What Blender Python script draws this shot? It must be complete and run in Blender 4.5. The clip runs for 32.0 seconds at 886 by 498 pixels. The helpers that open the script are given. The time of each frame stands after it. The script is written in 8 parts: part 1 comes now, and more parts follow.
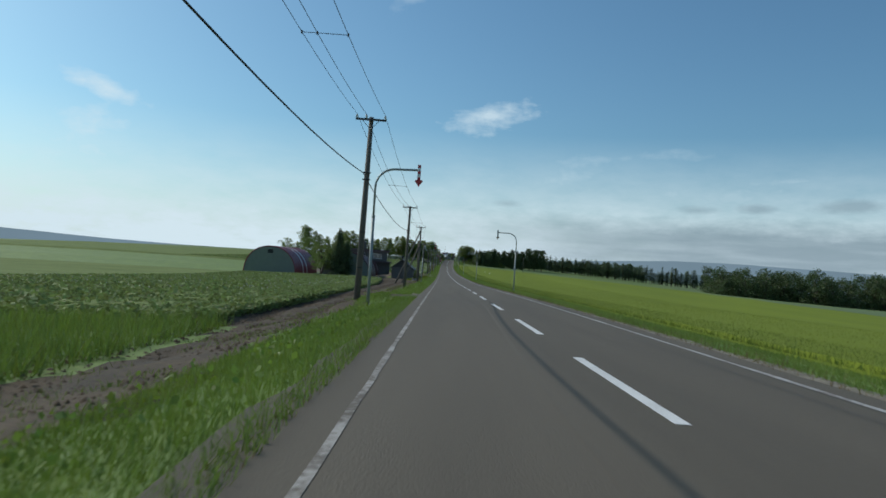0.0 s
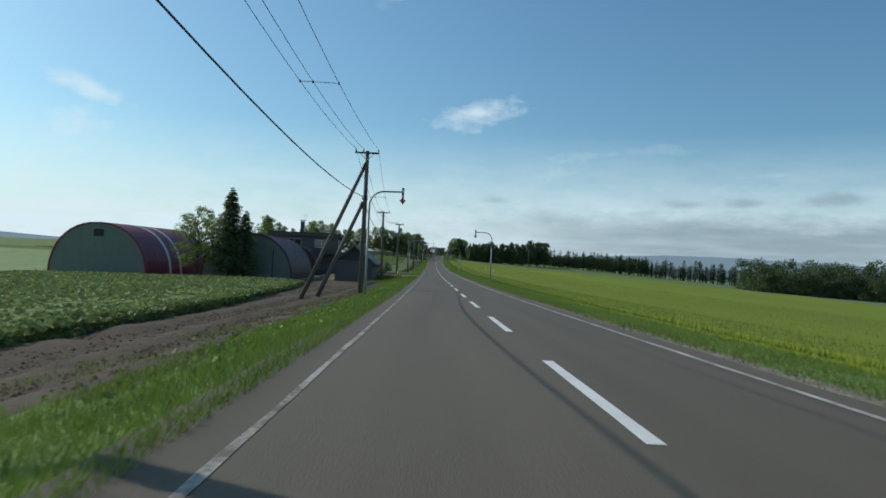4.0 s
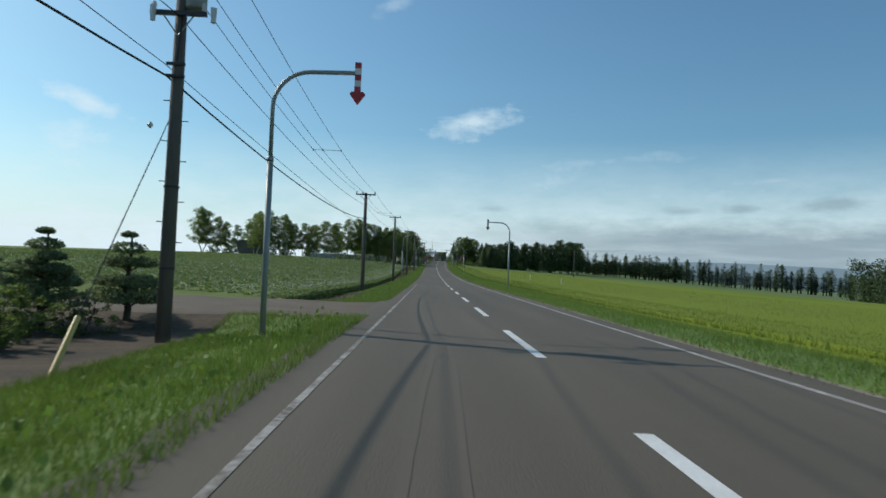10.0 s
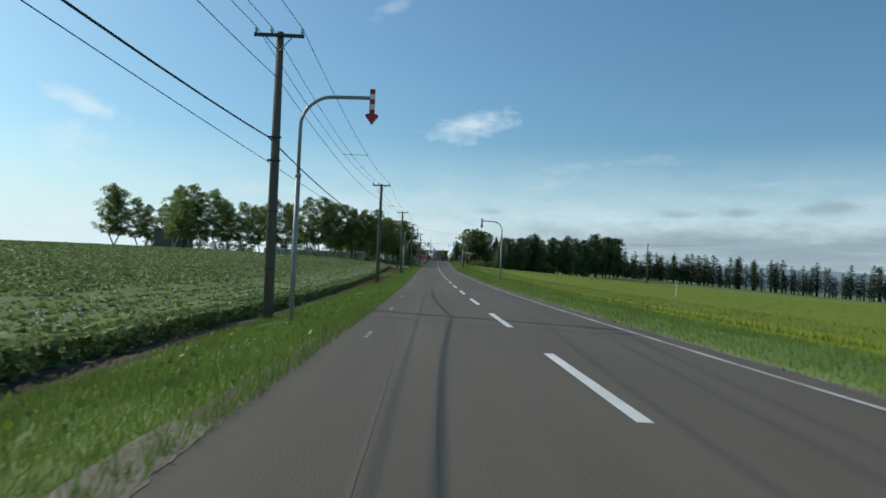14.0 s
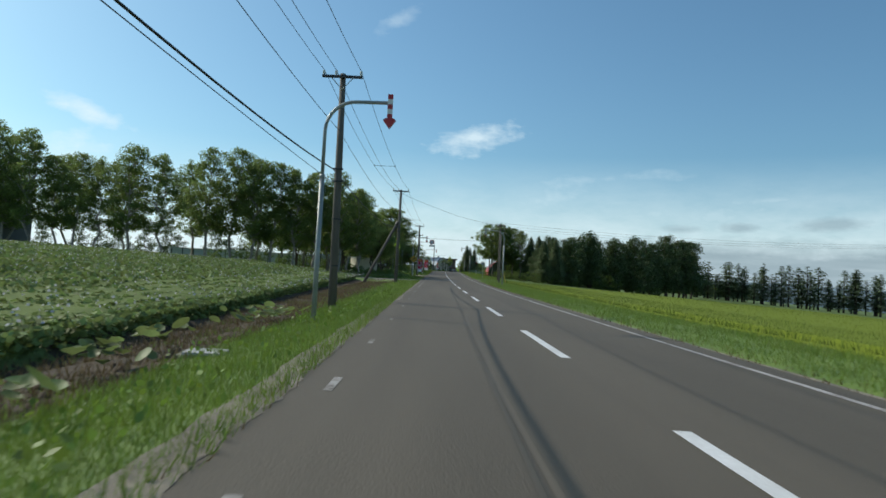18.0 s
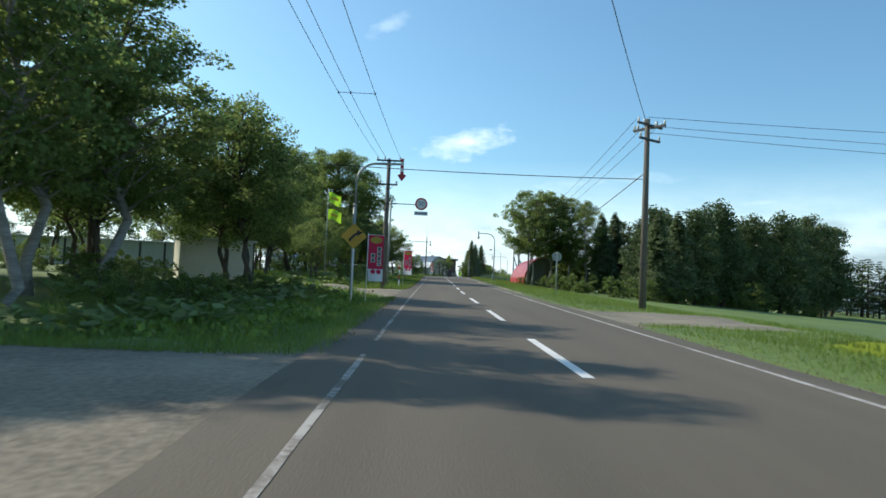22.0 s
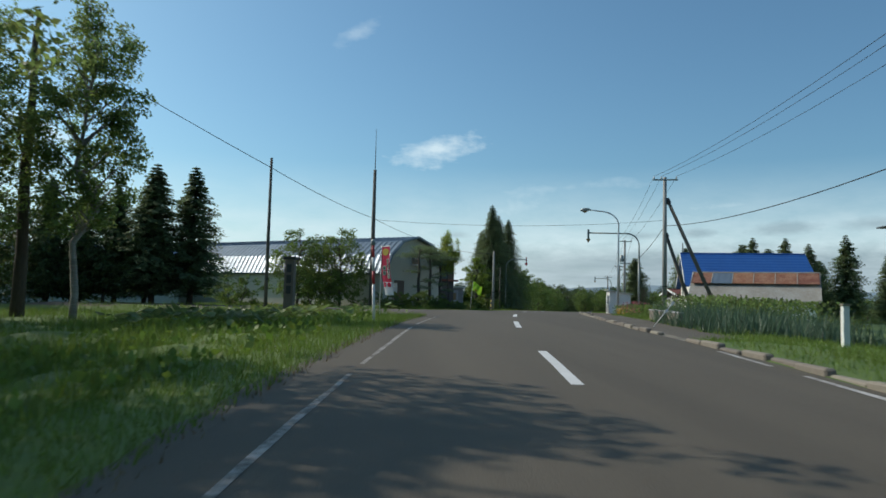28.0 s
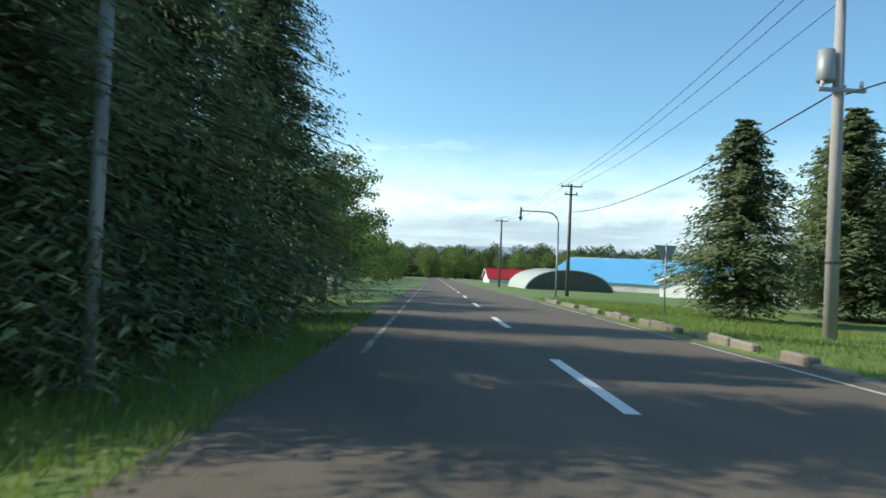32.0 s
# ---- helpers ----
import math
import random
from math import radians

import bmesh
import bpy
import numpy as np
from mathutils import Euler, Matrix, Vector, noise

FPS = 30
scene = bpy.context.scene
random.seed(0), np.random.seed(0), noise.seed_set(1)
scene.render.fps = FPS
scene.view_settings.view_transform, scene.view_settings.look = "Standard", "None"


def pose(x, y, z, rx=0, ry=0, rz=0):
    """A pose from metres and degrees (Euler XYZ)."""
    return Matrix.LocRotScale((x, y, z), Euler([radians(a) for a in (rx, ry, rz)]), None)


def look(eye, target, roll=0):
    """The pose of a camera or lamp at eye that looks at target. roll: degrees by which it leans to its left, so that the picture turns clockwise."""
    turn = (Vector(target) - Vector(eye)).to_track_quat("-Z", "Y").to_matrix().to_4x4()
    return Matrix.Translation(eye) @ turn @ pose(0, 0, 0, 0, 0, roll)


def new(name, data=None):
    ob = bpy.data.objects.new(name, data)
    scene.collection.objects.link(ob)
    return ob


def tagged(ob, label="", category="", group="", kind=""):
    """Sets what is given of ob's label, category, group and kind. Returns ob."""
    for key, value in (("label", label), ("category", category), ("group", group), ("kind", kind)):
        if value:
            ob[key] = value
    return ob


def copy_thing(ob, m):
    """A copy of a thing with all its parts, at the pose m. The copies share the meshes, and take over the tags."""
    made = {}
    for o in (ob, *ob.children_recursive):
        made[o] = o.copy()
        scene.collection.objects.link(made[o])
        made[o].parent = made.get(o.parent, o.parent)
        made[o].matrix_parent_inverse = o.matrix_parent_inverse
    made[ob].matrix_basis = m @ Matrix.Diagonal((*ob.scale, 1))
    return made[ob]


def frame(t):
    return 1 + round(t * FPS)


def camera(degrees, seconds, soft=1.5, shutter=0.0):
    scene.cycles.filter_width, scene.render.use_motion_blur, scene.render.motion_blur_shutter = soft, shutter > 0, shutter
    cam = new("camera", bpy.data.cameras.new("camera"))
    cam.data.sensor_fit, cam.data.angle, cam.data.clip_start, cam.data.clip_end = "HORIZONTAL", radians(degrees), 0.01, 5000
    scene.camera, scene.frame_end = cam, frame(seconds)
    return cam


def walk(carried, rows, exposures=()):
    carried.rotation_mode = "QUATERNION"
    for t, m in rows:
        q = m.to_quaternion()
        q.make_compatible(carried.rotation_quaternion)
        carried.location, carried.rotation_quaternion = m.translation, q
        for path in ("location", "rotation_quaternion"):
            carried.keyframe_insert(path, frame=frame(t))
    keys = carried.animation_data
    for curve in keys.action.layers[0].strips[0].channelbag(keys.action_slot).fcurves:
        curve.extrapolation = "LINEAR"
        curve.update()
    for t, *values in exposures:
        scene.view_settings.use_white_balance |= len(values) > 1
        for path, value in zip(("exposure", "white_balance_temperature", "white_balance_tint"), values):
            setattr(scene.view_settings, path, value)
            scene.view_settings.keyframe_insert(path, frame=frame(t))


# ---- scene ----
cam = camera(65.0, 32.0, soft=1.6, shutter=0.1)
PATH = [
    (0.0, -2.037, 0.000, 1.235, 91.16, -3.60, -0.04),
    (0.5, -1.959, 9.070, 1.112, 91.18, -3.50, -0.35),
    (1.0, -1.870, 18.050, 0.990, 91.19, -3.40, -0.58),
    (1.5, -1.785, 26.939, 0.866, 91.14, -3.20, -0.72),
    (2.0, -1.651, 35.743, 0.738, 91.11, -3.10, -0.84),
    (2.5, -1.605, 44.468, 0.603, 91.02, -2.80, -0.93),
    (3.0, -1.560, 53.123, 0.464, 91.00, -2.90, -0.87),
    (3.5, -1.515, 61.720, 0.321, 90.97, -2.90, -0.94),
    (4.0, -1.477, 70.275, 0.179, 91.00, -2.88, -0.96),
    (4.5, -1.453, 78.805, 0.041, 91.03, -2.85, -0.96),
    (5.0, -1.435, 87.326, -0.093, 91.07, -2.82, -0.96),
    (5.5, -1.418, 95.855, -0.220, 91.10, -2.80, -0.96),
    (6.0, -1.409, 104.410, -0.340, 91.16, -2.70, -0.96),
    (6.5, -1.423, 113.005, -0.447, 91.28, -2.70, -0.96),
    (7.0, -1.447, 121.652, -0.541, 91.38, -3.10, -0.96),
    (7.5, -1.470, 130.361, -0.622, 91.49, -3.20, -0.94),
    (8.0, -1.493, 139.137, -0.693, 91.52, -2.80, -0.87),
    (8.5, -1.517, 147.988, -0.756, 91.57, -2.20, -0.94),
    (9.0, -1.534, 156.915, -0.812, 91.60, -2.00, -0.97),
    (9.5, -1.551, 165.919, -0.859, 91.67, -2.20, -1.06),
    (10.0, -1.563, 174.998, -0.899, 91.76, -2.20, -1.09),
    (10.5, -1.574, 184.148, -0.932, 91.77, -2.20, -1.18),
    (11.0, -1.585, 193.365, -0.961, 91.77, -2.10, -1.21),
    (11.5, -1.596, 202.640, -0.989, 91.78, -2.00, -1.30),
    (12.0, -1.608, 211.967, -1.016, 91.78, -2.10, -1.32),
    (12.5, -1.619, 221.337, -1.039, 91.82, -2.20, -1.32),
    (13.0, -1.636, 230.742, -1.057, 91.84, -2.00, -1.32),
    (13.5, -1.657, 240.172, -1.067, 91.91, -1.90, -1.32),
    (14.0, -1.685, 249.619, -1.065, 91.98, -2.40, -1.30),
    (14.5, -1.712, 259.074, -1.047, 92.10, -2.20, -1.21),
    (15.0, -1.738, 268.528, -1.010, 92.24, -2.38, -1.20),
    (15.5, -1.765, 277.971, -0.951, 92.38, -2.55, -1.20),
    (16.0, -1.793, 287.392, -0.869, 92.52, -2.73, -1.20),
    (16.5, -1.825, 296.782, -0.767, 92.65, -2.90, -1.20),
    (17.0, -1.840, 306.130, -0.645, 92.75, -3.00, -1.20),
    (17.5, -1.860, 315.429, -0.504, 92.89, -3.10, -1.20),
    (18.0, -1.880, 324.673, -0.348, 92.98, -3.00, -1.18),
    (18.5, -1.899, 333.857, -0.180, 93.04, -3.10, -1.08),
    (19.0, -1.903, 342.983, -0.003, 93.11, -3.70, -0.99),
    (19.5, -1.873, 352.052, 0.182, 93.13, -3.80, -1.08),
    (20.0, -1.822, 361.069, 0.374, 93.18, -3.70, -1.21),
    (20.5, -1.756, 370.045, 0.572, 93.27, -3.70, -1.44),
    (21.0, -1.673, 378.995, 0.778, 93.29, -3.30, -1.66),
    (21.5, -1.569, 387.934, 0.990, 93.33, -2.70, -1.78),
    (22.0, -1.453, 396.882, 1.207, 93.35, -2.60, -1.81),
    (22.5, -1.325, 405.856, 1.432, 93.41, -1.80, -1.92),
    (23.0, -1.182, 414.875, 1.664, 93.46, -1.60, -2.03),
    (23.5, -1.021, 423.952, 1.905, 93.45, -1.50, -2.14),
    (24.0, -0.842, 433.097, 2.157, 93.59, -1.10, -2.17),
    (24.5, -0.647, 442.315, 2.421, 93.65, -0.80, -2.26),
    (25.0, -0.436, 451.604, 2.694, 93.63, -1.80, -2.29),
    (25.5, -0.211, 460.959, 2.974, 93.68, -1.60, -2.39),
    (26.0, -0.036, 470.364, 3.262, 93.72, -2.00, -2.45),
    (26.5, 0.096, 479.861, 3.566, 93.75, -2.27, -2.44),
    (27.0, 0.204, 489.449, 3.892, 93.77, -2.35, -2.37),
    (27.5, 0.369, 499.048, 4.208, 93.84, -2.54, -2.51),
    (28.0, 0.865, 508.654, 4.454, 94.02, -1.47, -4.05),
    (28.5, 1.664, 517.961, 4.736, 93.87, -0.10, -6.11),
    (29.0, 2.909, 527.134, 4.925, 93.66, 0.80, -8.44),
    (29.5, 4.405, 536.111, 4.990, 93.24, 1.76, -10.76),
    (30.0, 6.178, 544.905, 5.032, 92.60, 1.36, -12.72),
    (30.5, 8.167, 553.534, 4.933, 92.05, -0.02, -14.37),
    (31.0, 10.179, 561.997, 4.791, 91.65, -1.54, -15.81),
    (31.5, 12.373, 570.503, 4.710, 91.29, -2.54, -17.13),
    (32.0, 14.625, 578.957, 4.585, 91.05, -2.52, -17.90),
]
EXPOSURES = [(0, -0.18, 6450, 10), (6, -0.05, 6500, 10), (13, -0.05, 6550, 10), (16.5, 0.05, 6600, 10), (19, 0.22, 6750, 10), (22, 0.68, 6750, 10), (23, 0.52, 6800, 10), (24, 0.68, 6850, 10), (25.5, 0.75, 7000, 10), (27.5, 0.05, 6700, 10), (29, 0.1, 6750, 10), (30, 0.33, 6900, 10), (31, 0.55, 6700, 10), (32, 0.85, 6750, 10)]
walk(cam, [(t, pose(*p)) for t, *p in PATH], EXPOSURES)

# ---- light ----
SUN_DIR = Vector((-0.88, 0.47, 0.78)).normalized()
sun_data = bpy.data.lights.new("sun", "SUN")
sun_data.energy, sun_data.angle, sun_data.color = 2.9, radians(0.6), (1.0, 0.93, 0.82)
sun = new("sun", sun_data)
sun.matrix_world = look((0, 0, 60), Vector((0, 0, 60)) - SUN_DIR)
scene.view_settings.exposure = 0.0


def make_world():
    world = bpy.data.worlds.new("sky")
    scene.world = world
    world.use_nodes = True
    nt = world.node_tree
    nt.nodes.clear()

    def node(kind):
        return nt.nodes.new(kind)

    def vec_node(op):
        n = node("ShaderNodeVectorMath")
        n.operation = op
        return n

    def math_node(op, a, b=None, clamp=False):
        n = node("ShaderNodeMath")
        n.operation, n.use_clamp = op, clamp
        for i, v in enumerate((a, b)):
            if v is None:
                continue
            if isinstance(v, (int, float)):
                n.inputs[i].default_value = v
            else:
                nt.links.new(v, n.inputs[i])
        return n.outputs[0]

    out = node("ShaderNodeOutputWorld")
    sky = node("ShaderNodeTexSky")
    sky.sky_type, sky.sun_disc = "NISHITA", False
    sky.sun_elevation = math.asin(SUN_DIR.z)
    sky.sun_rotation = math.atan2(SUN_DIR.x, SUN_DIR.y)
    sky.altitude, sky.air_density, sky.dust_density, sky.ozone_density = 150, 1.0, 1.6, 2.0
    clear = node("ShaderNodeBackground")
    clear.inputs[1].default_value = 0.115
    hue = node("ShaderNodeMix")
    hue.data_type, hue.blend_type = "RGBA", "MULTIPLY"
    hue.inputs[0].default_value = 1.0
    hue.inputs[7].default_value = (0.645, 0.955, 1.02, 1)
    nt.links.new(sky.outputs[0], hue.inputs[6])
    nt.links.new(hue.outputs[2], clear.inputs[0])
    coord = node("ShaderNodeTexCoord").outputs["Generated"]
    sep = node("ShaderNodeSeparateXYZ")
    nt.links.new(coord, sep.inputs[0])
    up = sep.outputs[2]
    # wisps: noise stretched sideways
    stretch = node("ShaderNodeMapping")
    stretch.inputs["Scale"].default_value = (9, 9, 26)
    stretch.inputs["Rotation"].default_value = (0.0, 0.10, 0.3)
    nt.links.new(coord, stretch.inputs[0])
    wisp = node("ShaderNodeTexNoise")
    wisp.inputs["Scale"].default_value, wisp.inputs["Detail"].default_value, wisp.inputs["Roughness"].default_value = 1.6, 9, 0.62
    nt.links.new(stretch.outputs[0], wisp.inputs["Vector"])
    fine = node("ShaderNodeTexNoise")
    fine.inputs["Scale"].default_value, fine.inputs["Detail"].default_value = 60, 6
    nt.links.new(coord, fine.inputs["Vector"])

    def blob(az, el, wide, high, tilt, strength, edge):
        a, e = radians(az), radians(el)
        centre = Vector((math.sin(a) * math.cos(e), math.cos(a) * math.cos(e), math.sin(e)))
        right = Vector((math.cos(a), -math.sin(a), 0))
        upv = right.cross(centre) * -1
        upv = centre.cross(right) * -1 if upv.z < 0 else upv
        t = radians(tilt)
        r2, u2 = right * math.cos(t) + upv * math.sin(t), upv * math.cos(t) - right * math.sin(t)
        terms = []
        for axis, size in ((r2, wide), (u2, high)):
            d = vec_node("DOT_PRODUCT")
            nt.links.new(coord, d.inputs[0])
            d.inputs[1].default_value = axis
            v = math_node("SUBTRACT", d.outputs["Value"], centre.dot(axis))
            v = math_node("DIVIDE", v, math.sin(radians(size)))
            terms.append(math_node("MULTIPLY", v, v))
        ahead = vec_node("DOT_PRODUCT")
        nt.links.new(coord, ahead.inputs[0])
        ahead.inputs[1].default_value = centre
        r = math_node("SQRT", math_node("ADD", *terms))
        n = math_node("MULTIPLY", math_node("SUBTRACT", wisp.outputs[0], 0.5), edge)
        n2 = math_node("MULTIPLY", math_node("SUBTRACT", fine.outputs[0], 0.5), edge * 0.35)
        r = math_node("ADD", r, math_node("ADD", n, n2))
        m = math_node("SUBTRACT", 1.0, r, clamp=True)
        m = math_node("MULTIPLY", m, strength, clamp=True)
        return math_node("MULTIPLY", m, math_node("GREATER_THAN", ahead.outputs["Value"], 0.3))

    white = [blob(2.9, 12.1, 3.9, 1.25, 14, 0.72, 2.5), blob(-26.3, 11.2, 3.4, 1.0, -20, 0.8, 2.0),
             blob(-27.6, 7.6, 3.6, 2.6, 10, 0.6, 2.3), blob(-3.6, 21.0, 2.4, 0.7, 30, 0.24, 2.6),
             blob(8.5, 7.2, 7.0, 2.8, 10, 0.40, 1.8), blob(14, 9.2, 6.5, 0.7, 4, 0.30, 2.2), blob(20, 6.4, 16, 1.3, -3, 0.42, 2.0), blob(27, 7.6, 9, 0.5, 3, 0.36, 2.0), blob(-8, 4.2, 26, 2.2, 0, 0.45, 1.6)]
    dark = [blob(24.1, 5.5, 1.7, 0.45, 0, 1.3, 1.2), blob(30.4, 5.8, 3.0, 0.6, 3, 1.4, 1.2), blob(20, 5.3, 1.6, 0.4, 0, 0.9, 1.2),
            blob(36, 6.0, 3.0, 0.6, 0, 1.2, 1.2), blob(5, 5.2, 1.4, 0.35, 0, 0.8, 1.2)]
    total = white[0]
    for m in white[1:]:
        total = math_node("MAXIMUM", total, m)
    # thin veil low over the land
    low = math_node("SUBTRACT", 1.0, math_node("DIVIDE", up, 0.19), clamp=True)
    veil = math_node("MULTIPLY", math_node("POWER", low, 1.3), math_node("ADD", 0.25, math_node("MULTIPLY", wisp.outputs[0], 1.1)))
    total = math_node("MAXIMUM", total, math_node("MULTIPLY", veil, 1.45, clamp=True))
    cloud = node("ShaderNodeBackground")
    cloud.inputs[0].default_value, cloud.inputs[1].default_value = (0.76, 0.92, 1.0, 1), 0.97
    mix = node("ShaderNodeMixShader")
    nt.links.new(total, mix.inputs[0])
    nt.links.new(clear.outputs[0], mix.inputs[1])
    nt.links.new(cloud.outputs[0], mix.inputs[2])
    # grey bank and small dark clouds to the east
    shade = dark[0]
    for m in dark[1:]:
        shade = math_node("MAXIMUM", shade, m)
    bank = math_node("SUBTRACT", 1.0, math_node("DIVIDE", math_node("ADD", up, math_node("MULTIPLY", math_node("SUBTRACT", wisp.outputs[0], 0.5), 0.035)), 0.084), clamp=True)
    streaks = node("ShaderNodeTexNoise")
    streaks.inputs["Scale"].default_value, streaks.inputs["Detail"].default_value = 1.0, 5
    flat = node("ShaderNodeMapping")
    flat.inputs["Scale"].default_value = (7, 7, 70)
    nt.links.new(coord, flat.inputs[0])
    nt.links.new(flat.outputs[0], streaks.inputs["Vector"])
    banded = math_node("ADD", 0.35, math_node("MULTIPLY", streaks.outputs[0], 1.1))
    bank = math_node("MULTIPLY", math_node("MULTIPLY", bank, 3.2, clamp=True), math_node("MULTIPLY", math_node("ADD", sep.outputs[0], 0.05), 2.6, clamp=True))
    bank = math_node("MULTIPLY", bank, banded, clamp=True)
    shade = math_node("MAXIMUM", math_node("MULTIPLY", bank, 0.82), math_node("MULTIPLY", shade, 0.5), clamp=True)
    grey = node("ShaderNodeBackground")
    grey.inputs[0].default_value, grey.inputs[1].default_value = (0.40, 0.56, 0.67, 1), 0.6
    mix2 = node("ShaderNodeMixShader")
    nt.links.new(shade, mix2.inputs[0])
    nt.links.new(mix.outputs[0], mix2.inputs[1])
    nt.links.new(grey.outputs[0], mix2.inputs[2])
    nt.links.new(mix2.outputs[0], out.inputs[0])


make_world()


# ---- materials ----
def material(name, base, rough=0.8, metal=0.0, second=None, scale=3.0, fine=40.0, bump=0.0, amount=0.5, random_hue=0.0, island=0.0, sss=0.0, coat=0.0, spec=0.5, contrast=1.0, stretch=None, streak=None):
    """A surface with two scales of variation; base and second are linear colours."""
    m = bpy.data.materials.new(name)
    m.use_nodes = True
    nt = m.node_tree
    b = nt.nodes["Principled BSDF"]
    b.inputs["Roughness"].default_value, b.inputs["Metallic"].default_value = rough, metal
    b.inputs["Specular IOR Level"].default_value = spec
    if coat:
        b.inputs["Coat Weight"].default_value = coat
    tc = nt.nodes.new("ShaderNodeTexCoord")
    vec = tc.outputs["Object"]
    if stretch:
        mp = nt.nodes.new("ShaderNodeMapping")
        mp.inputs["Scale"].default_value = stretch
        nt.links.new(vec, mp.inputs[0])
        vec = mp.outputs[0]
    big = nt.nodes.new("ShaderNodeTexNoise")
    big.inputs["Scale"].default_value, big.inputs["Detail"].default_value = scale, 4
    small = nt.nodes.new("ShaderNodeTexNoise")
    small.inputs["Scale"].default_value, small.inputs["Detail"].default_value = fine, 5
    if streak:
        sp = nt.nodes.new("ShaderNodeMapping")
        sp.inputs["Scale"].default_value = streak
        nt.links.new(vec, sp.inputs[0])
        nt.links.new(sp.outputs[0], big.inputs["Vector"])
    else:
        nt.links.new(vec, big.inputs["Vector"])
    nt.links.new(vec, small.inputs["Vector"])
    mixn = nt.nodes.new("ShaderNodeMix")
    mixn.data_type = "FLOAT"
    mixn.inputs[0].default_value = 0.45
    nt.links.new(big.outputs[0], mixn.inputs[2])
    nt.links.new(small.outputs[0], mixn.inputs[3])
    ramp = nt.nodes.new("ShaderNodeMapRange")
    lo, hi = 0.5 - 0.22 / contrast, 0.5 + 0.22 / contrast
    ramp.inputs["From Min"].default_value, ramp.inputs["From Max"].default_value = lo, hi
    nt.links.new(mixn.outputs[0], ramp.inputs[0])
    second = second or tuple(c * (1 - amount) for c in base)
    col = nt.nodes.new("ShaderNodeMix")
    col.data_type = "RGBA"
    col.inputs[6].default_value, col.inputs[7].default_value = (*second, 1), (*base, 1)
    nt.links.new(ramp.outputs[0], col.inputs[0])
    final = col.outputs[2]
    if random_hue or island:
        hsv = nt.nodes.new("ShaderNodeHueSaturation")
        if island:
            src = nt.nodes.new("ShaderNodeNewGeometry").outputs["Random Per Island"]
        else:
            src = nt.nodes.new("ShaderNodeObjectInfo").outputs["Random"]
        val = nt.nodes.new("ShaderNodeMapRange")
        k = island or random_hue
        val.inputs["To Min"].default_value, val.inputs["To Max"].default_value = 1 - k, 1 + k
        nt.links.new(src, val.inputs[0])
        nt.links.new(val.outputs[0], hsv.inputs["Value"])
        hue = nt.nodes.new("ShaderNodeMapRange")
        hue.inputs["To Min"].default_value, hue.inputs["To Max"].default_value = 0.5 - k * 0.05, 0.5 + k * 0.05
        nt.links.new(src, hue.inputs[0])
        nt.links.new(hue.outputs[0], hsv.inputs["Hue"])
        nt.links.new(final, hsv.inputs["Color"])
        final = hsv.outputs[0]
    nt.links.new(final, b.inputs["Base Color"])
    if bump:
        bp = nt.nodes.new("ShaderNodeBump")
        bp.inputs["Strength"].default_value, bp.inputs["Distance"].default_value = min(1.0, bump), 0.02 * max(1, bump)
        nt.links.new(small.outputs[0], bp.inputs["Height"])
        nt.links.new(bp.outputs[0], b.inputs["Normal"])
    if sss:
        tr = nt.nodes.new("ShaderNodeBsdfTranslucent")
        nt.links.new(final, tr.inputs[0])
        ms = nt.nodes.new("ShaderNodeMixShader")
        ms.inputs[0].default_value = sss
        nt.links.new(b.outputs[0], ms.inputs[1])
        nt.links.new(tr.outputs[0], ms.inputs[2])
        nt.links.new(ms.outputs[0], nt.nodes["Material Output"].inputs[0])
    return m


def ribbed(name, base, rough, period, axis, second=None, metal=0.0, depth=0.5):
    """Sheet metal or boards with narrow grooves across one axis of the object."""
    m = material(name, base, rough, metal, second, scale=1.2, fine=14, amount=0.22)
    nt = m.node_tree
    b = nt.nodes["Principled BSDF"]
    tc = nt.nodes.new("ShaderNodeTexCoord")
    wave = nt.nodes.new("ShaderNodeTexWave")
    wave.wave_type, wave.bands_direction, wave.wave_profile = "BANDS", axis, "SIN"
    wave.inputs["Scale"].default_value = 0.314 / period
    nt.links.new(tc.outputs["Object"], wave.inputs["Vector"])
    bp = nt.nodes.new("ShaderNodeBump")
    bp.inputs["Strength"].default_value, bp.inputs["Distance"].default_value = depth, 0.03
    nt.links.new(wave.outputs["Fac"], bp.inputs["Height"])
    nt.links.new(bp.outputs[0], b.inputs["Normal"])
    return m


MAT = {}


def mat(key):
    return MAT[key]


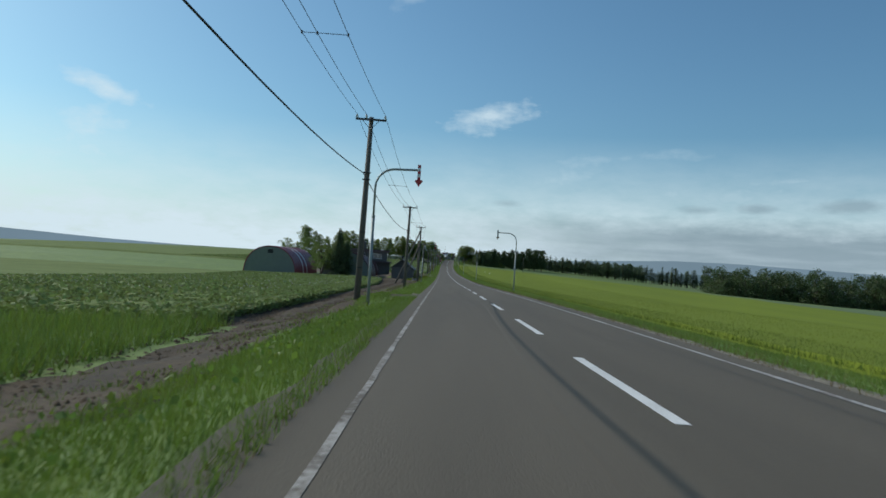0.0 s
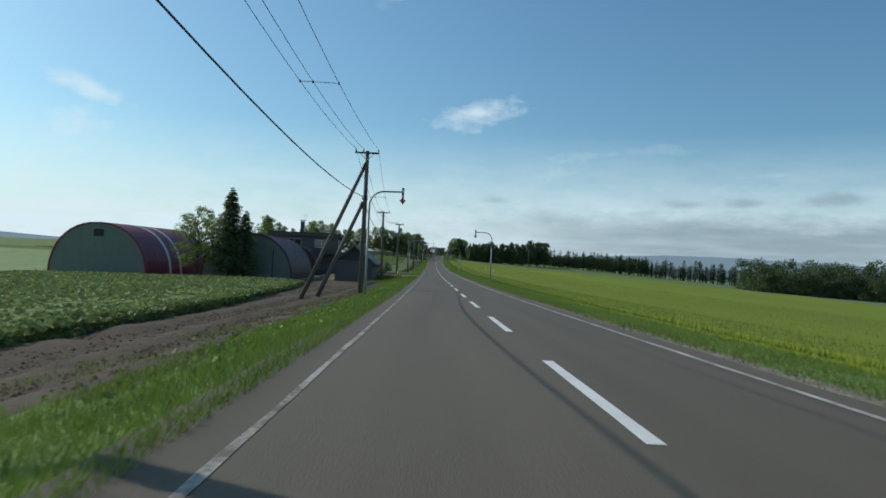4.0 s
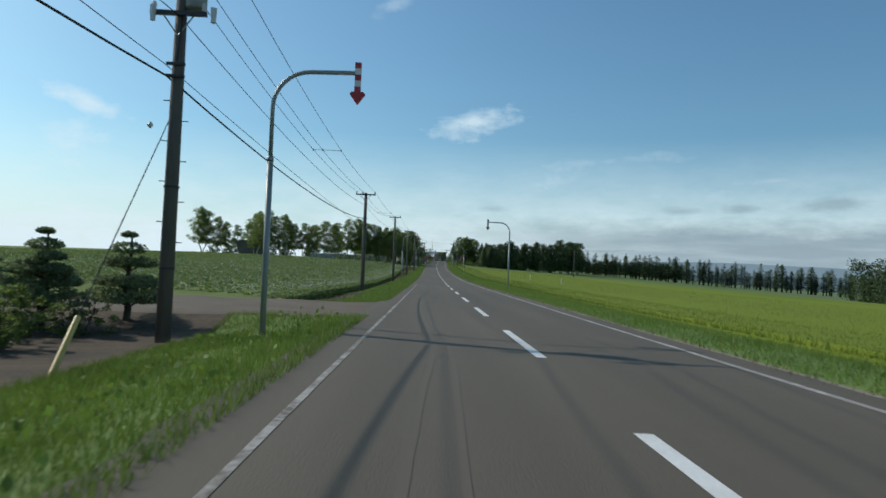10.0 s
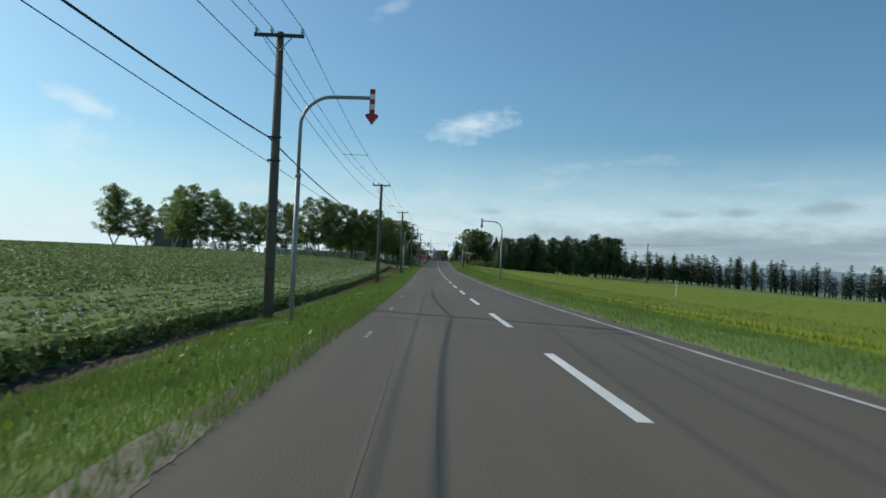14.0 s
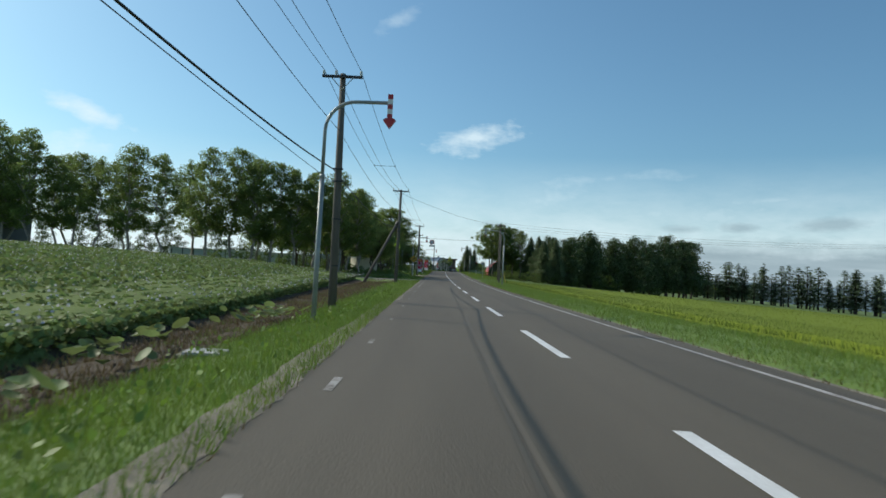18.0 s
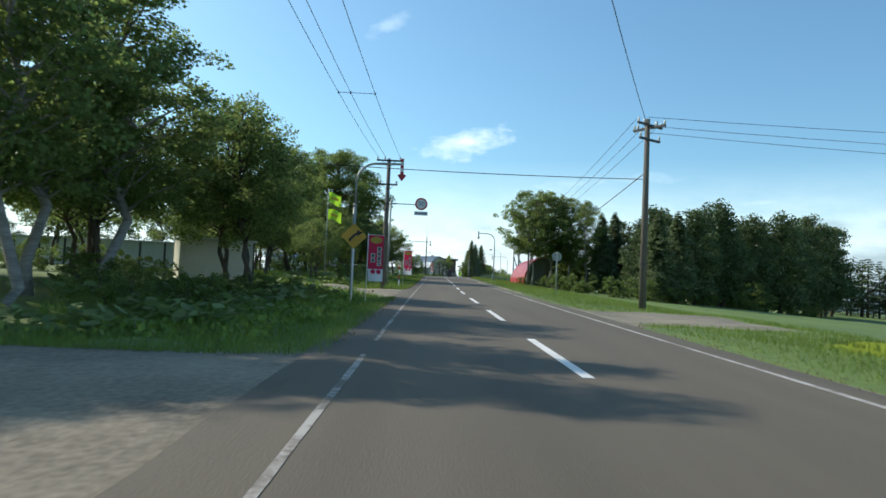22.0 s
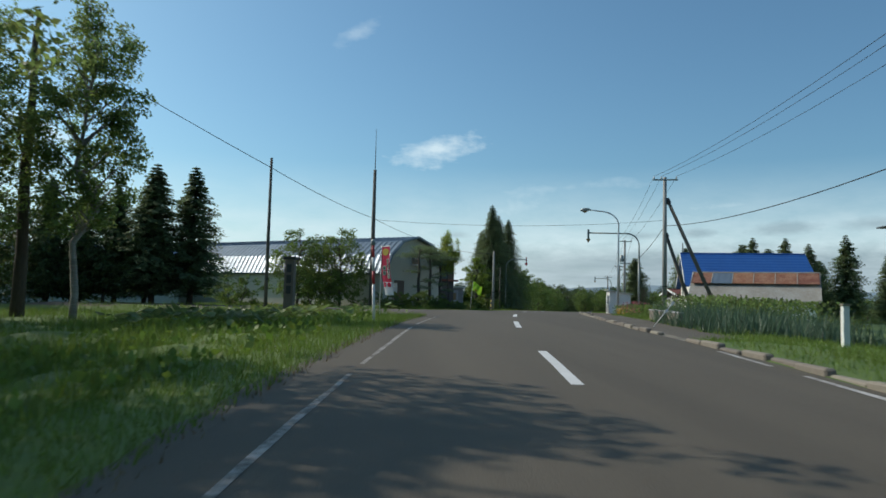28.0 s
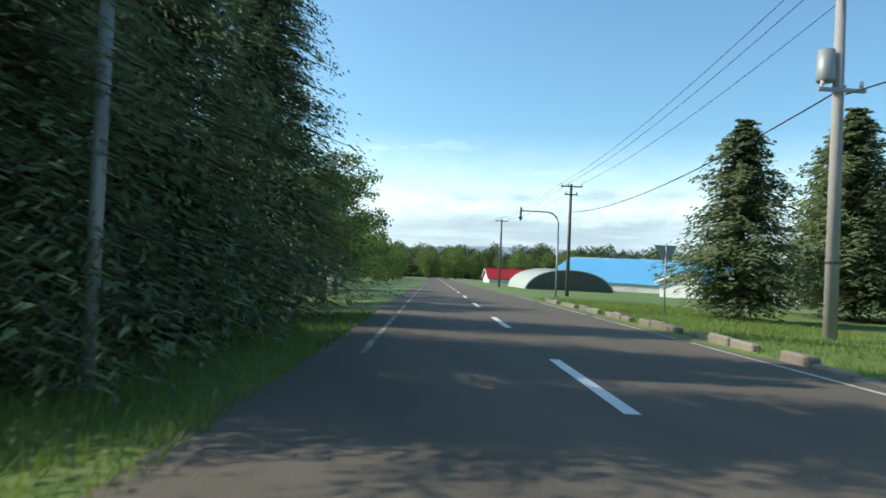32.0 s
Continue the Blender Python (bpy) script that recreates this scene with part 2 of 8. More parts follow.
MAT.update(
    asphalt=material("asphalt", (0.122, 0.102, 0.074), 0.85, second=(0.073, 0.061, 0.044), scale=0.9, fine=55, bump=0.5, contrast=1.15, streak=(1.0, 0.05, 1.0)),
    old_asphalt=material("old_asphalt", (0.132, 0.112, 0.084), 0.9, second=(0.08, 0.068, 0.051), scale=0.5, fine=45, bump=0.4),
    dark_streak=material("dark_asphalt_streaks", (0.09, 0.0755, 0.056), 0.85, second=(0.116, 0.098, 0.071), scale=0.5, fine=22, contrast=0.9, streak=(1.0, 0.25, 1.0)),
    paint=material("road_paint", (0.78, 0.78, 0.76), 0.6, second=(0.55, 0.54, 0.51), scale=1.2, fine=26, contrast=1.3),
    worn_paint=material("worn_road_paint", (0.36, 0.34, 0.31), 0.75, second=(0.115, 0.095, 0.072), scale=1.6, fine=14, contrast=2.6),
    edge_paint=material("edge_line_paint", (0.52, 0.50, 0.47), 0.7, second=(0.2, 0.17, 0.145), scale=0.9, fine=9, contrast=1.7),
    grit=material("sandy_grit", (0.28, 0.245, 0.185), 0.95, second=(0.13, 0.112, 0.082), scale=1.6, fine=24, bump=1.0, contrast=1.6),
    dusty=material("dusty_gravel", (0.27, 0.235, 0.175), 0.95, second=(0.10, 0.086, 0.064), scale=0.45, fine=12, bump=0.8, contrast=1.5),
    soil=material("soil", (0.085, 0.056, 0.027), 0.95, second=(0.024, 0.016, 0.008), scale=0.7, fine=7, bump=1.0, contrast=1.3),
    gravel=material("gravel", (0.15, 0.115, 0.08), 0.95, second=(0.08, 0.06, 0.042), scale=0.7, fine=18, bump=1.0),
    verge=material("verge_grass", (0.17, 0.25, 0.04), 0.8, second=(0.07, 0.13, 0.022), scale=0.5, fine=7, bump=1.0),
    meadow=material("meadow_grass", (0.14, 0.20, 0.032), 0.8, second=(0.055, 0.10, 0.02), scale=0.16, fine=4, bump=1.0),
    potato=material("crop_canopy", (0.19, 0.235, 0.08), 0.95, second=(0.11, 0.15, 0.045), scale=0.12, fine=3.0, bump=1.0, spec=0.1),
    grain=material("grain_canopy", (0.195, 0.245, 0.02), 0.95, second=(0.13, 0.172, 0.016), scale=0.035, fine=2.5, bump=0.6, spec=0.15, streak=(1.0, 0.35, 1.0)),
    far=material("far_fields", (0.15, 0.21, 0.06), 0.9, second=(0.07, 0.115, 0.045), scale=0.006, fine=0.05),
    blade=material("grass_blades", (0.21, 0.295, 0.045), 0.6, second=(0.11, 0.175, 0.03), scale=0.3, fine=5, island=0.25, sss=0.35),
    dry_blade=material("dry_grass", (0.24, 0.175, 0.075), 0.8, second=(0.12, 0.085, 0.04), scale=0.4, fine=5, island=0.3, sss=0.2),
    crop_leaf=material("crop_leaves", (0.24, 0.30, 0.098), 0.75, second=(0.145, 0.20, 0.055), scale=0.3, fine=4, island=0.3, sss=0.3),
    grain_near=material("grain_leaves_at_edge", (0.14, 0.187, 0.022), 0.7, second=(0.09, 0.132, 0.017), scale=0.3, fine=4, island=0.3, sss=0.35),
    grain_leaf=material("grain_leaves", (0.185, 0.232, 0.02), 0.7, second=(0.13, 0.165, 0.016), scale=0.3, fine=4, island=0.25, sss=0.35),
    leaf=material("broad_leaves", (0.175, 0.235, 0.06), 0.55, second=(0.11, 0.165, 0.038), scale=0.3, fine=2, island=0.4, sss=0.6),
    birch_leaf=material("birch_leaves", (0.215, 0.275, 0.085), 0.55, second=(0.135, 0.19, 0.052), scale=0.3, fine=2, island=0.4, sss=0.7),
    light_leaf=material("pale_yellow_green_leaves", (0.36, 0.40, 0.07), 0.5, second=(0.24, 0.31, 0.045), scale=0.5, fine=3, island=0.35, sss=0.5),
    bright_leaf=material("young_leaves", (0.24, 0.30, 0.045), 0.5, second=(0.15, 0.22, 0.03), scale=0.5, fine=3, island=0.35, sss=0.45),
    needle=material("spruce_needles", (0.215, 0.27, 0.125), 0.65, second=(0.13, 0.175, 0.08), scale=0.4, fine=3, island=0.4, sss=0.48),
    dark_leaf=material("dark_leaves", (0.11, 0.155, 0.05), 0.55, second=(0.06, 0.095, 0.032), scale=0.15, fine=2, island=0.4, sss=0.35),
    larch_leaf=material("larch_needles", (0.15, 0.20, 0.10), 0.6, second=(0.09, 0.13, 0.062), scale=0.4, fine=2, island=0.35, sss=0.35),
    butterbur=material("butterbur_leaves", (0.22, 0.28, 0.10), 0.55, second=(0.13, 0.18, 0.055), scale=1.5, fine=12, island=0.3, sss=0.4),
    leek=material("leek_leaves", (0.12, 0.19, 0.115), 0.5, second=(0.07, 0.12, 0.07), scale=0.6, fine=8, island=0.3, sss=0.3),
    bark=material("bark", (0.11, 0.085, 0.065), 0.95, second=(0.05, 0.04, 0.032), scale=2, fine=16, bump=1.0, stretch=(1, 1, 0.25)),
    birch_bark=material("birch_bark", (0.38, 0.36, 0.32), 0.8, second=(0.12, 0.10, 0.085), scale=1.3, fine=9, bump=0.6, stretch=(0.5, 0.5, 2.5)),
    wood_pole=material("weathered_wood_pole", (0.165, 0.145, 0.12), 0.9, second=(0.09, 0.079, 0.066), scale=0.8, fine=18, bump=0.7, stretch=(1, 1, 0.12)),
    concrete_pole=material("concrete_pole", (0.36, 0.345, 0.315), 0.85, second=(0.25, 0.24, 0.22), scale=0.5, fine=20, bump=0.3),
    steel=material("galvanised_steel", (0.32, 0.345, 0.33), 0.5, 0.25, second=(0.23, 0.25, 0.24), scale=1.5, fine=25),
    dark_steel=material("dark_steel", (0.07, 0.07, 0.07), 0.5, 0.5, scale=3, fine=30),
    porcelain=material("porcelain", (0.62, 0.62, 0.6), 0.25, scale=5, fine=40, amount=0.15),
    cable=material("cable_sheath", (0.018, 0.018, 0.02), 0.6, scale=3, fine=20),
    red=material("sign_red", (0.50, 0.03, 0.035), 0.45, second=(0.36, 0.025, 0.028), scale=4, fine=30),
    white=material("sign_white", (0.76, 0.76, 0.75), 0.45, second=(0.62, 0.62, 0.60), scale=4, fine=30),
    tan=material("faded_arrow_back", (0.36, 0.22, 0.10), 0.6, scale=4, fine=30, amount=0.35),
    yellow=material("sign_yellow", (0.62, 0.34, 0.02), 0.5, second=(0.46, 0.26, 0.02), scale=4, fine=30),
    guard_yellow=material("guy_cover_yellow", (0.70, 0.48, 0.12), 0.5, scale=4, fine=30, amount=0.3),
    black=material("matt_black", (0.02, 0.02, 0.02), 0.6, scale=4, fine=30),
    blue_grey=material("sign_blue", (0.03, 0.07, 0.25), 0.5, scale=4, fine=30, amount=0.3),
    faded_blue=material("faded_blue_print", (0.22, 0.33, 0.46), 0.6, second=(0.42, 0.48, 0.52), scale=1.5, fine=8),
    petal_pink=material("pink_petals", (0.62, 0.22, 0.28), 0.7, second=(0.5, 0.1, 0.12), scale=5, fine=30, island=0.3, sss=0.3),
    petal_yellow=material("yellow_petals", (0.75, 0.52, 0.06), 0.7, second=(0.7, 0.3, 0.04), scale=5, fine=30, island=0.3, sss=0.3),
    blossom=material("white_blossom", (0.62, 0.60, 0.62), 0.7, scale=5, fine=40, amount=0.2, sss=0.3),
    cloth_red=material("banner_red_cloth", (0.58, 0.025, 0.08), 0.75, second=(0.46, 0.02, 0.065), scale=5, fine=60, sss=0.35),
    cloth_white=material("banner_white_cloth", (0.74, 0.74, 0.76), 0.75, second=(0.58, 0.6, 0.64), scale=5, fine=60, sss=0.35),
    cloth_green=material("banner_green_print", (0.05, 0.22, 0.15), 0.75, scale=6, fine=50, amount=0.3, sss=0.25),
    cloth_gold=material("banner_gold_print", (0.62, 0.46, 0.08), 0.75, second=(0.25, 0.28, 0.05), scale=9, fine=40, sss=0.25),
    cloth_lime=material("lime_flag_cloth", (0.48, 0.80, 0.05), 0.7, second=(0.36, 0.62, 0.04), scale=4, fine=40, sss=0.45),
    kerb=material("kerb_concrete", (0.25, 0.215, 0.175), 0.9, second=(0.17, 0.15, 0.12), scale=1.5, fine=14, bump=0.8, random_hue=0.2),
    hut_end=ribbed("grey_green_sheet", (0.17, 0.20, 0.165), 0.55, 0.9, "X"),
    hut_red=ribbed("dark_red_sheet", (0.22, 0.02, 0.035), 0.45, 0.6, "Y"),
    hut_maroon=ribbed("maroon_sheet", (0.075, 0.022, 0.03), 0.5, 0.6, "Y"),
    bright_red=ribbed("bright_red_sheet", (0.46, 0.02, 0.018), 0.3, 0.75, "Y", depth=0.12),
    olive_end=ribbed("olive_sheet", (0.075, 0.085, 0.062), 0.6, 0.9, "X"),
    pale_sheet=ribbed("pale_sheet", (0.50, 0.53, 0.47), 0.5, 0.5, "X"),
    silver_roof=ribbed("silver_roof_sheet", (0.20, 0.25, 0.30), 0.38, 0.45, "Y", metal=0.45, depth=0.35),
    blue_roof=ribbed("blue_roof_sheet", (0.02, 0.10, 0.34), 0.4, 0.45, "X"),
    sky_blue_roof=ribbed("light_blue_roof_sheet", (0.10, 0.36, 0.60), 0.35, 0.6, "Y"),
    rust_roof=material("weathered_roof_sheet", (0.37, 0.36, 0.33), 0.75, second=(0.27, 0.24, 0.20), scale=0.9, fine=6, bump=0.4, contrast=1.4),
    rust_panel=material("rusty_roof_panel", (0.30, 0.16, 0.10), 0.8, second=(0.17, 0.052, 0.028), scale=1.3, fine=7, bump=0.5, contrast=1.6, random_hue=0.2),
    rust=material("red_rust_roof", (0.24, 0.07, 0.04), 0.75, second=(0.13, 0.04, 0.028), scale=0.8, fine=9, bump=0.4),
    slate=material("slate_shingles", (0.17, 0.18, 0.20), 0.6, second=(0.09, 0.095, 0.105), scale=1.2, fine=16, bump=0.4, random_hue=0.18),
    dark_wall=material("dark_grey_wall", (0.075, 0.072, 0.068), 0.85, second=(0.05, 0.048, 0.046), scale=0.7, fine=18, bump=0.3),
    grey_wall=material("grey_mortar_wall", (0.145, 0.135, 0.125), 0.9, second=(0.10, 0.094, 0.088), scale=0.5, fine=20, bump=0.4),
    fascia=material("purple_brown_fascia", (0.14, 0.10, 0.10), 0.7, second=(0.095, 0.07, 0.07), scale=1, fine=18),
    brown_wall=material("brown_siding", (0.19, 0.13, 0.095), 0.8, second=(0.12, 0.085, 0.063), scale=0.8, fine=20, bump=0.3),
    warehouse_wall=material("grey_cream_wall", (0.64, 0.60, 0.47), 0.85, second=(0.48, 0.45, 0.36), scale=0.5, fine=14, bump=0.2),
    cream=material("cream_wall", (0.82, 0.79, 0.66), 0.8, second=(0.68, 0.65, 0.55), scale=0.6, fine=16, bump=0.2),
    white_wall=material("white_painted_panel", (0.82, 0.82, 0.79), 0.65, second=(0.68, 0.68, 0.64), scale=0.8, fine=18),
    block=material("white_brick_block", (0.46, 0.46, 0.46), 0.85, second=(0.33, 0.33, 0.335), scale=1.2, fine=22, bump=0.4, random_hue=0.12),
    mortar=material("mortar", (0.28, 0.28, 0.28), 0.9, scale=2, fine=30, amount=0.3),
    shutter=ribbed("roller_shutter", (0.38, 0.385, 0.385), 0.5, 0.10, "Z"),
    cream_shutter=ribbed("cream_shutter", (0.5, 0.48, 0.4), 0.5, 0.10, "Z"),
    glass=material("window_glass", (0.035, 0.045, 0.05), 0.06, spec=0.8, scale=1, fine=10, amount=0.2),
    pale_glass=material("curtained_window", (0.42, 0.47, 0.50), 0.12, spec=0.8, scale=2, fine=12, amount=0.25),
    alu=material("aluminium_trim", (0.60, 0.61, 0.62), 0.4, 0.6, scale=3, fine=30, amount=0.15),
    timber=material("old_timber", (0.16, 0.12, 0.085), 0.9, second=(0.085, 0.065, 0.05), scale=1, fine=20, bump=0.5, stretch=(1, 1, 0.2)),
    stone=material("field_stone", (0.30, 0.30, 0.29), 0.9, second=(0.17, 0.17, 0.165), scale=2, fine=14, bump=0.8),
)


# Self-lit colour that stands in for daylight and haze on far hills.
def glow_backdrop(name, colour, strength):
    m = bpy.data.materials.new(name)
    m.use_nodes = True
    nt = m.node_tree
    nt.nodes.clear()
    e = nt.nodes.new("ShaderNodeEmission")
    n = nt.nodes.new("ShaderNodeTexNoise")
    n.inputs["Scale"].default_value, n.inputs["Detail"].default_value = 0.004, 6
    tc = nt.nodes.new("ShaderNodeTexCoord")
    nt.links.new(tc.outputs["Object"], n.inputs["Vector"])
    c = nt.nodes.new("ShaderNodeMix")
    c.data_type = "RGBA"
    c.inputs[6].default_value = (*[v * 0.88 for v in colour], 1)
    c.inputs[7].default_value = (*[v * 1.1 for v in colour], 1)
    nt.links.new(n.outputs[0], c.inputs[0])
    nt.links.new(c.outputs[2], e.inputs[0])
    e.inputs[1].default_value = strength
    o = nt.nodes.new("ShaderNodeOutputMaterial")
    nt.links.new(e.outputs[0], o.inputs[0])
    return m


MAT["hill"] = glow_backdrop("distant_hills_glow", (0.30, 0.44, 0.55), 0.62)
MAT["near_hill"] = glow_backdrop("nearer_hills_glow", (0.24, 0.38, 0.46), 0.48)


# ---- tools for building ----


class Shape:
    """Collects vertices and faces of one mesh."""

    def __init__(self):
        self.v, self.f = [], []

    def add(self, verts, faces):
        n = len(self.v)
        self.v += [tuple(p) for p in verts]
        self.f += [tuple(i + n for i in f) for f in faces]
        return self

    def box(self, x0, x1, y0, y1, z0, z1, m=None):
        p = [Vector(c) for c in ((x0, y0, z0), (x1, y0, z0), (x1, y1, z0), (x0, y1, z0), (x0, y0, z1), (x1, y0, z1), (x1, y1, z1), (x0, y1, z1))]
        if m is not None:
            p = [m @ c for c in p]
        return self.add(p, [(0, 3, 2, 1), (4, 5, 6, 7), (0, 1, 5, 4), (1, 2, 6, 5), (2, 3, 7, 6), (3, 0, 4, 7)])

    def tube(self, pts, radii, n=8, caps=True):
        pts = [Vector(p) for p in pts]
        if isinstance(radii, (int, float)):
            radii = [radii] * len(pts)
        start = len(self.v)
        for i, p in enumerate(pts):
            d = (pts[min(i + 1, len(pts) - 1)] - pts[max(i - 1, 0)]).normalized()
            a = d.orthogonal().normalized() if abs(d.z) > 0.95 else Vector((0, 0, 1)).cross(d).normalized()
            if abs(d.z) > 0.95:
                a = Vector((1, 0, 0)) - d * d.x
                a.normalize()
            b = d.cross(a)
            for k in range(n):
                t = 2 * math.pi * k / n
                self.v.append(tuple(p + (a * math.cos(t) + b * math.sin(t)) * radii[i]))
        for i in range(len(pts) - 1):
            for k in range(n):
                a, b = start + i * n + k, start + i * n + (k + 1) % n
                self.f.append((a, b, b + n, a + n))
        if caps:
            self.f.append(tuple(start + k for k in reversed(range(n))))
            self.f.append(tuple(start + (len(pts) - 1) * n + k for k in range(n)))
        return self

    def prism(self, outline, y0, y1):
        """outline: (x, z) points, drawn out from y0 to y1."""
        n = len(outline)
        v = [(x, y0, z) for x, z in outline] + [(x, y1, z) for x, z in outline]
        f = [tuple(range(n)), tuple(reversed(range(n, 2 * n)))]
        f += [(i, i + n, (i + 1) % n + n, (i + 1) % n) for i in range(n)]
        return self.add(v, f)

    def disc(self, r, y0, y1, x=0, z=0, n=28, sz=1.0):
        return self.prism([(x + r * math.cos(2 * math.pi * k / n), z + sz * r * math.sin(2 * math.pi * k / n)) for k in range(n)], y0, y1)

    def mesh(self, name, material, smooth=False):
        me = bpy.data.meshes.new(name)
        me.from_pydata(self.v, [], self.f)
        bm = bmesh.new()
        bm.from_mesh(me)
        bmesh.ops.recalc_face_normals(bm, faces=bm.faces)
        bm.to_mesh(me)
        bm.free()
        me.materials.append(material)
        if smooth:
            me.polygons.foreach_set("use_smooth", [True] * len(me.polygons))
        return me


def big_mesh(name, verts, faces, materials, slots=None, smooth=False):
    """A mesh from numpy arrays, all faces with the same number of corners."""
    me = bpy.data.meshes.new(name)
    verts, faces = np.asarray(verts, np.float32), np.asarray(faces, np.int32)
    me.vertices.add(len(verts))
    me.vertices.foreach_set("co", verts.ravel())
    n, k = faces.shape
    me.loops.add(n * k)
    me.loops.foreach_set("vertex_index", faces.ravel())
    me.polygons.add(n)
    me.polygons.foreach_set("loop_start", np.arange(0, n * k, k, dtype=np.int32))
    for m in materials:
        me.materials.append(m)
    if slots is not None:
        me.polygons.foreach_set("material_index", np.asarray(slots, np.int32))
    if smooth:
        me.polygons.foreach_set("use_smooth", np.ones(n, bool))
    me.update(calc_edges=True)
    return me


def thing(name, m, label, category, group="", kind=""):
    ob = new(name)
    ob.empty_display_size = 0.2
    ob.matrix_world = m
    return tagged(ob, label, category, group, kind)


def part(name, shape, key, parent, label="", smooth=False, at=None):
    me = shape.mesh(name, mat(key), smooth) if isinstance(shape, Shape) else shape
    ob = new(name, me)
    ob.parent = parent
    if at is not None:
        ob.matrix_local = at
    if label:
        ob["label"] = label
    return ob


def solo(name, shape, key, label, category, group="", kind="", smooth=False, m=None):
    ob = new(name, shape.mesh(name, mat(key), smooth) if isinstance(shape, Shape) else shape)
    if m is not None:
        ob.matrix_world = m
    return tagged(ob, label, category, group, kind)


# ---- the road's line: arc length, x, y, height ----
LINE = np.array([(-80, 0, -80, 0.9), (-40, 0, -40, 0.45), (0, 0, 0, -0.03), (35.7, 0, 35.74, -0.5), (70.3, 0, 70.28, -1.06), (104.4, 0, 104.41, -1.57),
                 (139.1, 0, 139.14, -1.93), (175, 0, 175, -2.13), (212, 0, 211.97, -2.25), (249.6, 0, 249.62, -2.30), (287.4, 0, 287.39, -2.10),
                 (324.7, 0, 324.67, -1.58), (361.1, 0.07, 361.06, -0.86), (396.9, 0.38, 396.86, -0.03), (433.1, 0.89, 433.07, 0.92), (470.3, 1.64, 470.33, 2.03),
                 (489.4, 1.91, 489.42, 2.66), (508.6, 2.26, 508.54, 3.23), (527, 4.19, 526.88, 3.67), (545, 7.42, 544.55, 3.78), (562.5, 11.74, 561.59, 3.57)])


def spline(s, col):
    """Smooth curve through the line's points, straight beyond them."""
    xs, ys = LINE[:, 0], LINE[:, col]
    d = np.gradient(ys, xs)
    s = np.asarray(s, float)
    i = np.clip(np.searchsorted(xs, s) - 1, 0, len(xs) - 2)
    h = xs[i + 1] - xs[i]
    t = np.clip((s - xs[i]) / h, 0, 1)
    y = (2 * t**3 - 3 * t**2 + 1) * ys[i] + (t**3 - 2 * t**2 + t) * h * d[i] + (3 * t**2 - 2 * t**3) * ys[i + 1] + (t**3 - t**2) * h * d[i + 1]
    return y


END_S, END_PSI = 562.5, radians(15.6)


def centre(s):
    s = np.asarray(s, float)
    over = np.maximum(0, s - END_S)
    sc = np.minimum(s, END_S)
    fall = np.interp(over, [0, 20, 60, 160, 400, 1500, 5000], [0, -0.22, -0.95, -3.0, -7.5, -24, -60])
    return spline(sc, 1) + over * math.sin(END_PSI) + 0.028 * np.maximum(0, over - 22), spline(sc, 2) + over * math.cos(END_PSI), spline(sc, 3) + fall


def heading(s):
    a, b = np.asarray(s, float) - 2, np.asarray(s, float) + 2
    xa, ya, _ = centre(a)
    xb, yb, _ = centre(b)
    return np.arctan2(xb - xa, yb - ya)


def bilinear(table, rows, cols, r, c):
    table = np.asarray(table, float)
    i = np.clip(np.searchsorted(rows, r) - 1, 0, len(rows) - 2)
    j = np.clip(np.searchsorted(cols, c) - 1, 0, len(cols) - 2)
    t = np.clip((r - np.asarray(rows)[i]) / (np.asarray(rows)[i + 1] - np.asarray(rows)[i]), 0, 1)
    u = np.clip((c - np.asarray(cols)[j]) / (np.asarray(cols)[j + 1] - np.asarray(cols)[j]), 0, 1)
    t, u = t * t * (3 - 2 * t), u
    return (table[i, j] * (1 - t) + table[i + 1, j] * t) * (1 - u) + (table[i, j + 1] * (1 - t) + table[i + 1, j + 1] * t) * u


# land height above the road's own height, beside it
L_ROWS = [0, 100, 150, 175, 200, 260, 330, 400, 450, 520, 620, 760]
L_COLS = [3.3, 5.0, 8, 10, 20, 45, 90, 200, 500, 4000]
LEFT = [[0, -0.45, -0.95, -1.0, -1.3, -2.0, -2.6, -4.0, -9, -52],
        [0, -0.45, -0.85, -0.95, -1.2, -1.9, -2.2, -3.4, -9, -52],
        [0, -0.4, -0.8, -0.9, -0.95, -1.4, -1.6, -2.4, -9, -52],
        [0, -0.3, -0.5, -0.6, -0.7, -0.6, 0.0, -0.8, -9, -52],
        [0, -0.35, -0.6, -0.5, -0.2, 0.3, 1.0, 0.2, -9, -52],
        [0, -0.35, -0.75, -0.8, 0.1, 1.0, 1.5, 0.6, -9, -52],
        [0, -0.35, -0.7, -0.65, 0.2, 1.1, 1.6, 0.6, -9, -52],
        [0, -0.25, -0.35, -0.25, 0.6, 1.3, 1.5, 0.6, -9, -53],
        [0, -0.1, 0.1, 0.2, 0.3, 0.5, 0.6, 0.0, -9, -54],
        [0, -0.1, -0.3, -0.35, -0.4, -0.6, -0.5, -1.0, -9, -55],
        [0, -0.1, -0.15, -0.2, -0.2, -0.2, -0.5, -1.5, -8, -55],
        [0, -0.1, -0.2, -0.2, -0.2, -0.4, -1, -2.5, -8, -55]]
R_COLS = [3.6, 5.0, 8, 20, 45, 80, 180, 300, 600, 4000]
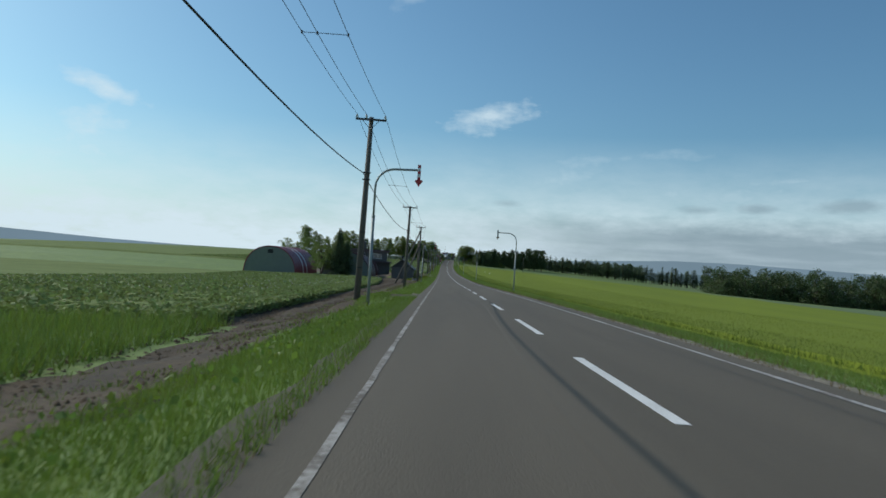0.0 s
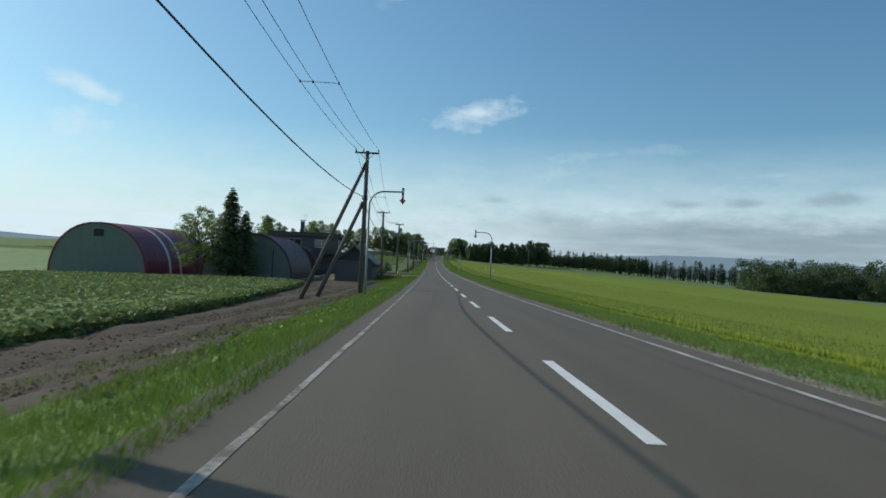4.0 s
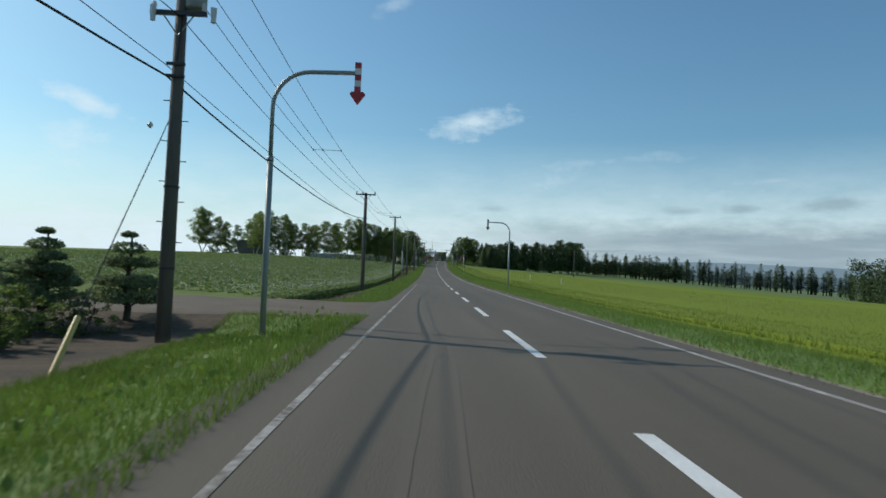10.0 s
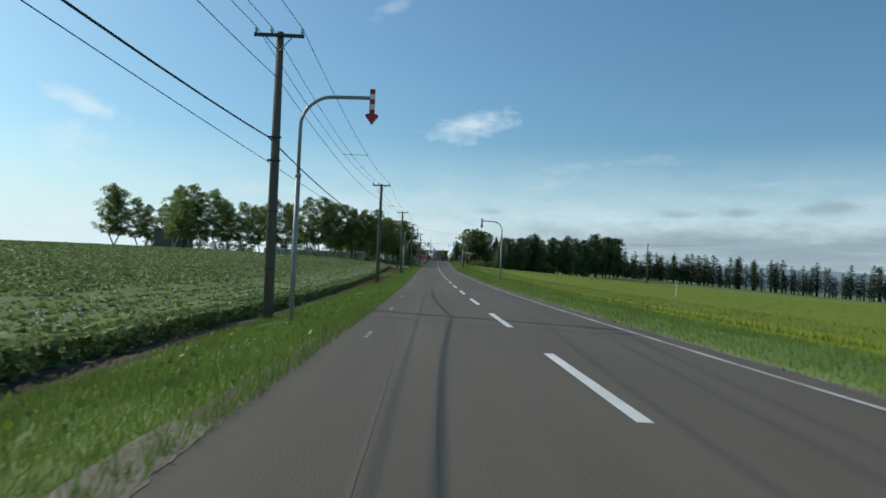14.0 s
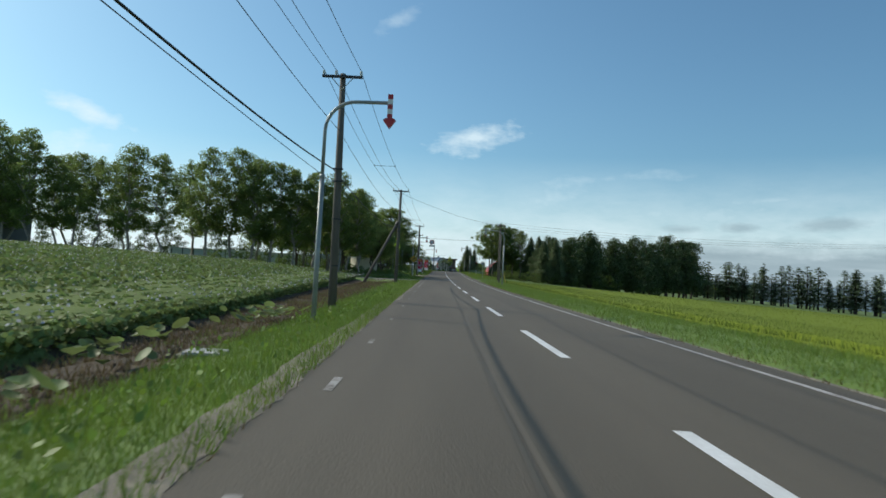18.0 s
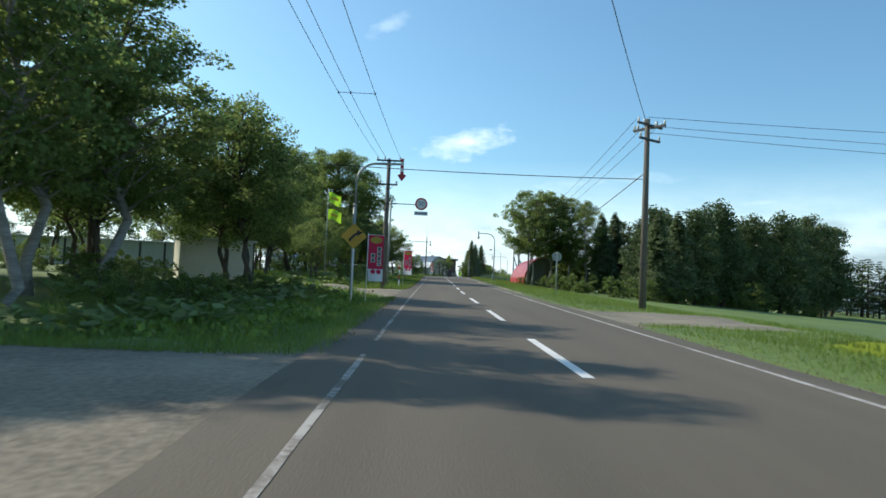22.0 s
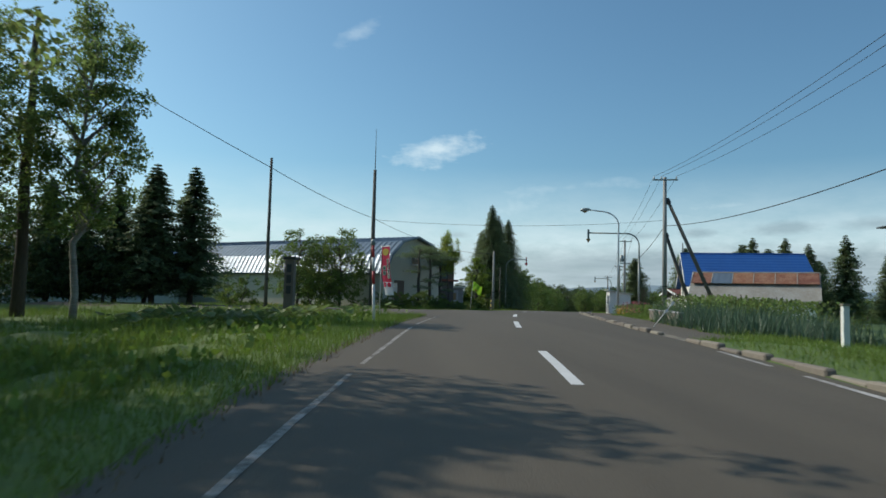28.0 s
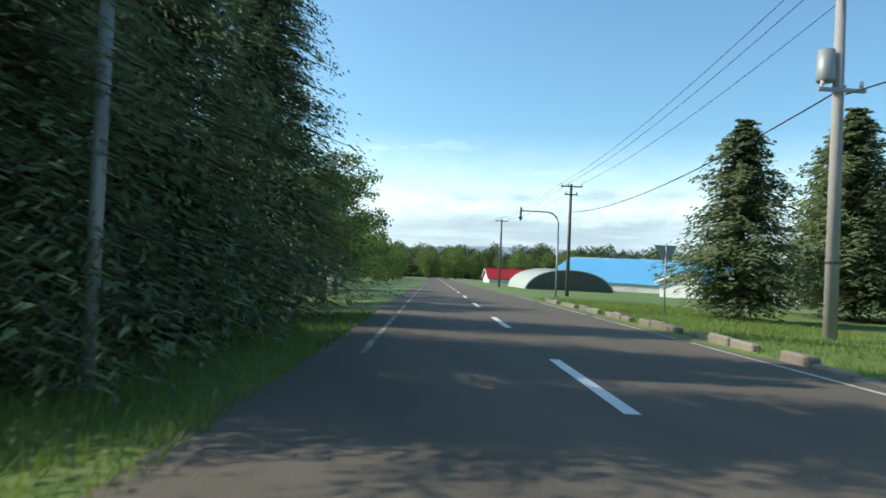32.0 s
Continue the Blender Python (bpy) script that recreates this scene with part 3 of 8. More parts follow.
RIGHT = [[0, -0.15, -0.5, -1.1, -2.4, -4.5, -11, -17, -28, -60],
         [0, -0.1, -0.35, -0.9, -2.1, -4.0, -10, -15, -26, -60],
         [0, 0.0, -0.3, -0.7, -1.7, -3.4, -8.5, -13, -24, -60],
         [0, 0.0, -0.3, -0.6, -1.5, -3.0, -7.5, -12, -24, -60],
         [0, 0.0, -0.3, -0.6, -1.4, -2.8, -7, -12, -24, -60],
         [0, 0.1, -0.1, -0.4, -0.9, -2.2, -6.5, -11, -22, -60],
         [0, 0.1, -0.1, -0.5, -1.2, -2.6, -7, -11, -22, -60],
         [0, 0.05, -0.05, -0.5, -1.7, -3.6, -8.5, -12, -22, -60],
         [0, 0.1, -0.1, -0.8, -2.2, -4.2, -9, -12, -22, -60],
         [0, 0.1, -0.2, -0.9, -3.0, -4.7, -9, -13, -24, -60],
         [0, 0.05, 0.0, -0.1, -0.5, -2.0, -6, -12, -24, -60],
         [0, 0.05, 0.0, -0.2, -0.6, -1.5, -5, -10, -24, -60]]
# side accesses where the land meets the road: from, to, reach (negative: left)
ACCESS = [(33.5, 37.5, -4.6), (165, 176, -14), (194, 203, -12), (398, 407, -10), (428, 441, -4.3), (430.5, 441, -5.6), (433.5, 441, -7.6), (436.5, 441, -13), (417, 425, 9.5), (540.5, 548, -24), (537, 553.5, -6.4), (538.5, 552.5, -9.0), (526, 566, 5.4), (558, 566.5, 12.5), (563, 571, -14), (566, 590, 13)]


def land(s, lat):
    """Height of the land at arc s and lateral lat (right is positive)."""
    s, lat = np.broadcast_arrays(np.asarray(s, float), np.asarray(lat, float))
    z = centre(s)[2]
    side = np.where(lat < 0, bilinear(LEFT, L_ROWS, L_COLS, s, -lat), bilinear(RIGHT, L_ROWS, R_COLS, s, lat))
    side = np.where((lat > -3.3) & (lat < 3.6), 0, side)
    for a, b, reach in ACCESS:
        inside = np.clip((s - a + 2) / 2, 0, 1) * np.clip((b + 2 - s) / 2, 0, 1)
        across = np.clip((abs(reach) + 3 - np.abs(lat)) / 3, 0, 1) * (np.sign(lat) == np.sign(reach))
        side = side * (1 - inside * across) - 0.06 * inside * across
    return z + side


def spot(s, lat, h=0.0, on_land=True):
    """World place at arc s and lateral lat, h above the land (or above the road)."""
    x, y, z = centre(s)
    a = heading(s)
    zz = land(s, lat) if on_land else z
    return Vector((float(x + lat * np.cos(a)), float(y - lat * np.sin(a)), float(zz) + h))


def arc_of(x, y):
    """Arc and lateral of a world place."""
    s = y
    for _ in range(12):
        cx, cy, _ = centre(s)
        a = heading(s)
        s = s + float((x - cx) * np.sin(a) + (y - cy) * np.cos(a))
    cx, cy, _ = centre(s)
    a = heading(s)
    return float(s), float((x - cx) * np.cos(a) - (y - cy) * np.sin(a))


def ground_at(x, y):
    return float(land(*arc_of(x, y)))


def facing(p, yaw=0.0, scale=1.0):
    return Matrix.LocRotScale(Vector(p), Euler((0, 0, radians(yaw))), Vector((scale, scale, scale)))


def along(s, lat, h=0.0, turn=0.0, on_land=True):
    """Pose whose y runs along the road."""
    return facing(spot(s, lat, h, on_land), -math.degrees(float(heading(s))) + turn)


def crop_edge(s):
    """Lateral at which the crop's edge lies, left of the road."""
    return np.interp(s, [0, 40, 100, 125, 143, 204, 225, 240, 290, 315, 340, 370, 397], [-9.5, -10, -11.5, -12.9, -14.5, -8, -8.0, -7.9, -7.95, -8.3, -8.8, -9.6, -10.0])


# ---- the land: one sheet to the horizon ----
CROP, GRAIN = 0.42, 0.24


def build_land():
    ss = np.concatenate([[-400, -200, -120], np.arange(-80, 640, 1.25), np.arange(640, 800, 5), [820, 860, 920, 1000, 1150, 1350, 1600, 2000, 2600, 3300, 4200]])
    lats = np.array([-4200, -2600, -1500, -900, -500, -300, -200, -140, -100, -75, -58, -46, -37, -30, -24, -19.5, -17, -16, -15.2, -14.6, -14.0, -13.5, -13, -12.5, -12, -11.5, -11, -10.5, -10, -9.5, -9, -8.5, -8.0, -7.4, -6.75, -6.55, -6.0, -5.3, -4.7, -4.1, -3.6, -3.28,
                     -2, 0, 2, 3.58, 3.9, 4.4, 5.0, 5.6, 6.3, 6.9, 7.15, 8, 9.3, 11, 13.5, 17, 22, 28, 36, 46, 60, 80, 110, 150, 200, 300, 450, 700, 1100, 1700, 2700, 4200])
    S, L = np.meshgrid(ss, lats, indexing="ij")
    cx, cy, _ = centre(S)
    turn = heading(S) * np.clip(1 - np.abs(L) / 160, 0, 1)
    X, Y, Z = cx + L * np.cos(turn), cy - L * np.sin(turn), land(S, L)
    # crops stand up from the soil
    edge = crop_edge(S)
    crop = (L < edge) & (L > -260) & (((S > -90) & (S < 158 + 0.05 * np.abs(L))) | ((S > 204) & (S < 397)))
    crop &= ~((S < 23) & (L > -34))
    crop &= ~((S > 140) & (S < 204))
    grain = (L > 7.0) & (L < 150) & (S > -90) & (S < 412)
    waves = np.array([[noise.noise((x * 0.5, y * 0.5, 0)) for x, y in zip(rx, ry)] for rx, ry in zip(X, Y)])
    Z = Z + np.where(crop, (np.where(S > 204, CROP + 0.1, CROP) + 0.10 * waves) * np.clip((edge - L) / 0.5, 0, 1), 0) + np.where(grain, GRAIN + 0.04 * waves, 0)
    # wheel ruts of the dirt track
    for l0, depth in ((-7.5, 0.24), (-9.2, 0.28), (-8.4, -0.10), (-10.3, -0.08), (-11.4, 0.14)):
        Z = Z - np.where((S < 136) & (S > 24), depth * np.exp(-((L - l0 - 0.3 * np.sin(S * 0.11)) / 0.3) ** 2) * (0.7 + 0.6 * waves), 0)
    fine = np.array([[noise.noise((x * 1.7, y * 1.3, 7)) for x, y in zip(rx, ry)] for rx, ry in zip(X[:, 18:37], Y[:, 18:37])])
    bare = (L[:, 18:37] < -5.9) & ~crop[:, 18:37] & (S[:, 18:37] < 398) & ((S[:, 18:37] < 140) | (S[:, 18:37] > 204))
    Z[:, 18:37] += np.where(bare, 0.13 * fine, 0)
    rough = (np.abs(L) > 3.7) & (np.abs(L) < 60) & ~crop & ~grain
    park = (S > 408) & (S < 536) & (L < -4.6) & (L > -24)
    Z = Z + np.where(park, 0.2 * waves * np.clip((-4.6 - L) / 1.5, 0, 1), 0)
    Z = Z + np.where(rough, 0.07 * waves * np.clip((np.abs(L) - 3.7) / 2, 0, 1), 0) - np.where((L > -3.4) & (L < 3.7), 0.05, 0)
    V = np.stack([X, Y, Z], -1).reshape(-1, 3)
    n, k = len(ss), len(lats)
    i, j = np.meshgrid(np.arange(n - 1), np.arange(k - 1), indexing="ij")
    a = (i * k + j).ravel()
    F = np.stack([a, a + 1, a + k + 1, a + k], 1)
    sm = ((ss[:-1] + ss[1:]) / 2)[i].ravel()
    lm = ((lats[:-1] + lats[1:]) / 2)[j].ravel()
    wob = np.array([noise.noise((s * 0.13, l * 0.3, 4)) for s, l in zip(sm, lm)])
    slot = np.full(len(a), 4)
    slot[(lm < 0) & (sm < 398)] = 0
    slot[(lm > 0) & (sm < 398)] = 0
    soil = (lm < -5.9 + wob) & (lm > -15) & (sm < 170)
    soil |= (lm < np.interp(sm, [204, 235, 300, 316, 345, 396], [-5.6, -6.5, -6.5, -5.9, -6.1, -5.5]) + 0.4 * wob) & (lm > -11) & (sm > 204) & (sm < 396)
    slot[soil] = 1
    e2 = crop_edge(sm)
    slot[(lm < e2) & (lm > -260) & (((sm < 140)) | ((sm > 204) & (sm < 397)))] = 2
    slot[(lm < -8.9 + wob) & (lm > -34) & (sm < 23)] = 0
    slot[(lm > 7.0) & (lm < 150) & (sm < 412)] = 3
    slot[(sm > 140) & (sm < 204) & (lm < -6.8 + wob) & (lm > -34)] = 5
    slot[(sm > 176) & (sm < 194) & (lm < -6.7 + 0.4 * wob) & (lm > -14)] = 1
    slot[(sm > 136) & (sm < 160 + wob) & (lm < -6.8 + wob) & (lm > -27 + 3 * wob)] = 1
    slot[(sm > 160) & (sm < 172) & (lm < -13) & (lm > -60) & (wob > -0.1)] = 4
    for x0, x1, reach in ACCESS:
        lo, hi = (reach, -3.2) if reach < 0 else (3.5, reach)
        slot[(sm > x0 + wob) & (sm < x1 + np.abs(wob)) & (lm > lo) & (lm < hi)] = 1 if x0 < 100 else 8 if x0 == 417 else 5 if x0 < 398 or x0 in (558, 566) else 8 if x0 in (398, 428, 430.5, 433.5, 436.5) else 6
    slot[(np.abs(lm) > 260) | (sm < -85) | (sm > 700)] = 7
    slot[(lm > 150) & (slot != 7)] = 7
    me = big_mesh("ground", V, F, [mat(k) for k in ("verge", "soil", "potato", "grain", "meadow", "gravel", "old_asphalt", "far", "dusty")], slot, smooth=True)
    tagged(new("ground", me), "farmland sheet of crops, grass verges, soil and gravel", "ground", kind="structure")


build_land()


def strip(s0, s1, l0, l1, h, step=1.0, wob0=0.0, wob1=0.0, cross=1, seed=0.0, ragged=0.0):
    """A band along the road between two laterals, h above it."""
    ss = np.arange(s0, s1 + step * 0.5, step)
    n = len(ss)
    cx, cy, cz = centre(ss)
    a = heading(ss)
    rows = []
    for k in range(cross + 1):
        t = k / cross
        l = (1 - t) * (l0(ss) + 0.0 * ss if callable(l0) else np.full(n, float(l0))) + t * (l1(ss) + 0.0 * ss if callable(l1) else np.full(n, float(l1)))
        w = wob0 if k == 0 else wob1 if k == cross else 0
        if w:
            l = l + np.array([w * noise.noise((s * 0.45, 3.1 * k, seed)) + 0.5 * w * noise.noise((s * 1.7, 3.1 * k, seed + 5)) for s in ss])
        if ragged and k == cross:
            l = l + np.array([ragged * noise.noise((s * 5.0, 1.0, seed)) + 0.7 * ragged * noise.noise((s * 13.0, 2.0, seed)) for s in ss])
        rows.append(np.stack([cx + l * np.cos(a), cy - l * np.sin(a), cz + h], -1))
    V = np.stack(rows, 1).reshape(-1, 3)
    k = cross + 1
    i, j = np.meshgrid(np.arange(n - 1), np.arange(cross), indexing="ij")
    b = (i * k + j).ravel()
    return V, np.stack([b, b + 1, b + k + 1, b + k], 1)


def band(name, key, *args, **kw):
    return big_mesh(name, *strip(*args, **kw), [mat(key)], smooth=True)


def left_edge(s):
    return np.interp(s, [0, 400, 520, 535, 542, 552, 560, 575, 600], [-3.28, -3.28, -3.3, -3.5, -5.2, -5.2, -3.5, -3.2, -3.2])


def right_edge(s):
    return np.interp(s, [0, 380, 440, 520, 530, 548, 556, 600, 700], [3.58, 3.6, 3.9, 3.8, 3.3, 3.15, 3.8, 4.1, 3.8])


new_road = new("road", band("road", "asphalt", -78, 1400, left_edge, right_edge, 0.0, step=1.25, wob0=0.09, wob1=0.09, cross=4))
tagged(new_road, "worn grey asphalt two-lane country road", "road", kind="structure")
for lo, hi, key, seed, label in ((lambda s: left_edge(s) - 0.28, lambda s: left_edge(s) + 0.12, "old_asphalt", 2.0, "crumbling pale edge of the asphalt"),
                                 (lambda s: right_edge(s) - 0.05, lambda s: right_edge(s) + 0.42, "grit", 8.0, "sandy grit along the asphalt's edge")):
    ob = new("shoulder", band("shoulder", key, -78, 640, lo, hi, -0.012, step=0.8, wob0=0.16, wob1=0.16, seed=seed))
    tagged(ob, label, "road shoulder", kind="structure")
# stretches where the left edge has broken up into pale grit
for s0, s1, reach, seed in ((36.5, 42.5, 0.12, 3.0), (243, 255, 0.2, 4.0), (304, 350, 0.06, 9.0), (350, 396, 0.2, 12.0)):
    lo = lambda s: left_edge(s) - 0.32
    hi = lambda s, s0=s0, s1=s1, reach=reach: left_edge(s) + reach * np.clip(np.minimum(s - s0, s1 - s) / 2.5, 0, 1)
    ob = new("shoulder", band("shoulder", "grit", s0, s1, lo, hi, 0.004, step=0.15, wob0=0.08, wob1=0.12, cross=2, seed=seed, ragged=0.05))
    tagged(ob, "pale broken edge of grit and loose asphalt", "road shoulder", kind="structure")


def edge_line(pieces, lo, hi, key, label):
    ob = thing("edge_line", Matrix.Identity(4), label, "road marking", kind="structure")
    for n, (a, b) in enumerate(pieces):
        part("stripe", band("stripe", key, a, b, lo, hi, 0.005, step=min(0.6, (b - a) / 2), wob0=0.02, wob1=0.02, seed=float(n)), key, ob)


patch_rng = random.Random(11)


def worn_pieces(a, b, keep, gap):
    out = []
    while a < b:
        n = patch_rng.uniform(*keep)
        out.append((a, min(b, a + n)))
        a += n + patch_rng.uniform(*gap)
    return out


LEFT_PIECES = [(-78, 96)] + worn_pieces(97, 150, (2.0, 5), (0.3, 0.8)) + [(150, 214)] + worn_pieces(214.5, 241, (1.5, 4), (0.3, 1.0)) + worn_pieces(262, 296, (0.8, 1.6), (5, 10)) + worn_pieces(298, 326, (1.5, 4), (0.8, 2)) + worn_pieces(328, 372, (0.4, 1.0), (3, 7)) + worn_pieces(374, 396, (2, 4), (0.6, 2)) + [(398, 407), (409, 449)] + worn_pieces(450, 534, (3, 8), (0.4, 1.0))
edge_line(LEFT_PIECES, lambda s: np.interp(s, [0, 60, 280, 305, 330, 350, 500, 515, 522, 528, 538], [-2.80, -2.77, -2.77, -2.92, -2.9, -2.77, -2.77, -2.69, -2.73, -2.9, -2.95]), lambda s: np.interp(s, [0, 60, 280, 305, 330, 350, 500, 515, 522, 528, 538], [-2.72, -2.69, -2.69, -2.81, -2.8, -2.69, -2.69, -2.61, -2.65, -2.82, -2.87]), "worn_paint", "worn broken white edge line on asphalt")
edge_line(worn_pieces(590, 1000, (4, 12), (0.5, 3)), lambda s: -2.8, lambda s: -2.7, "worn_paint", "faint white edge line on asphalt")
edge_line([(-78, 440)] + worn_pieces(441, 522, (6, 14), (0.5, 2)) + worn_pieces(562, 1000, (6, 14), (0.5, 2)), lambda s: np.interp(s, [0, 400, 560, 600], [3.0, 3.05, 3.6, 3.55]), lambda s: np.interp(s, [0, 400, 560, 600], [3.11, 3.16, 3.7, 3.65]), "edge_paint", "white edge line on asphalt")
centre_line = thing("centre_line", Matrix.Identity(4), "white dashed centre line painted on asphalt", "road marking", kind="structure")
DASH_ENDS = [10 * k + {11: 0.15, 1: 1.4}.get(k, 0.6) for k in range(-6, 44)] + [441.2, 450.2, 460.9, 470.3, 480.0, 490.4, 500.9, 511.2, 521.4, 532.3, 541.0, 552.7, 562.4, 571.2, 579.9] + [590.6 + 10 * k for k in range(32)]


def dash_lat(s, side):
    return side * 0.08 + np.interp(s, [0, 30, 60, 130, 150, 170, 200, 240, 260, 320, 362, 390, 420, 441, 461, 475, 500, 519, 528, 541, 553, 562, 575, 600], [0.26, 0.27, 0.31, 0.33, 0.28, 0.22, 0.17, 0.16, 0.28, 0.31, 0.32, 0.24, 0.17, 0.05, 0.04, 0.02, 0.08, 0.14, 0.03, -0.06, 0.08, 0.1, 0.12, 0.04])


for k, end in enumerate(DASH_ENDS):
    part("dash", band("dash", "paint", end - (5.0 if end < 455 else 4.4), end, lambda s: dash_lat(s, -1), lambda s: dash_lat(s, 1), 0.006, step=1.0, wob0=0.006, wob1=0.006, seed=float(k)), "paint", centre_line)
# Slightly darker winding strips, laid lengthwise over the left lane.
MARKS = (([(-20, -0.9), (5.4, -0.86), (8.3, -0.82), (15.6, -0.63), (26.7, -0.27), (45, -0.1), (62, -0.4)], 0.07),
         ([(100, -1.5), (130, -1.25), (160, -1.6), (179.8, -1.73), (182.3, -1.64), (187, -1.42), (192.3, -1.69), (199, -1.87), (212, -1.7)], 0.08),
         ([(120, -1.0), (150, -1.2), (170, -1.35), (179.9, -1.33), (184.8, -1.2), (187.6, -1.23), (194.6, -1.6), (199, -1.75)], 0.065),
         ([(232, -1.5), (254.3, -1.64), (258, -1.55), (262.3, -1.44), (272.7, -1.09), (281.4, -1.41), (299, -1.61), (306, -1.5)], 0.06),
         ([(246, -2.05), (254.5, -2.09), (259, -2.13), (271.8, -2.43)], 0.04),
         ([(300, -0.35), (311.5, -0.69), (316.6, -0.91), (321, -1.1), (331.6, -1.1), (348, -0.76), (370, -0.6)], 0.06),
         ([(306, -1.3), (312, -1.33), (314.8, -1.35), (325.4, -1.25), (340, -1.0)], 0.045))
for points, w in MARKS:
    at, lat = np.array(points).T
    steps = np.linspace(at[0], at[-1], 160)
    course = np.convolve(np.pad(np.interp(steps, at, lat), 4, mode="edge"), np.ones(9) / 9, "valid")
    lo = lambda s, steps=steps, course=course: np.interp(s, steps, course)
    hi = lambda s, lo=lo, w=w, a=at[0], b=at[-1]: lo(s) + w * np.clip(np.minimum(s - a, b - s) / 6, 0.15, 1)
    solo("tyre_mark", band("tyre_mark", "dark_streak", at[0], at[-1], lo, hi, 0.003, step=0.6, wob0=0.025, wob1=0.025), "dark_streak", "dark curved streak on the asphalt", "tyre mark", "tyre marks", "structure")


# ---- roadside poles and arrow posts ----
def utility_pole(m, height, key, arms, label, group="", transformer=0.0, ties=()):
    pole = thing("utility_pole", m, label, "utility pole", group)
    r0 = 0.17
    part("pole", Shape().tube([(0, 0, -0.6), (0, 0, height * 0.5), (0, 0, height)], [r0, r0 * 0.86, r0 * 0.66], 12), key, pole, smooth=True)
    for h, half, pins in arms:
        part("crossarm", Shape().box(-half, half, -0.16 - 0.045, -0.16 + 0.045, h - 0.05, h + 0.05), "dark_steel" if key == "wood_pole" else "steel", pole)
        for px in pins:
            part("insulator", Shape().tube([(px, -0.16, h + 0.05), (px, -0.16, h + 0.12), (px, -0.16, h + 0.19), (px, -0.16, h + 0.24)], [0.03, 0.055, 0.06, 0.035], 8), "porcelain", pole)
        part("brace", Shape().tube([(-half * 0.55, -0.16, h - 0.04), (0, -0.15, h - 0.5)], 0.018, 5).tube([(half * 0.55, -0.16, h - 0.04), (0, -0.15, h - 0.5)], 0.018, 5), "steel", pole)
    for h in ties:
        part("cable_clamp", Shape().box(-0.2, 0.2, -0.2, -0.12, h - 0.03, h + 0.03), "dark_steel", pole)
    for k in range(8 if transformer else 0):
        h = 2.2 + 0.45 * k
        part("step_bolt", Shape().tube([((-1) ** k * 0.13, 0, h), ((-1) ** k * 0.29, 0, h)], 0.012, 5), "dark_steel", pole)
    for h in (1.6, 3.4):
        part("band", Shape().tube([(0, 0, h), (0, 0, h + 0.05)], r0 * 1.01, 12), "dark_steel", pole)
    if transformer:
        tz = transformer
        can = part("transformer", Shape().tube([(0.33, -0.02, tz - 0.42), (0.33, -0.02, tz - 0.38), (0.33, -0.02, tz + 0.3), (0.33, -0.02, tz + 0.36)], [0.2, 0.23, 0.23, 0.16], 14), "steel", pole, smooth=True)
        for dx in (0.22, 0.33, 0.44):
            part("bushing", Shape().tube([(dx, -0.1, tz + 0.34), (dx, -0.1, tz + 0.48)], [0.035, 0.02], 6), "porcelain", can)
        for dx in (-0.55, 0.78):
            part("fuse_cutout", Shape().tube([(dx, -0.2, tz - 0.75), (dx, -0.2, tz - 0.42)], [0.055, 0.075], 8), "porcelain", pole)
        part("service_drop", Shape().tube([(0.1, -0.15, tz - 0.45), (0.06, -0.17, tz - 1.1), (0.02, -0.17, tz - 1.6)], 0.02, 5), "cable", pole)
    return pole


P_ROWS = [(-4.0, -6.1), (35.2, -6.25), (75.9, -6.03), (115.2, -5.95), (155.7, -7.5), (190.5, -7.38), (230.1, -6.85), (271.5, -6.6), (311.8, -6.1), (351.6, -5.58), (392.6, -5.45), (441.5, -4.95)]
LEAN = {35.2: 0.9, 75.9: 0.6, 155.7: -1.1, 190.5: 0.4, 271.5: -0.3, 351.6: -0.7, 392.6: 0.3}
# heights over the road at which the telephone cable, the telephone wire and the low-voltage wire are tied
TIES = {-4.0: (5.6, 5.2, 7.0), 35.2: (6.05, 5.7, 7.0), 75.9: (5.7, 5.4, 6.6), 115.2: (5.8, 5.6, 6.7), 155.7: (5.35, 5.85, 6.6), 190.5: (5.35, 5.62, 6.7), 230.1: (5.25, 4.7, 6.3), 271.5: (5.18, 4.45, 7.05), 311.8: (5.0, 4.45, 7.0), 351.6: (4.98, 4.5, 6.45), 392.6: (5.2, 4.8, 6.7), 441.5: (5.4, 5.0, 6.9)}
TOPS, CABLES, PHONES, LOW_VOLT = [], [], [], []
TALL = {75.9: 8.2, 115.2: 8.6, 155.7: 7.8, 190.5: 8.3, 230.1: 7.15, 271.5: 8.4, 311.8: 8.3, 351.6: 8.6, 441.5: 8.2}
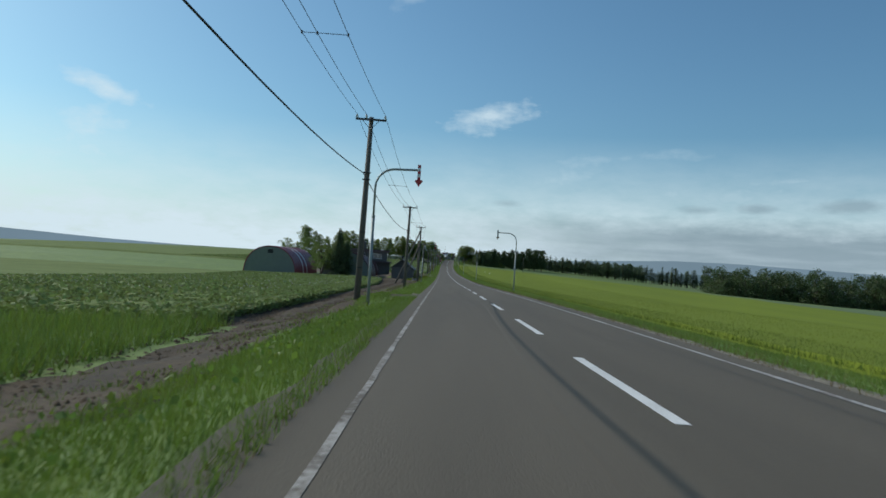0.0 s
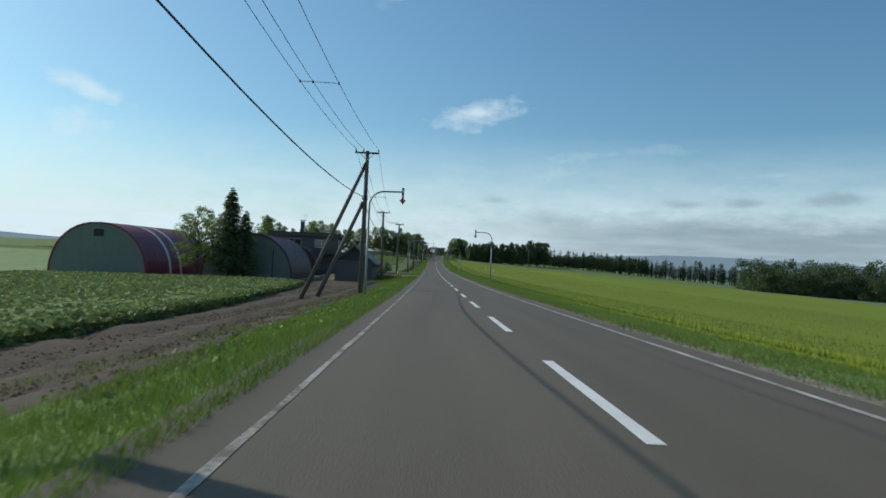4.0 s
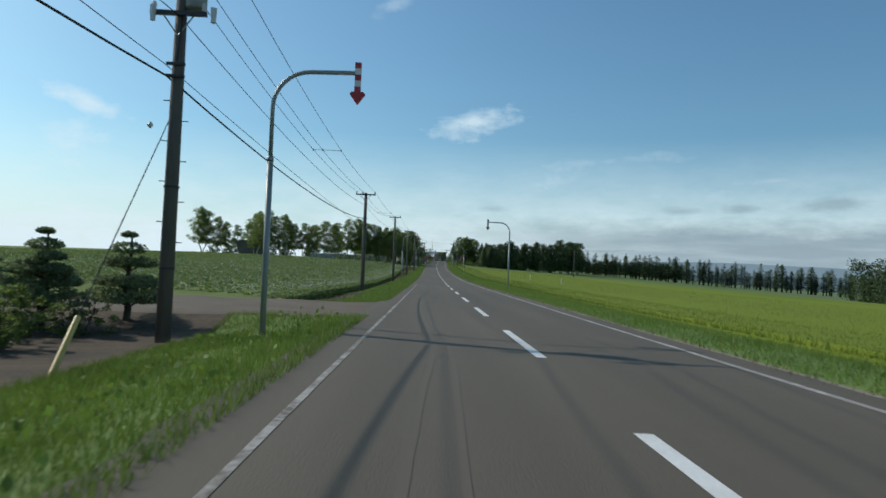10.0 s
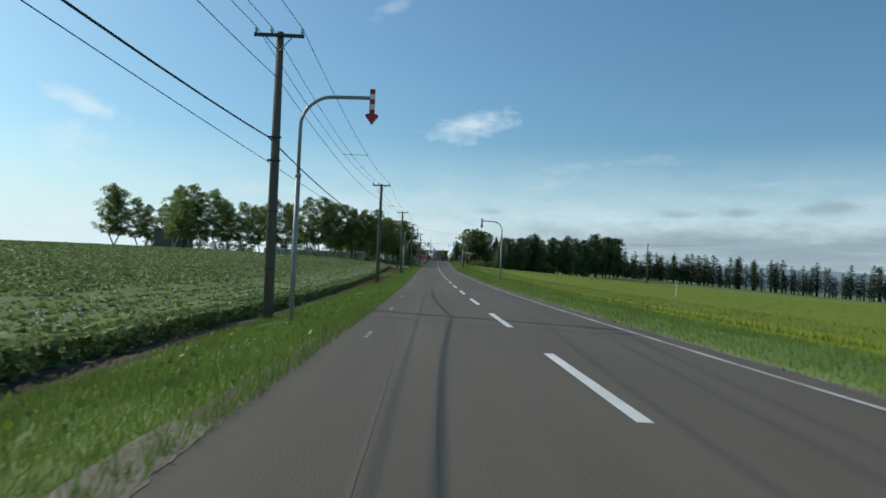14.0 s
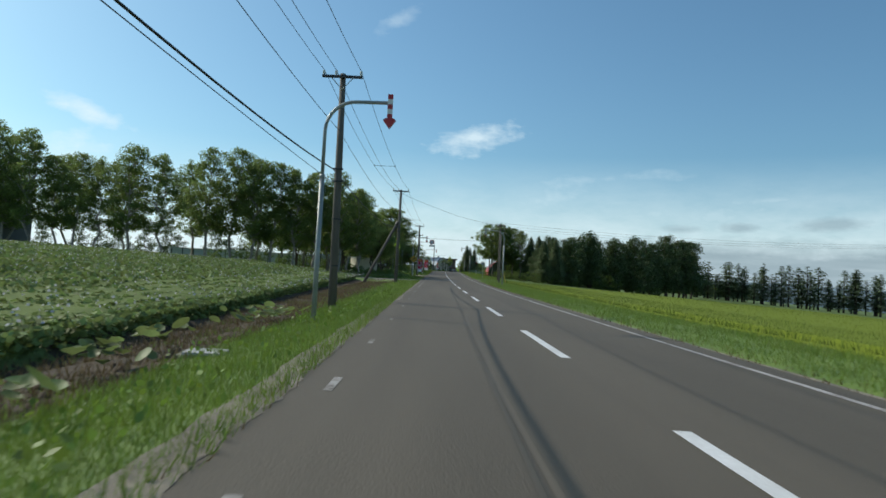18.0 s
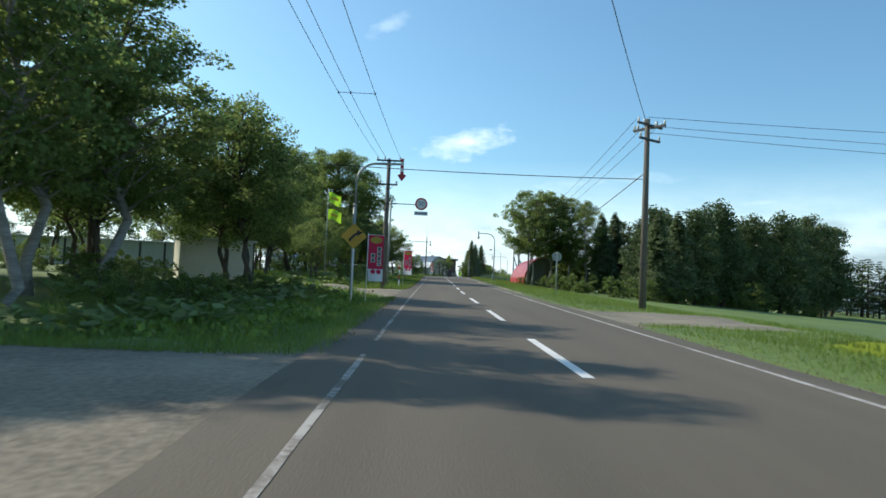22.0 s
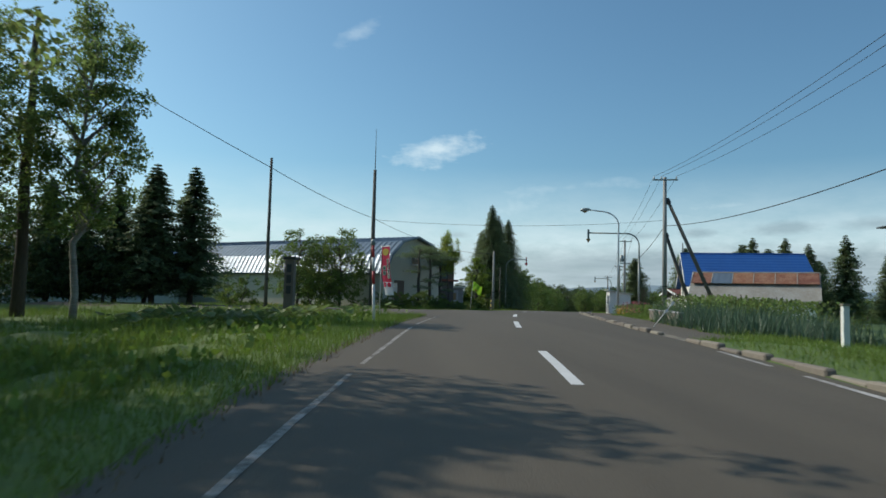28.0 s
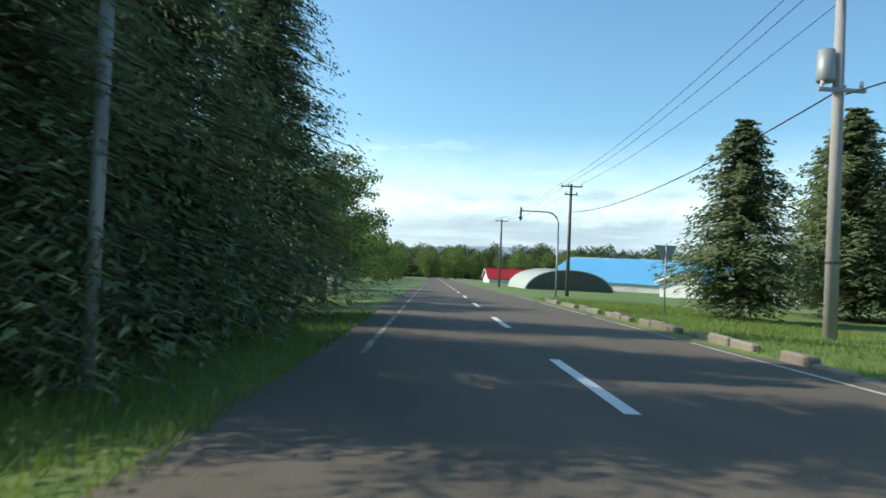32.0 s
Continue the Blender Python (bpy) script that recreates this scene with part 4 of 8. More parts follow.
for i, (s, lat) in enumerate(P_ROWS):
    base = along(s, lat) @ Matrix.Rotation(radians(LEAN.get(s, 0.0)), 4, "Y")
    road_z = float(centre(s)[2])
    over = TALL.get(s, 8.75)
    reach = road_z + over - base.translation.z
    ties = [road_z + tie - base.translation.z for tie in TIES[s][:2]]
    if s in (190.5, 441.5):
        ob = utility_pole(base, reach + 0.15, "wood_pole", [(reach, 0.78, (-0.72, -0.24, 0.72)), (reach - 1.55, 0.62, (-0.55, 0.55))],
                          "dark weathered pole with two crossarms and a transformer" if s < 200 else "dark pole with two crossarms among roadside trees", "roadside utility poles", transformer=reach - 1.0 if s < 200 else 0, ties=ties)
    else:
        ob = utility_pole(base, reach + 0.15, "wood_pole", [(reach, 0.78, (-0.72, -0.24, 0.72))], "dark weathered utility pole with one crossarm on the grass verge", "roadside utility poles", ties=ties)
    TOPS.append(base @ Matrix.Translation((0, 0, reach - 8.75)))
    for run, tie in zip((CABLES, PHONES, LOW_VOLT), TIES[s]):
        run.append(base @ Matrix.Translation((0, 0, road_z + tie - base.translation.z)))


def sagging(a, b, sag, n=14):
    return [a.lerp(b, k / n) - Vector((0, 0, 4 * sag * (k / n) * (1 - k / n))) for k in range(n + 1)]


def wire_run(mats_, local, r, sag, label, category="power line"):
    pts = [m @ Vector(local) for m in mats_]
    path = [pts[0]]
    for a, b in zip(pts[:-1], pts[1:]):
        path += sagging(a, b, sag)[1:]
    return solo("overhead_wire", Shape().tube(path, r, 5, caps=False), "cable", label, category, "overhead wires", smooth=True)


before = along(-44, -6.1)
RUN = [before] + TOPS
for px in (-0.72, -0.24, 0.72):
    wire_run(RUN, (px, -0.16, 9.0), 0.011, 0.66, "thin black power wire strung between the poles")
wire_run([before @ Matrix.Translation((0, 0, 5.7))] + CABLES[:-1], (-0.2, -0.16, 0), 0.024, 0.56, "thick black telephone cable strung between the poles", "telephone cable")
wire_run(PHONES[4:-1], (-0.26, -0.16, 0), 0.010, 0.15, "thin black telephone wire strung between the poles", "telephone cable")
wire_run(LOW_VOLT[3:-1], (0.0, -0.16, 0), 0.011, 0.55, "thin black low-voltage wire strung between the poles")
for k in range(len(RUN) - 1):
    t = 0.65 if k == 1 else 0.64 if k == 11 else 0.515
    pts = [(RUN[k] @ Vector((px, -0.16, 9.0))).lerp(RUN[k + 1] @ Vector((px, -0.16, 9.0)), t) - Vector((0, 0, 4 * 0.66 * t * (1 - t))) for px in (-0.72, -0.24, 0.72)]
    sp = Shape().tube(pts, 0.012, 5)
    for p in pts:
        sp.tube([p - Vector((0, 0, 0.05)), p + Vector((0, 0, 0.05))], 0.03, 6)
    solo("wire_spacer", sp, "cable", "slim black spacer bar across three power wires", "wire spacer", "wire spacers")

# struts against the third and tenth poles
def strut(foot, head, label):
    foot, head = Vector(foot), Vector(head)
    ob = thing("pole_strut", Matrix.Translation(foot), label, "pole strut", "pole struts")
    d = head - foot
    part("shaft", Shape().tube([d * -0.05, d * 0.5, d], [0.14, 0.13, 0.11], 10), "wood_pole", ob, smooth=True)
    part("collar", Shape().tube([d * 0.97, d * 1.015], 0.16, 8), "dark_steel", ob)
    return ob


P2 = spot(115.2, -5.95)
strut((-9.57, 114.2, ground_at(-9.57, 114.2)), P2 + Vector((-0.1, 0, 8.4)), "long dark wooden strut leaning against the utility pole")
strut((-8.54, 113.9, ground_at(-8.54, 113.9)), P2 + Vector((-0.15, 0, 5.9)), "short dark wooden strut leaning against the utility pole")
P9 = spot(392.6, -5.3)
strut((-8.1, 391.5, ground_at(-8.1, 391.5)), P9 + Vector((-0.3, 0, 5.9)), "dark wooden strut leaning against a pole above bare soil")


def arrow_post(m, rise, side, arm=1.85, label="", back=False, group="arrow posts"):
    """Bent steel post whose arm carries an arrow over the road's edge; side +1: the arm reaches to +x."""
    ob = thing("arrow_post", m, label, "road edge marker", group)
    part("lower_tube", Shape().tube([(0, 0, -0.3), (0, 0, 4.0)], 0.07, 12), "steel", ob, smooth=True)
    part("collar", Shape().tube([(0, 0, 3.98), (0, 0, 4.1)], 0.078, 12), "steel", ob, smooth=True)
    top, r = rise + 5.72, 0.85
    pts = [(0, 0, 4.05), (0, 0, top - r)]
    for k in range(1, 9):
        a = math.pi / 2 * k / 8
        pts.append((side * r * (1 - math.cos(a)), 0, top - r + r * math.sin(a)))
    pts.append((side * arm, 0, top + 0.02))
    part("bent_arm", Shape().tube(pts, 0.05, 10), "steel", ob, smooth=True)
    part("footing", Shape().box(-0.2, 0.2, -0.2, 0.2, -0.3, 0.04), "kerb", ob)
    cx = side * (arm + 0.07)
    z0, z1 = rise + 5.28, rise + 5.98
    if back:
        part("arrow_shaft", Shape().box(cx - 0.07, cx + 0.07, -0.05, 0.05, z0, z1), "steel", ob)
        part("arrow_head", Shape().prism([(cx - 0.16, z0), (cx - 0.12, z0 + 0.03), (cx + 0.12, z0 + 0.03), (cx + 0.16, z0), (cx, z0 - 0.27)], -0.05, 0.05), "tan", ob, "faded tan arrow head")
    else:
        n = 5
        for k in range(n):
            part("stripe", Shape().box(cx - 0.07, cx + 0.07, -0.05, 0.05, z0 + (z1 - z0) * k / n, z0 + (z1 - z0) * (k + 1) / n), "red" if k % 2 == 0 else "white", ob, "red stripe" if k % 2 == 0 else "white stripe")
        part("arrow_head", Shape().prism([(cx - 0.18, z0 - 0.03), (cx - 0.13, z0 + 0.02), (cx + 0.13, z0 + 0.02), (cx + 0.18, z0 - 0.03), (cx, z0 - 0.27)], -0.055, 0.055), "red", ob, "red arrow head")
    return ob


for s, lat in ((31.0, -5.25), (110.9, -5.25), (190.9, -5.3), (268.5, -5.3), (343.9, -5.0), (426.4, -5.2)):
    base = along(s, lat)
    arrow_post(base, float(centre(s)[2]) - base.translation.z + (0.12 if s in (268.5, 343.9) else 0.0), 1, arm=1.7 if s == 343.9 else 1.85, label="grey steel post with a red and white striped arrow")
for s, lat in ((70.4, 5.3), (150.5, 5.4), (235.2, 5.25), (315.0, 5.2), (394.7, 5.15), (478.5, 5.2)):
    base = along(s, lat)
    post = arrow_post(base, float(centre(s)[2]) - base.translation.z - (0.22 if s == 394.7 else 0.0), -1, label="grey steel post with a plain arrow seen from behind", back=True)
    if s < 100:
        part("small_plate", Shape().box(-0.24, 0.2, -0.09, -0.07, 2.2, 2.34), "steel", post, "small grey plate")
arrow_post(facing((-3.6, 512.7, 3.0), -2), 0.3, 1, arm=3.3, label="grey steel post with a long arm and a striped arrow")
arrow_post(facing((18.21, 557.0, 3.65), -10), 0.0, -1, arm=3.5, label="grey steel post with a long arm and a plain arrow", back=True)
arrow_post(facing((13.45, 586.6, ground_at(13.45, 586.6)), -15), 0.1, 1, arm=2.2, label="grey steel post with a striped arrow beside dark spruces")
arrow_post(facing((37.0, 622.5, ground_at(37.0, 622.5)), -15), 0.1, -1, arm=2.6, label="grey steel post with a plain arrow on a grass bank", back=True)


# ---- other posts ----
def plain_pole(p, h, r, key, label, name="pole", yaw=0.0, arms=()):
    ob = thing("utility_pole", facing(p, yaw), label, "utility pole", "village poles")
    part("shaft", Shape().tube([(0, 0, -0.4), (0, 0, h * 0.5), (0, 0, h)], [r, r * 0.85, r * 0.65], 10), key, ob, smooth=True)
    for z, half, pins in arms:
        part("crossarm", Shape().box(-half, half, -0.19, -0.1, z - 0.045, z + 0.045), "dark_steel" if key == "wood_pole" else "steel", ob)
        for px in pins:
            part("insulator", Shape().tube([(px, -0.15, z + 0.04), (px, -0.15, z + 0.13), (px, -0.15, z + 0.24)], [0.03, 0.06, 0.03], 7), "porcelain", ob)
    part("band", Shape().tube([(0, 0, 2.0), (0, 0, 2.06)], r * 1.0, 10), "dark_steel", ob)
    return ob


PINS = (-0.75, -0.25, 0.75)
dr = plain_pole((8.28, 427.2, 0.7), 8.5, 0.17, "wood_pole", "dark weathered pole crowded with crossarms and insulators", yaw=35, arms=[(8.2, 0.85, (-0.8, -0.4, 0.4, 0.8)), (7.55, 0.7, (-0.65, 0.65))])
part("cross_beam", Shape().box(-0.05, 0.05, -0.95, 0.75, 8.02, 8.12), "dark_steel", dr)
for yy in (-0.9, -0.5, 0.5, 0.7):
    part("insulator", Shape().tube([(0, yy, 8.12), (0, yy, 8.2), (0, yy, 8.32)], [0.03, 0.06, 0.03], 7), "porcelain", dr)
plain_pole((6.3, 405.7, 0.05), 5.9, 0.11, "wood_pole", "slim dark pole on the grass verge")
plain_pole((43.4, 391.5, ground_at(43.4, 391.5)), 8.4, 0.15, "wood_pole", "dark pole standing in the grain field", yaw=70, arms=[(8.2, 0.8, PINS)])
plain_pole((11.6, 482.1, 2.0), 7.9, 0.13, "wood_pole", "slim grey pole among birch trunks")
er1 = plain_pole((16.0, 522.4, 3.1), 10.3, 0.18, "concrete_pole", "grey pole with a box transformer and crossarms", yaw=-5, arms=[(10.0, 0.85, PINS), (7.3, 0.6, (-0.5, 0.5)), (6.9, 0.45, (0.4,))])
part("transformer", Shape().box(-0.75, -0.2, -0.25, 0.25, 8.9, 9.5), "steel", er1)
part("transformer_lid", Shape().box(-0.8, -0.15, -0.3, 0.3, 9.5, 9.58), "dark_steel", er1)
er2 = plain_pole((19.4, 555.3, 3.6), 9.6, 0.18, "concrete_pole", "pale concrete pole propped by two struts", yaw=-12, arms=[(9.4, 0.85, PINS)])
strut((22.6, 553.6, 3.5), (19.6, 555.3, 11.6), "long dark strut propping a concrete pole beside a garden")
strut((21.4, 555.0, 3.5), (19.5, 555.3, 9.2), "short dark strut propping a concrete pole beside a garden")
er3 = plain_pole((29.1, 592.4, 2.95), 9.2, 0.17, "concrete_pole", "pale concrete pole with transformer and wires", yaw=-15, arms=[(9.0, 0.85, PINS), (6.3, 0.6, (-0.5, 0.5))])
part("transformer", Shape().tube([(-0.36, -0.05, 6.5), (-0.36, -0.05, 6.55), (-0.36, -0.05, 7.3)], [0.2, 0.23, 0.2], 12), "steel", er3, smooth=True)
er4 = plain_pole((39.2, 625.0, ground_at(39.2, 625.0)), 8.3, 0.15, "wood_pole", "dark pole with crossarms beside the road", yaw=-15, arms=[(8.1, 0.8, PINS), (7.5, 0.5, (-0.4, 0.4))])
er5 = plain_pole((47.5, 658, ground_at(47.5, 658)), 8.3, 0.15, "wood_pole", "dark pole with crossarms beside the road", yaw=-15, arms=[(8.1, 0.8, PINS)])
plain_pole((-0.65, 555.6, 3.6), 9.4, 0.16, "wood_pole", "tall dark pole with a slim mast on top", yaw=-10)
solo("radio_mast", Shape().tube([(0, 0, 0), (0, 0, 1.2), (0, 0, 2.9)], [0.035, 0.025, 0.012], 6), "dark_steel", "slim aerial on top of a tall pole", "aerial", m=facing((-0.65, 555.6, 12.95)))
plain_pole((-4.3, 537.3, 3.0), 7.0, 0.08, "wood_pole", "slim dark pole on the grass")
snag = thing("dead_tree", facing((-12.2, 533.9, 2.6)), "bare dead trunk with a broken top among trees", "tree")
part("trunk", Shape().tube([(0, 0, -0.3), (0.05, 0, 3), (-0.04, 0.03, 6), (0.06, 0, 8.6), (0.02, 0, 10.6), (0.1, 0, 11.8)], [0.26, 0.2, 0.17, 0.13, 0.1, 0.05], 10), "bark", snag, smooth=True)
part("stub", Shape().tube([(0.0, 0, 6.2), (-0.3, 0, 7.0), (-0.34, 0, 8.2)], [0.1, 0.07, 0.04], 7), "bark", snag, smooth=True)
part("stub", Shape().tube([(0.03, 0, 10.9), (-0.16, 0, 11.25)], [0.05, 0.025], 6), "bark", snag)
plain_pole((10.7, 577.3, 3.1), 6.1, 0.13, "concrete_pole", "grey pole in front of dark spruces", yaw=-15)
plain_pole((12.2, 582.8, 3.0), 4.9, 0.07, "wood_pole", "slim pole in front of dark spruces")
plain_pole((-8.4, 487.5, 2.3), 5.8, 0.05, "steel", "thin grey pole among roadside shrubs")


def street_lamp(p, yaw):
    ob = thing("street_lamp", facing(p, yaw), "pale silvery street lamp with a bowed arm", "street lamp")
    pts = [(0, 0, -0.3), (0, 0, 3), (0, 0, 6.3)]
    for k in range(1, 9):
        a = math.pi / 2 * k / 8
        pts.append((-1.3 * (1 - math.cos(a)), 0, 6.3 + 0.95 * math.sin(a)))
    pts.append((-2.1, 0, 7.35))
    part("post", Shape().tube(pts, [0.085, 0.075, 0.06] + [0.045] * 9, 10), "alu", ob, smooth=True)
    part("lamp_head", Shape().tube([(-2.0, 0, 7.36), (-2.15, 0, 7.36), (-2.45, 0, 7.33), (-2.68, 0, 7.3)], [0.06, 0.12, 0.14, 0.05], 10), "steel", ob, smooth=True)
    part("lens", Shape().tube([(-2.2, 0, 7.27), (-2.35, 0, 7.21), (-2.55, 0, 7.24)], [0.05, 0.11, 0.04], 10), "tan", ob, smooth=True)
    return ob


street_lamp((16.54, 556.5, 3.6), -8)

# wires of the village
def span_wire(a, b, r, sag, label):
    return solo("overhead_wire", Shape().tube(sagging(Vector(a), Vector(b), sag, 18), r, 5, caps=False), "cable", label, "power line", "overhead wires", smooth=True)


chain = [dr, er1, er2, er3, er4, er5]
HEIGHTS = [8.45, 10.25, 9.65, 9.25, 8.35, 8.35]
for px in PINS:
    for (a, ha), (b, hb) in zip(list(zip(chain, HEIGHTS))[1:-1], list(zip(chain, HEIGHTS))[2:]):
        span_wire(a.matrix_world @ Vector((px, -0.15, ha)), b.matrix_world @ Vector((px, -0.15, hb)), 0.011, 0.5, "thin black power wire over the village road")
for dx in (-0.8, 0.0, 0.8):
    span_wire(dr.matrix_world @ Vector((dx, 0, 8.35)), er1.matrix_world @ Vector((dx * 0.9, -0.15, 10.25)), 0.011, 1.3, "thin black power wire beside the road")
for a, b in ((er1, er2), (er2, er3), (er3, er4)):
    span_wire(a.matrix_world @ Vector((0.1, -0.15, 6.4)), b.matrix_world @ Vector((0.1, -0.15, 6.2)), 0.022, 0.7, "thick black telephone cable beside the road")
span_wire(dr.matrix_world @ Vector((0.1, 0, 6.2)), er1.matrix_world @ Vector((0.1, -0.1, 6.5)), 0.022, 1.3, "thick black telephone cable beside the road")
for k, dz in enumerate((8.6, 8.2, 7.9)):
    span_wire(dr.matrix_world @ Vector((0, 0, dz)), (70, 415 + 4 * k, 8.6), 0.011, 1.0, "thin black power wire crossing towards the fields")
span_wire((-16, 427.5, 6.9), (8.3, 427.2, 6.5), 0.018, 0.25, "black service cable crossing over the road")
span_wire(TOPS[-2] @ Vector((0, 0, 8.6)), dr.matrix_world @ Vector((0, 0, 8.2)), 0.013, 0.5, "black power wire crossing over the road")
span_wire((-26.2, 527.9, 21.0), (-11.8, 534.5, 13.4), 0.015, 0.1, "thin black wire strung between village poles")
span_wire((-11.8, 534.5, 13.4), (-4.3, 537.3, 9.6), 0.015, 0.05, "thin black wire strung between village poles")
span_wire((-4.3, 537.3, 9.6), (-0.65, 555.6, 9.7), 0.015, 0.15, "thin black wire strung to a tall pole")
span_wire((-0.65, 555.6, 9.7), (10.7, 577.3, 9.0), 0.015, 0.7, "thin black wire strung between village poles")
span_wire((-0.65, 555.6, 9.6), (19.4, 555.3, 10.2), 0.011, 0.4, "thin black wire crossing over the road")
span_wire(TOPS[5] @ Vector((0, 0, 7.6)), (-19, 184, 4.2), 0.012, 0.3, "thin service wire strung to a house")
solo("guy_insulator", Shape().tube([(0, 0, -0.07), (0, 0, 0), (0, 0, 0.07)], [0.03, 0.075, 0.03], 8), "porcelain", "small round insulator on a guy wire", "insulator", m=facing((-8.15, 191.1, 2.2)))


# ---- signs and banners ----
def round_sign():
    m = facing((-3.75, 443.6, 1.35), 0)
    ob = thing("speed_limit_sign", m, "round red-rimmed speed limit sign on an overhanging arm", "road sign")
    part("post", Shape().tube([(0, 0, -0.3), (0, 0, 5.75)], 0.06, 10), "steel", ob, smooth=True)
    part("arm", Shape().tube([(-0.15, 0, 5.5), (2.0, 0, 5.5)], 0.03, 8), "steel", ob, smooth=True)
    part("arm_clamp", Shape().tube([(0.05, 0, 5.5), (0.35, 0, 5.5)], 0.06, 8), "steel", ob)
    disc = part("disc", Shape().disc(0.42, -0.06, -0.04, 2.05, 5.55), "red", ob, "red rim")
    part("face", Shape().disc(0.31, -0.068, -0.06, 2.05, 5.55), "white", disc, "white face")
    text("50", disc, (2.05, -0.074, 5.55), 0.42, "blue_grey")
    plate = part("plate", Shape().box(1.6, 2.5, -0.06, -0.04, 4.78, 5.05), "white", ob, "pale supplementary plate")
    for k in range(4):
        part("bar", Shape().box(1.68 + 0.2 * k, 1.82 + 0.2 * k, -0.066, -0.06, 4.86, 4.97), "blue_grey", plate)
    return ob


def text(body, parent, place, size, key, rot=(90, 0, 0)):
    cu = bpy.data.curves.new("lettering", "FONT")
    cu.body, cu.size, cu.align_x, cu.align_y, cu.extrude = body, size, "CENTER", "CENTER", 0.002
    tmp = new("lettering_curve", cu)
    deps = bpy.context.evaluated_depsgraph_get()
    me = bpy.data.meshes.new_from_object(tmp.evaluated_get(deps))
    bpy.data.objects.remove(tmp)
    me.materials.clear()
    me.materials.append(mat(key))
    ob = new("lettering", me)
    ob.parent = parent
    ob.matrix_local = pose(*place, *rot)
    return ob


round_sign()


def curve_sign():
    ob = thing("curve_warning_sign", facing((-4.25, 425.0, 0.25), 4), "yellow diamond warning sign with a black bend arrow", "road sign")
    part("post", Shape().tube([(0, 0, -0.3), (0, 0, 2.75)], 0.04, 10), "white", ob, smooth=True)
    c = 2.95
    plate = part("plate", Shape().prism([(0, c - 0.52), (0.52, c), (0, c + 0.52), (-0.52, c)], -0.07, -0.05), "yellow", ob)
    pts = []
    for k in range(9):
        t = k / 8
        pts.append((-0.2 + 0.36 * t, c - 0.2 + 0.33 * math.sin(t * 1.35) * 1.02))
    upper, lower = [], []
    for i, (x, z) in enumerate(pts):
        (xa, za), (xb, zb) = pts[max(0, i - 1)], pts[min(len(pts) - 1, i + 1)]
        d = Vector((xb - xa, zb - za)).normalized() * 0.045
        upper.append((x - d.y, z + d.x))
        lower.append((x + d.y, z - d.x))
    sh = Shape().prism(upper + lower[::-1], -0.078, -0.07)
    part("bend", sh, "black", plate, "black bend stroke")
    x, z = pts[-1]
    part("arrow_tip", Shape().prism([(x - 0.05, z + 0.13), (x + 0.19, z + 0.03), (x - 0.04, z - 0.12)], -0.078, -0.07), "black", plate, "black arrow tip")


curve_sign()


def banner(p, yaw, sway, label):
    ob = thing("banner", facing(p, yaw), label, "banner", "roadside banners")
    part("pole", Shape().tube([(0, 0, -0.3), (0, 0, 2.75)], 0.017, 6), "white", ob, smooth=True)
    part("top_bar", Shape().tube([(-0.04, 0, 2.68), (0.62, 0, 2.68)], 0.012, 6), "white", ob)

    def cloth(x0, x1, z0, z1, y, n=8, m=14):
        V, F = [], []
        for i in range(m + 1):
            for j in range(n + 1):
                x, z = x0 + (x1 - x0) * j / n, z0 + (z1 - z0) * i / m
                drop = (2.66 - z) / 1.8
                V.append((x + sway * drop * 0.12 * math.sin(z * 2), y + 0.06 * math.sin(x * 9 + z * 2.3) * drop + sway * 0.1 * drop, z))
        for i in range(m):
            for j in range(n):
                a = i * (n + 1) + j
                F.append((a, a + 1, a + n + 2, a + n + 1))
        return Shape().add(V, F)

    field = part("cloth", cloth(0.03, 0.61, 1.34, 2.66, 0), "cloth_red", ob, "red printed cloth", smooth=True)
    part("cloth_foot", cloth(0.03, 0.61, 0.86, 1.34, 0), "cloth_white", ob, "white cloth foot", smooth=True)

    def patch(outline, key, y, lab):
        sh = Shape()
        V = []
        for x, z in outline:
            drop = (2.66 - z) / 1.8
            V.append((x + sway * drop * 0.12 * math.sin(z * 2), y + 0.06 * math.sin(x * 9 + z * 2.3) * drop + sway * 0.1 * drop, z))
        sh.add(V, [tuple(range(len(V)))])
        part("print", sh, key, field, lab)

    oval = [(0.32 + 0.23 * math.cos(2 * math.pi * k / 20), 2.47 + 0.13 * math.sin(2 * math.pi * k / 20)) for k in range(20)]
    patch(oval, "cloth_gold", -0.012, "gold oval")
    for x, z0, z1 in ((0.46, 1.48, 2.24), (0.22, 1.6, 1.98)):
        n = max(2, int((z1 - z0) / 0.17))
        for k in range(n):
            a, b = z0 + (z1 - z0) * k / n, z0 + (z1 - z0) * (k + 0.86) / n
            patch([(x - 0.085, a), (x + 0.085, a), (x + 0.085, b), (x - 0.085, b)], "cloth_white", -0.010, "white outline")
            patch([(x - 0.055, a + 0.02), (x + 0.055, a + 0.02), (x + 0.055, b - 0.02), (x - 0.055, b - 0.02)], "cloth_green", -0.018, "green bar")
    for x in (0.22, 0.44):
        patch([(x + 0.095 * math.cos(2 * math.pi * k / 16), 1.24 + 0.09 * math.sin(2 * math.pi * k / 16)) for k in range(16)], "cloth_red", -0.013, "round red fruit print")
    return ob


RED_BANNER = "red and white vertical banner on a thin pole in the grass"
banner((-3.6, 424.1, 0.55), 6, 0.2, RED_BANNER)
banner((-2.85, 449.4, 1.35), 4, 0.2, RED_BANNER)
banner((0.35, 535.1, ground_at(0.35, 535.1)), -58, 1.0, "red and white banner twisted by wind on a thin pole")
banner((18.5, 608, 2.6), -15, 0.3, RED_BANNER)
banner((20.6, 618, 2.3), -15, 0.3, RED_BANNER)


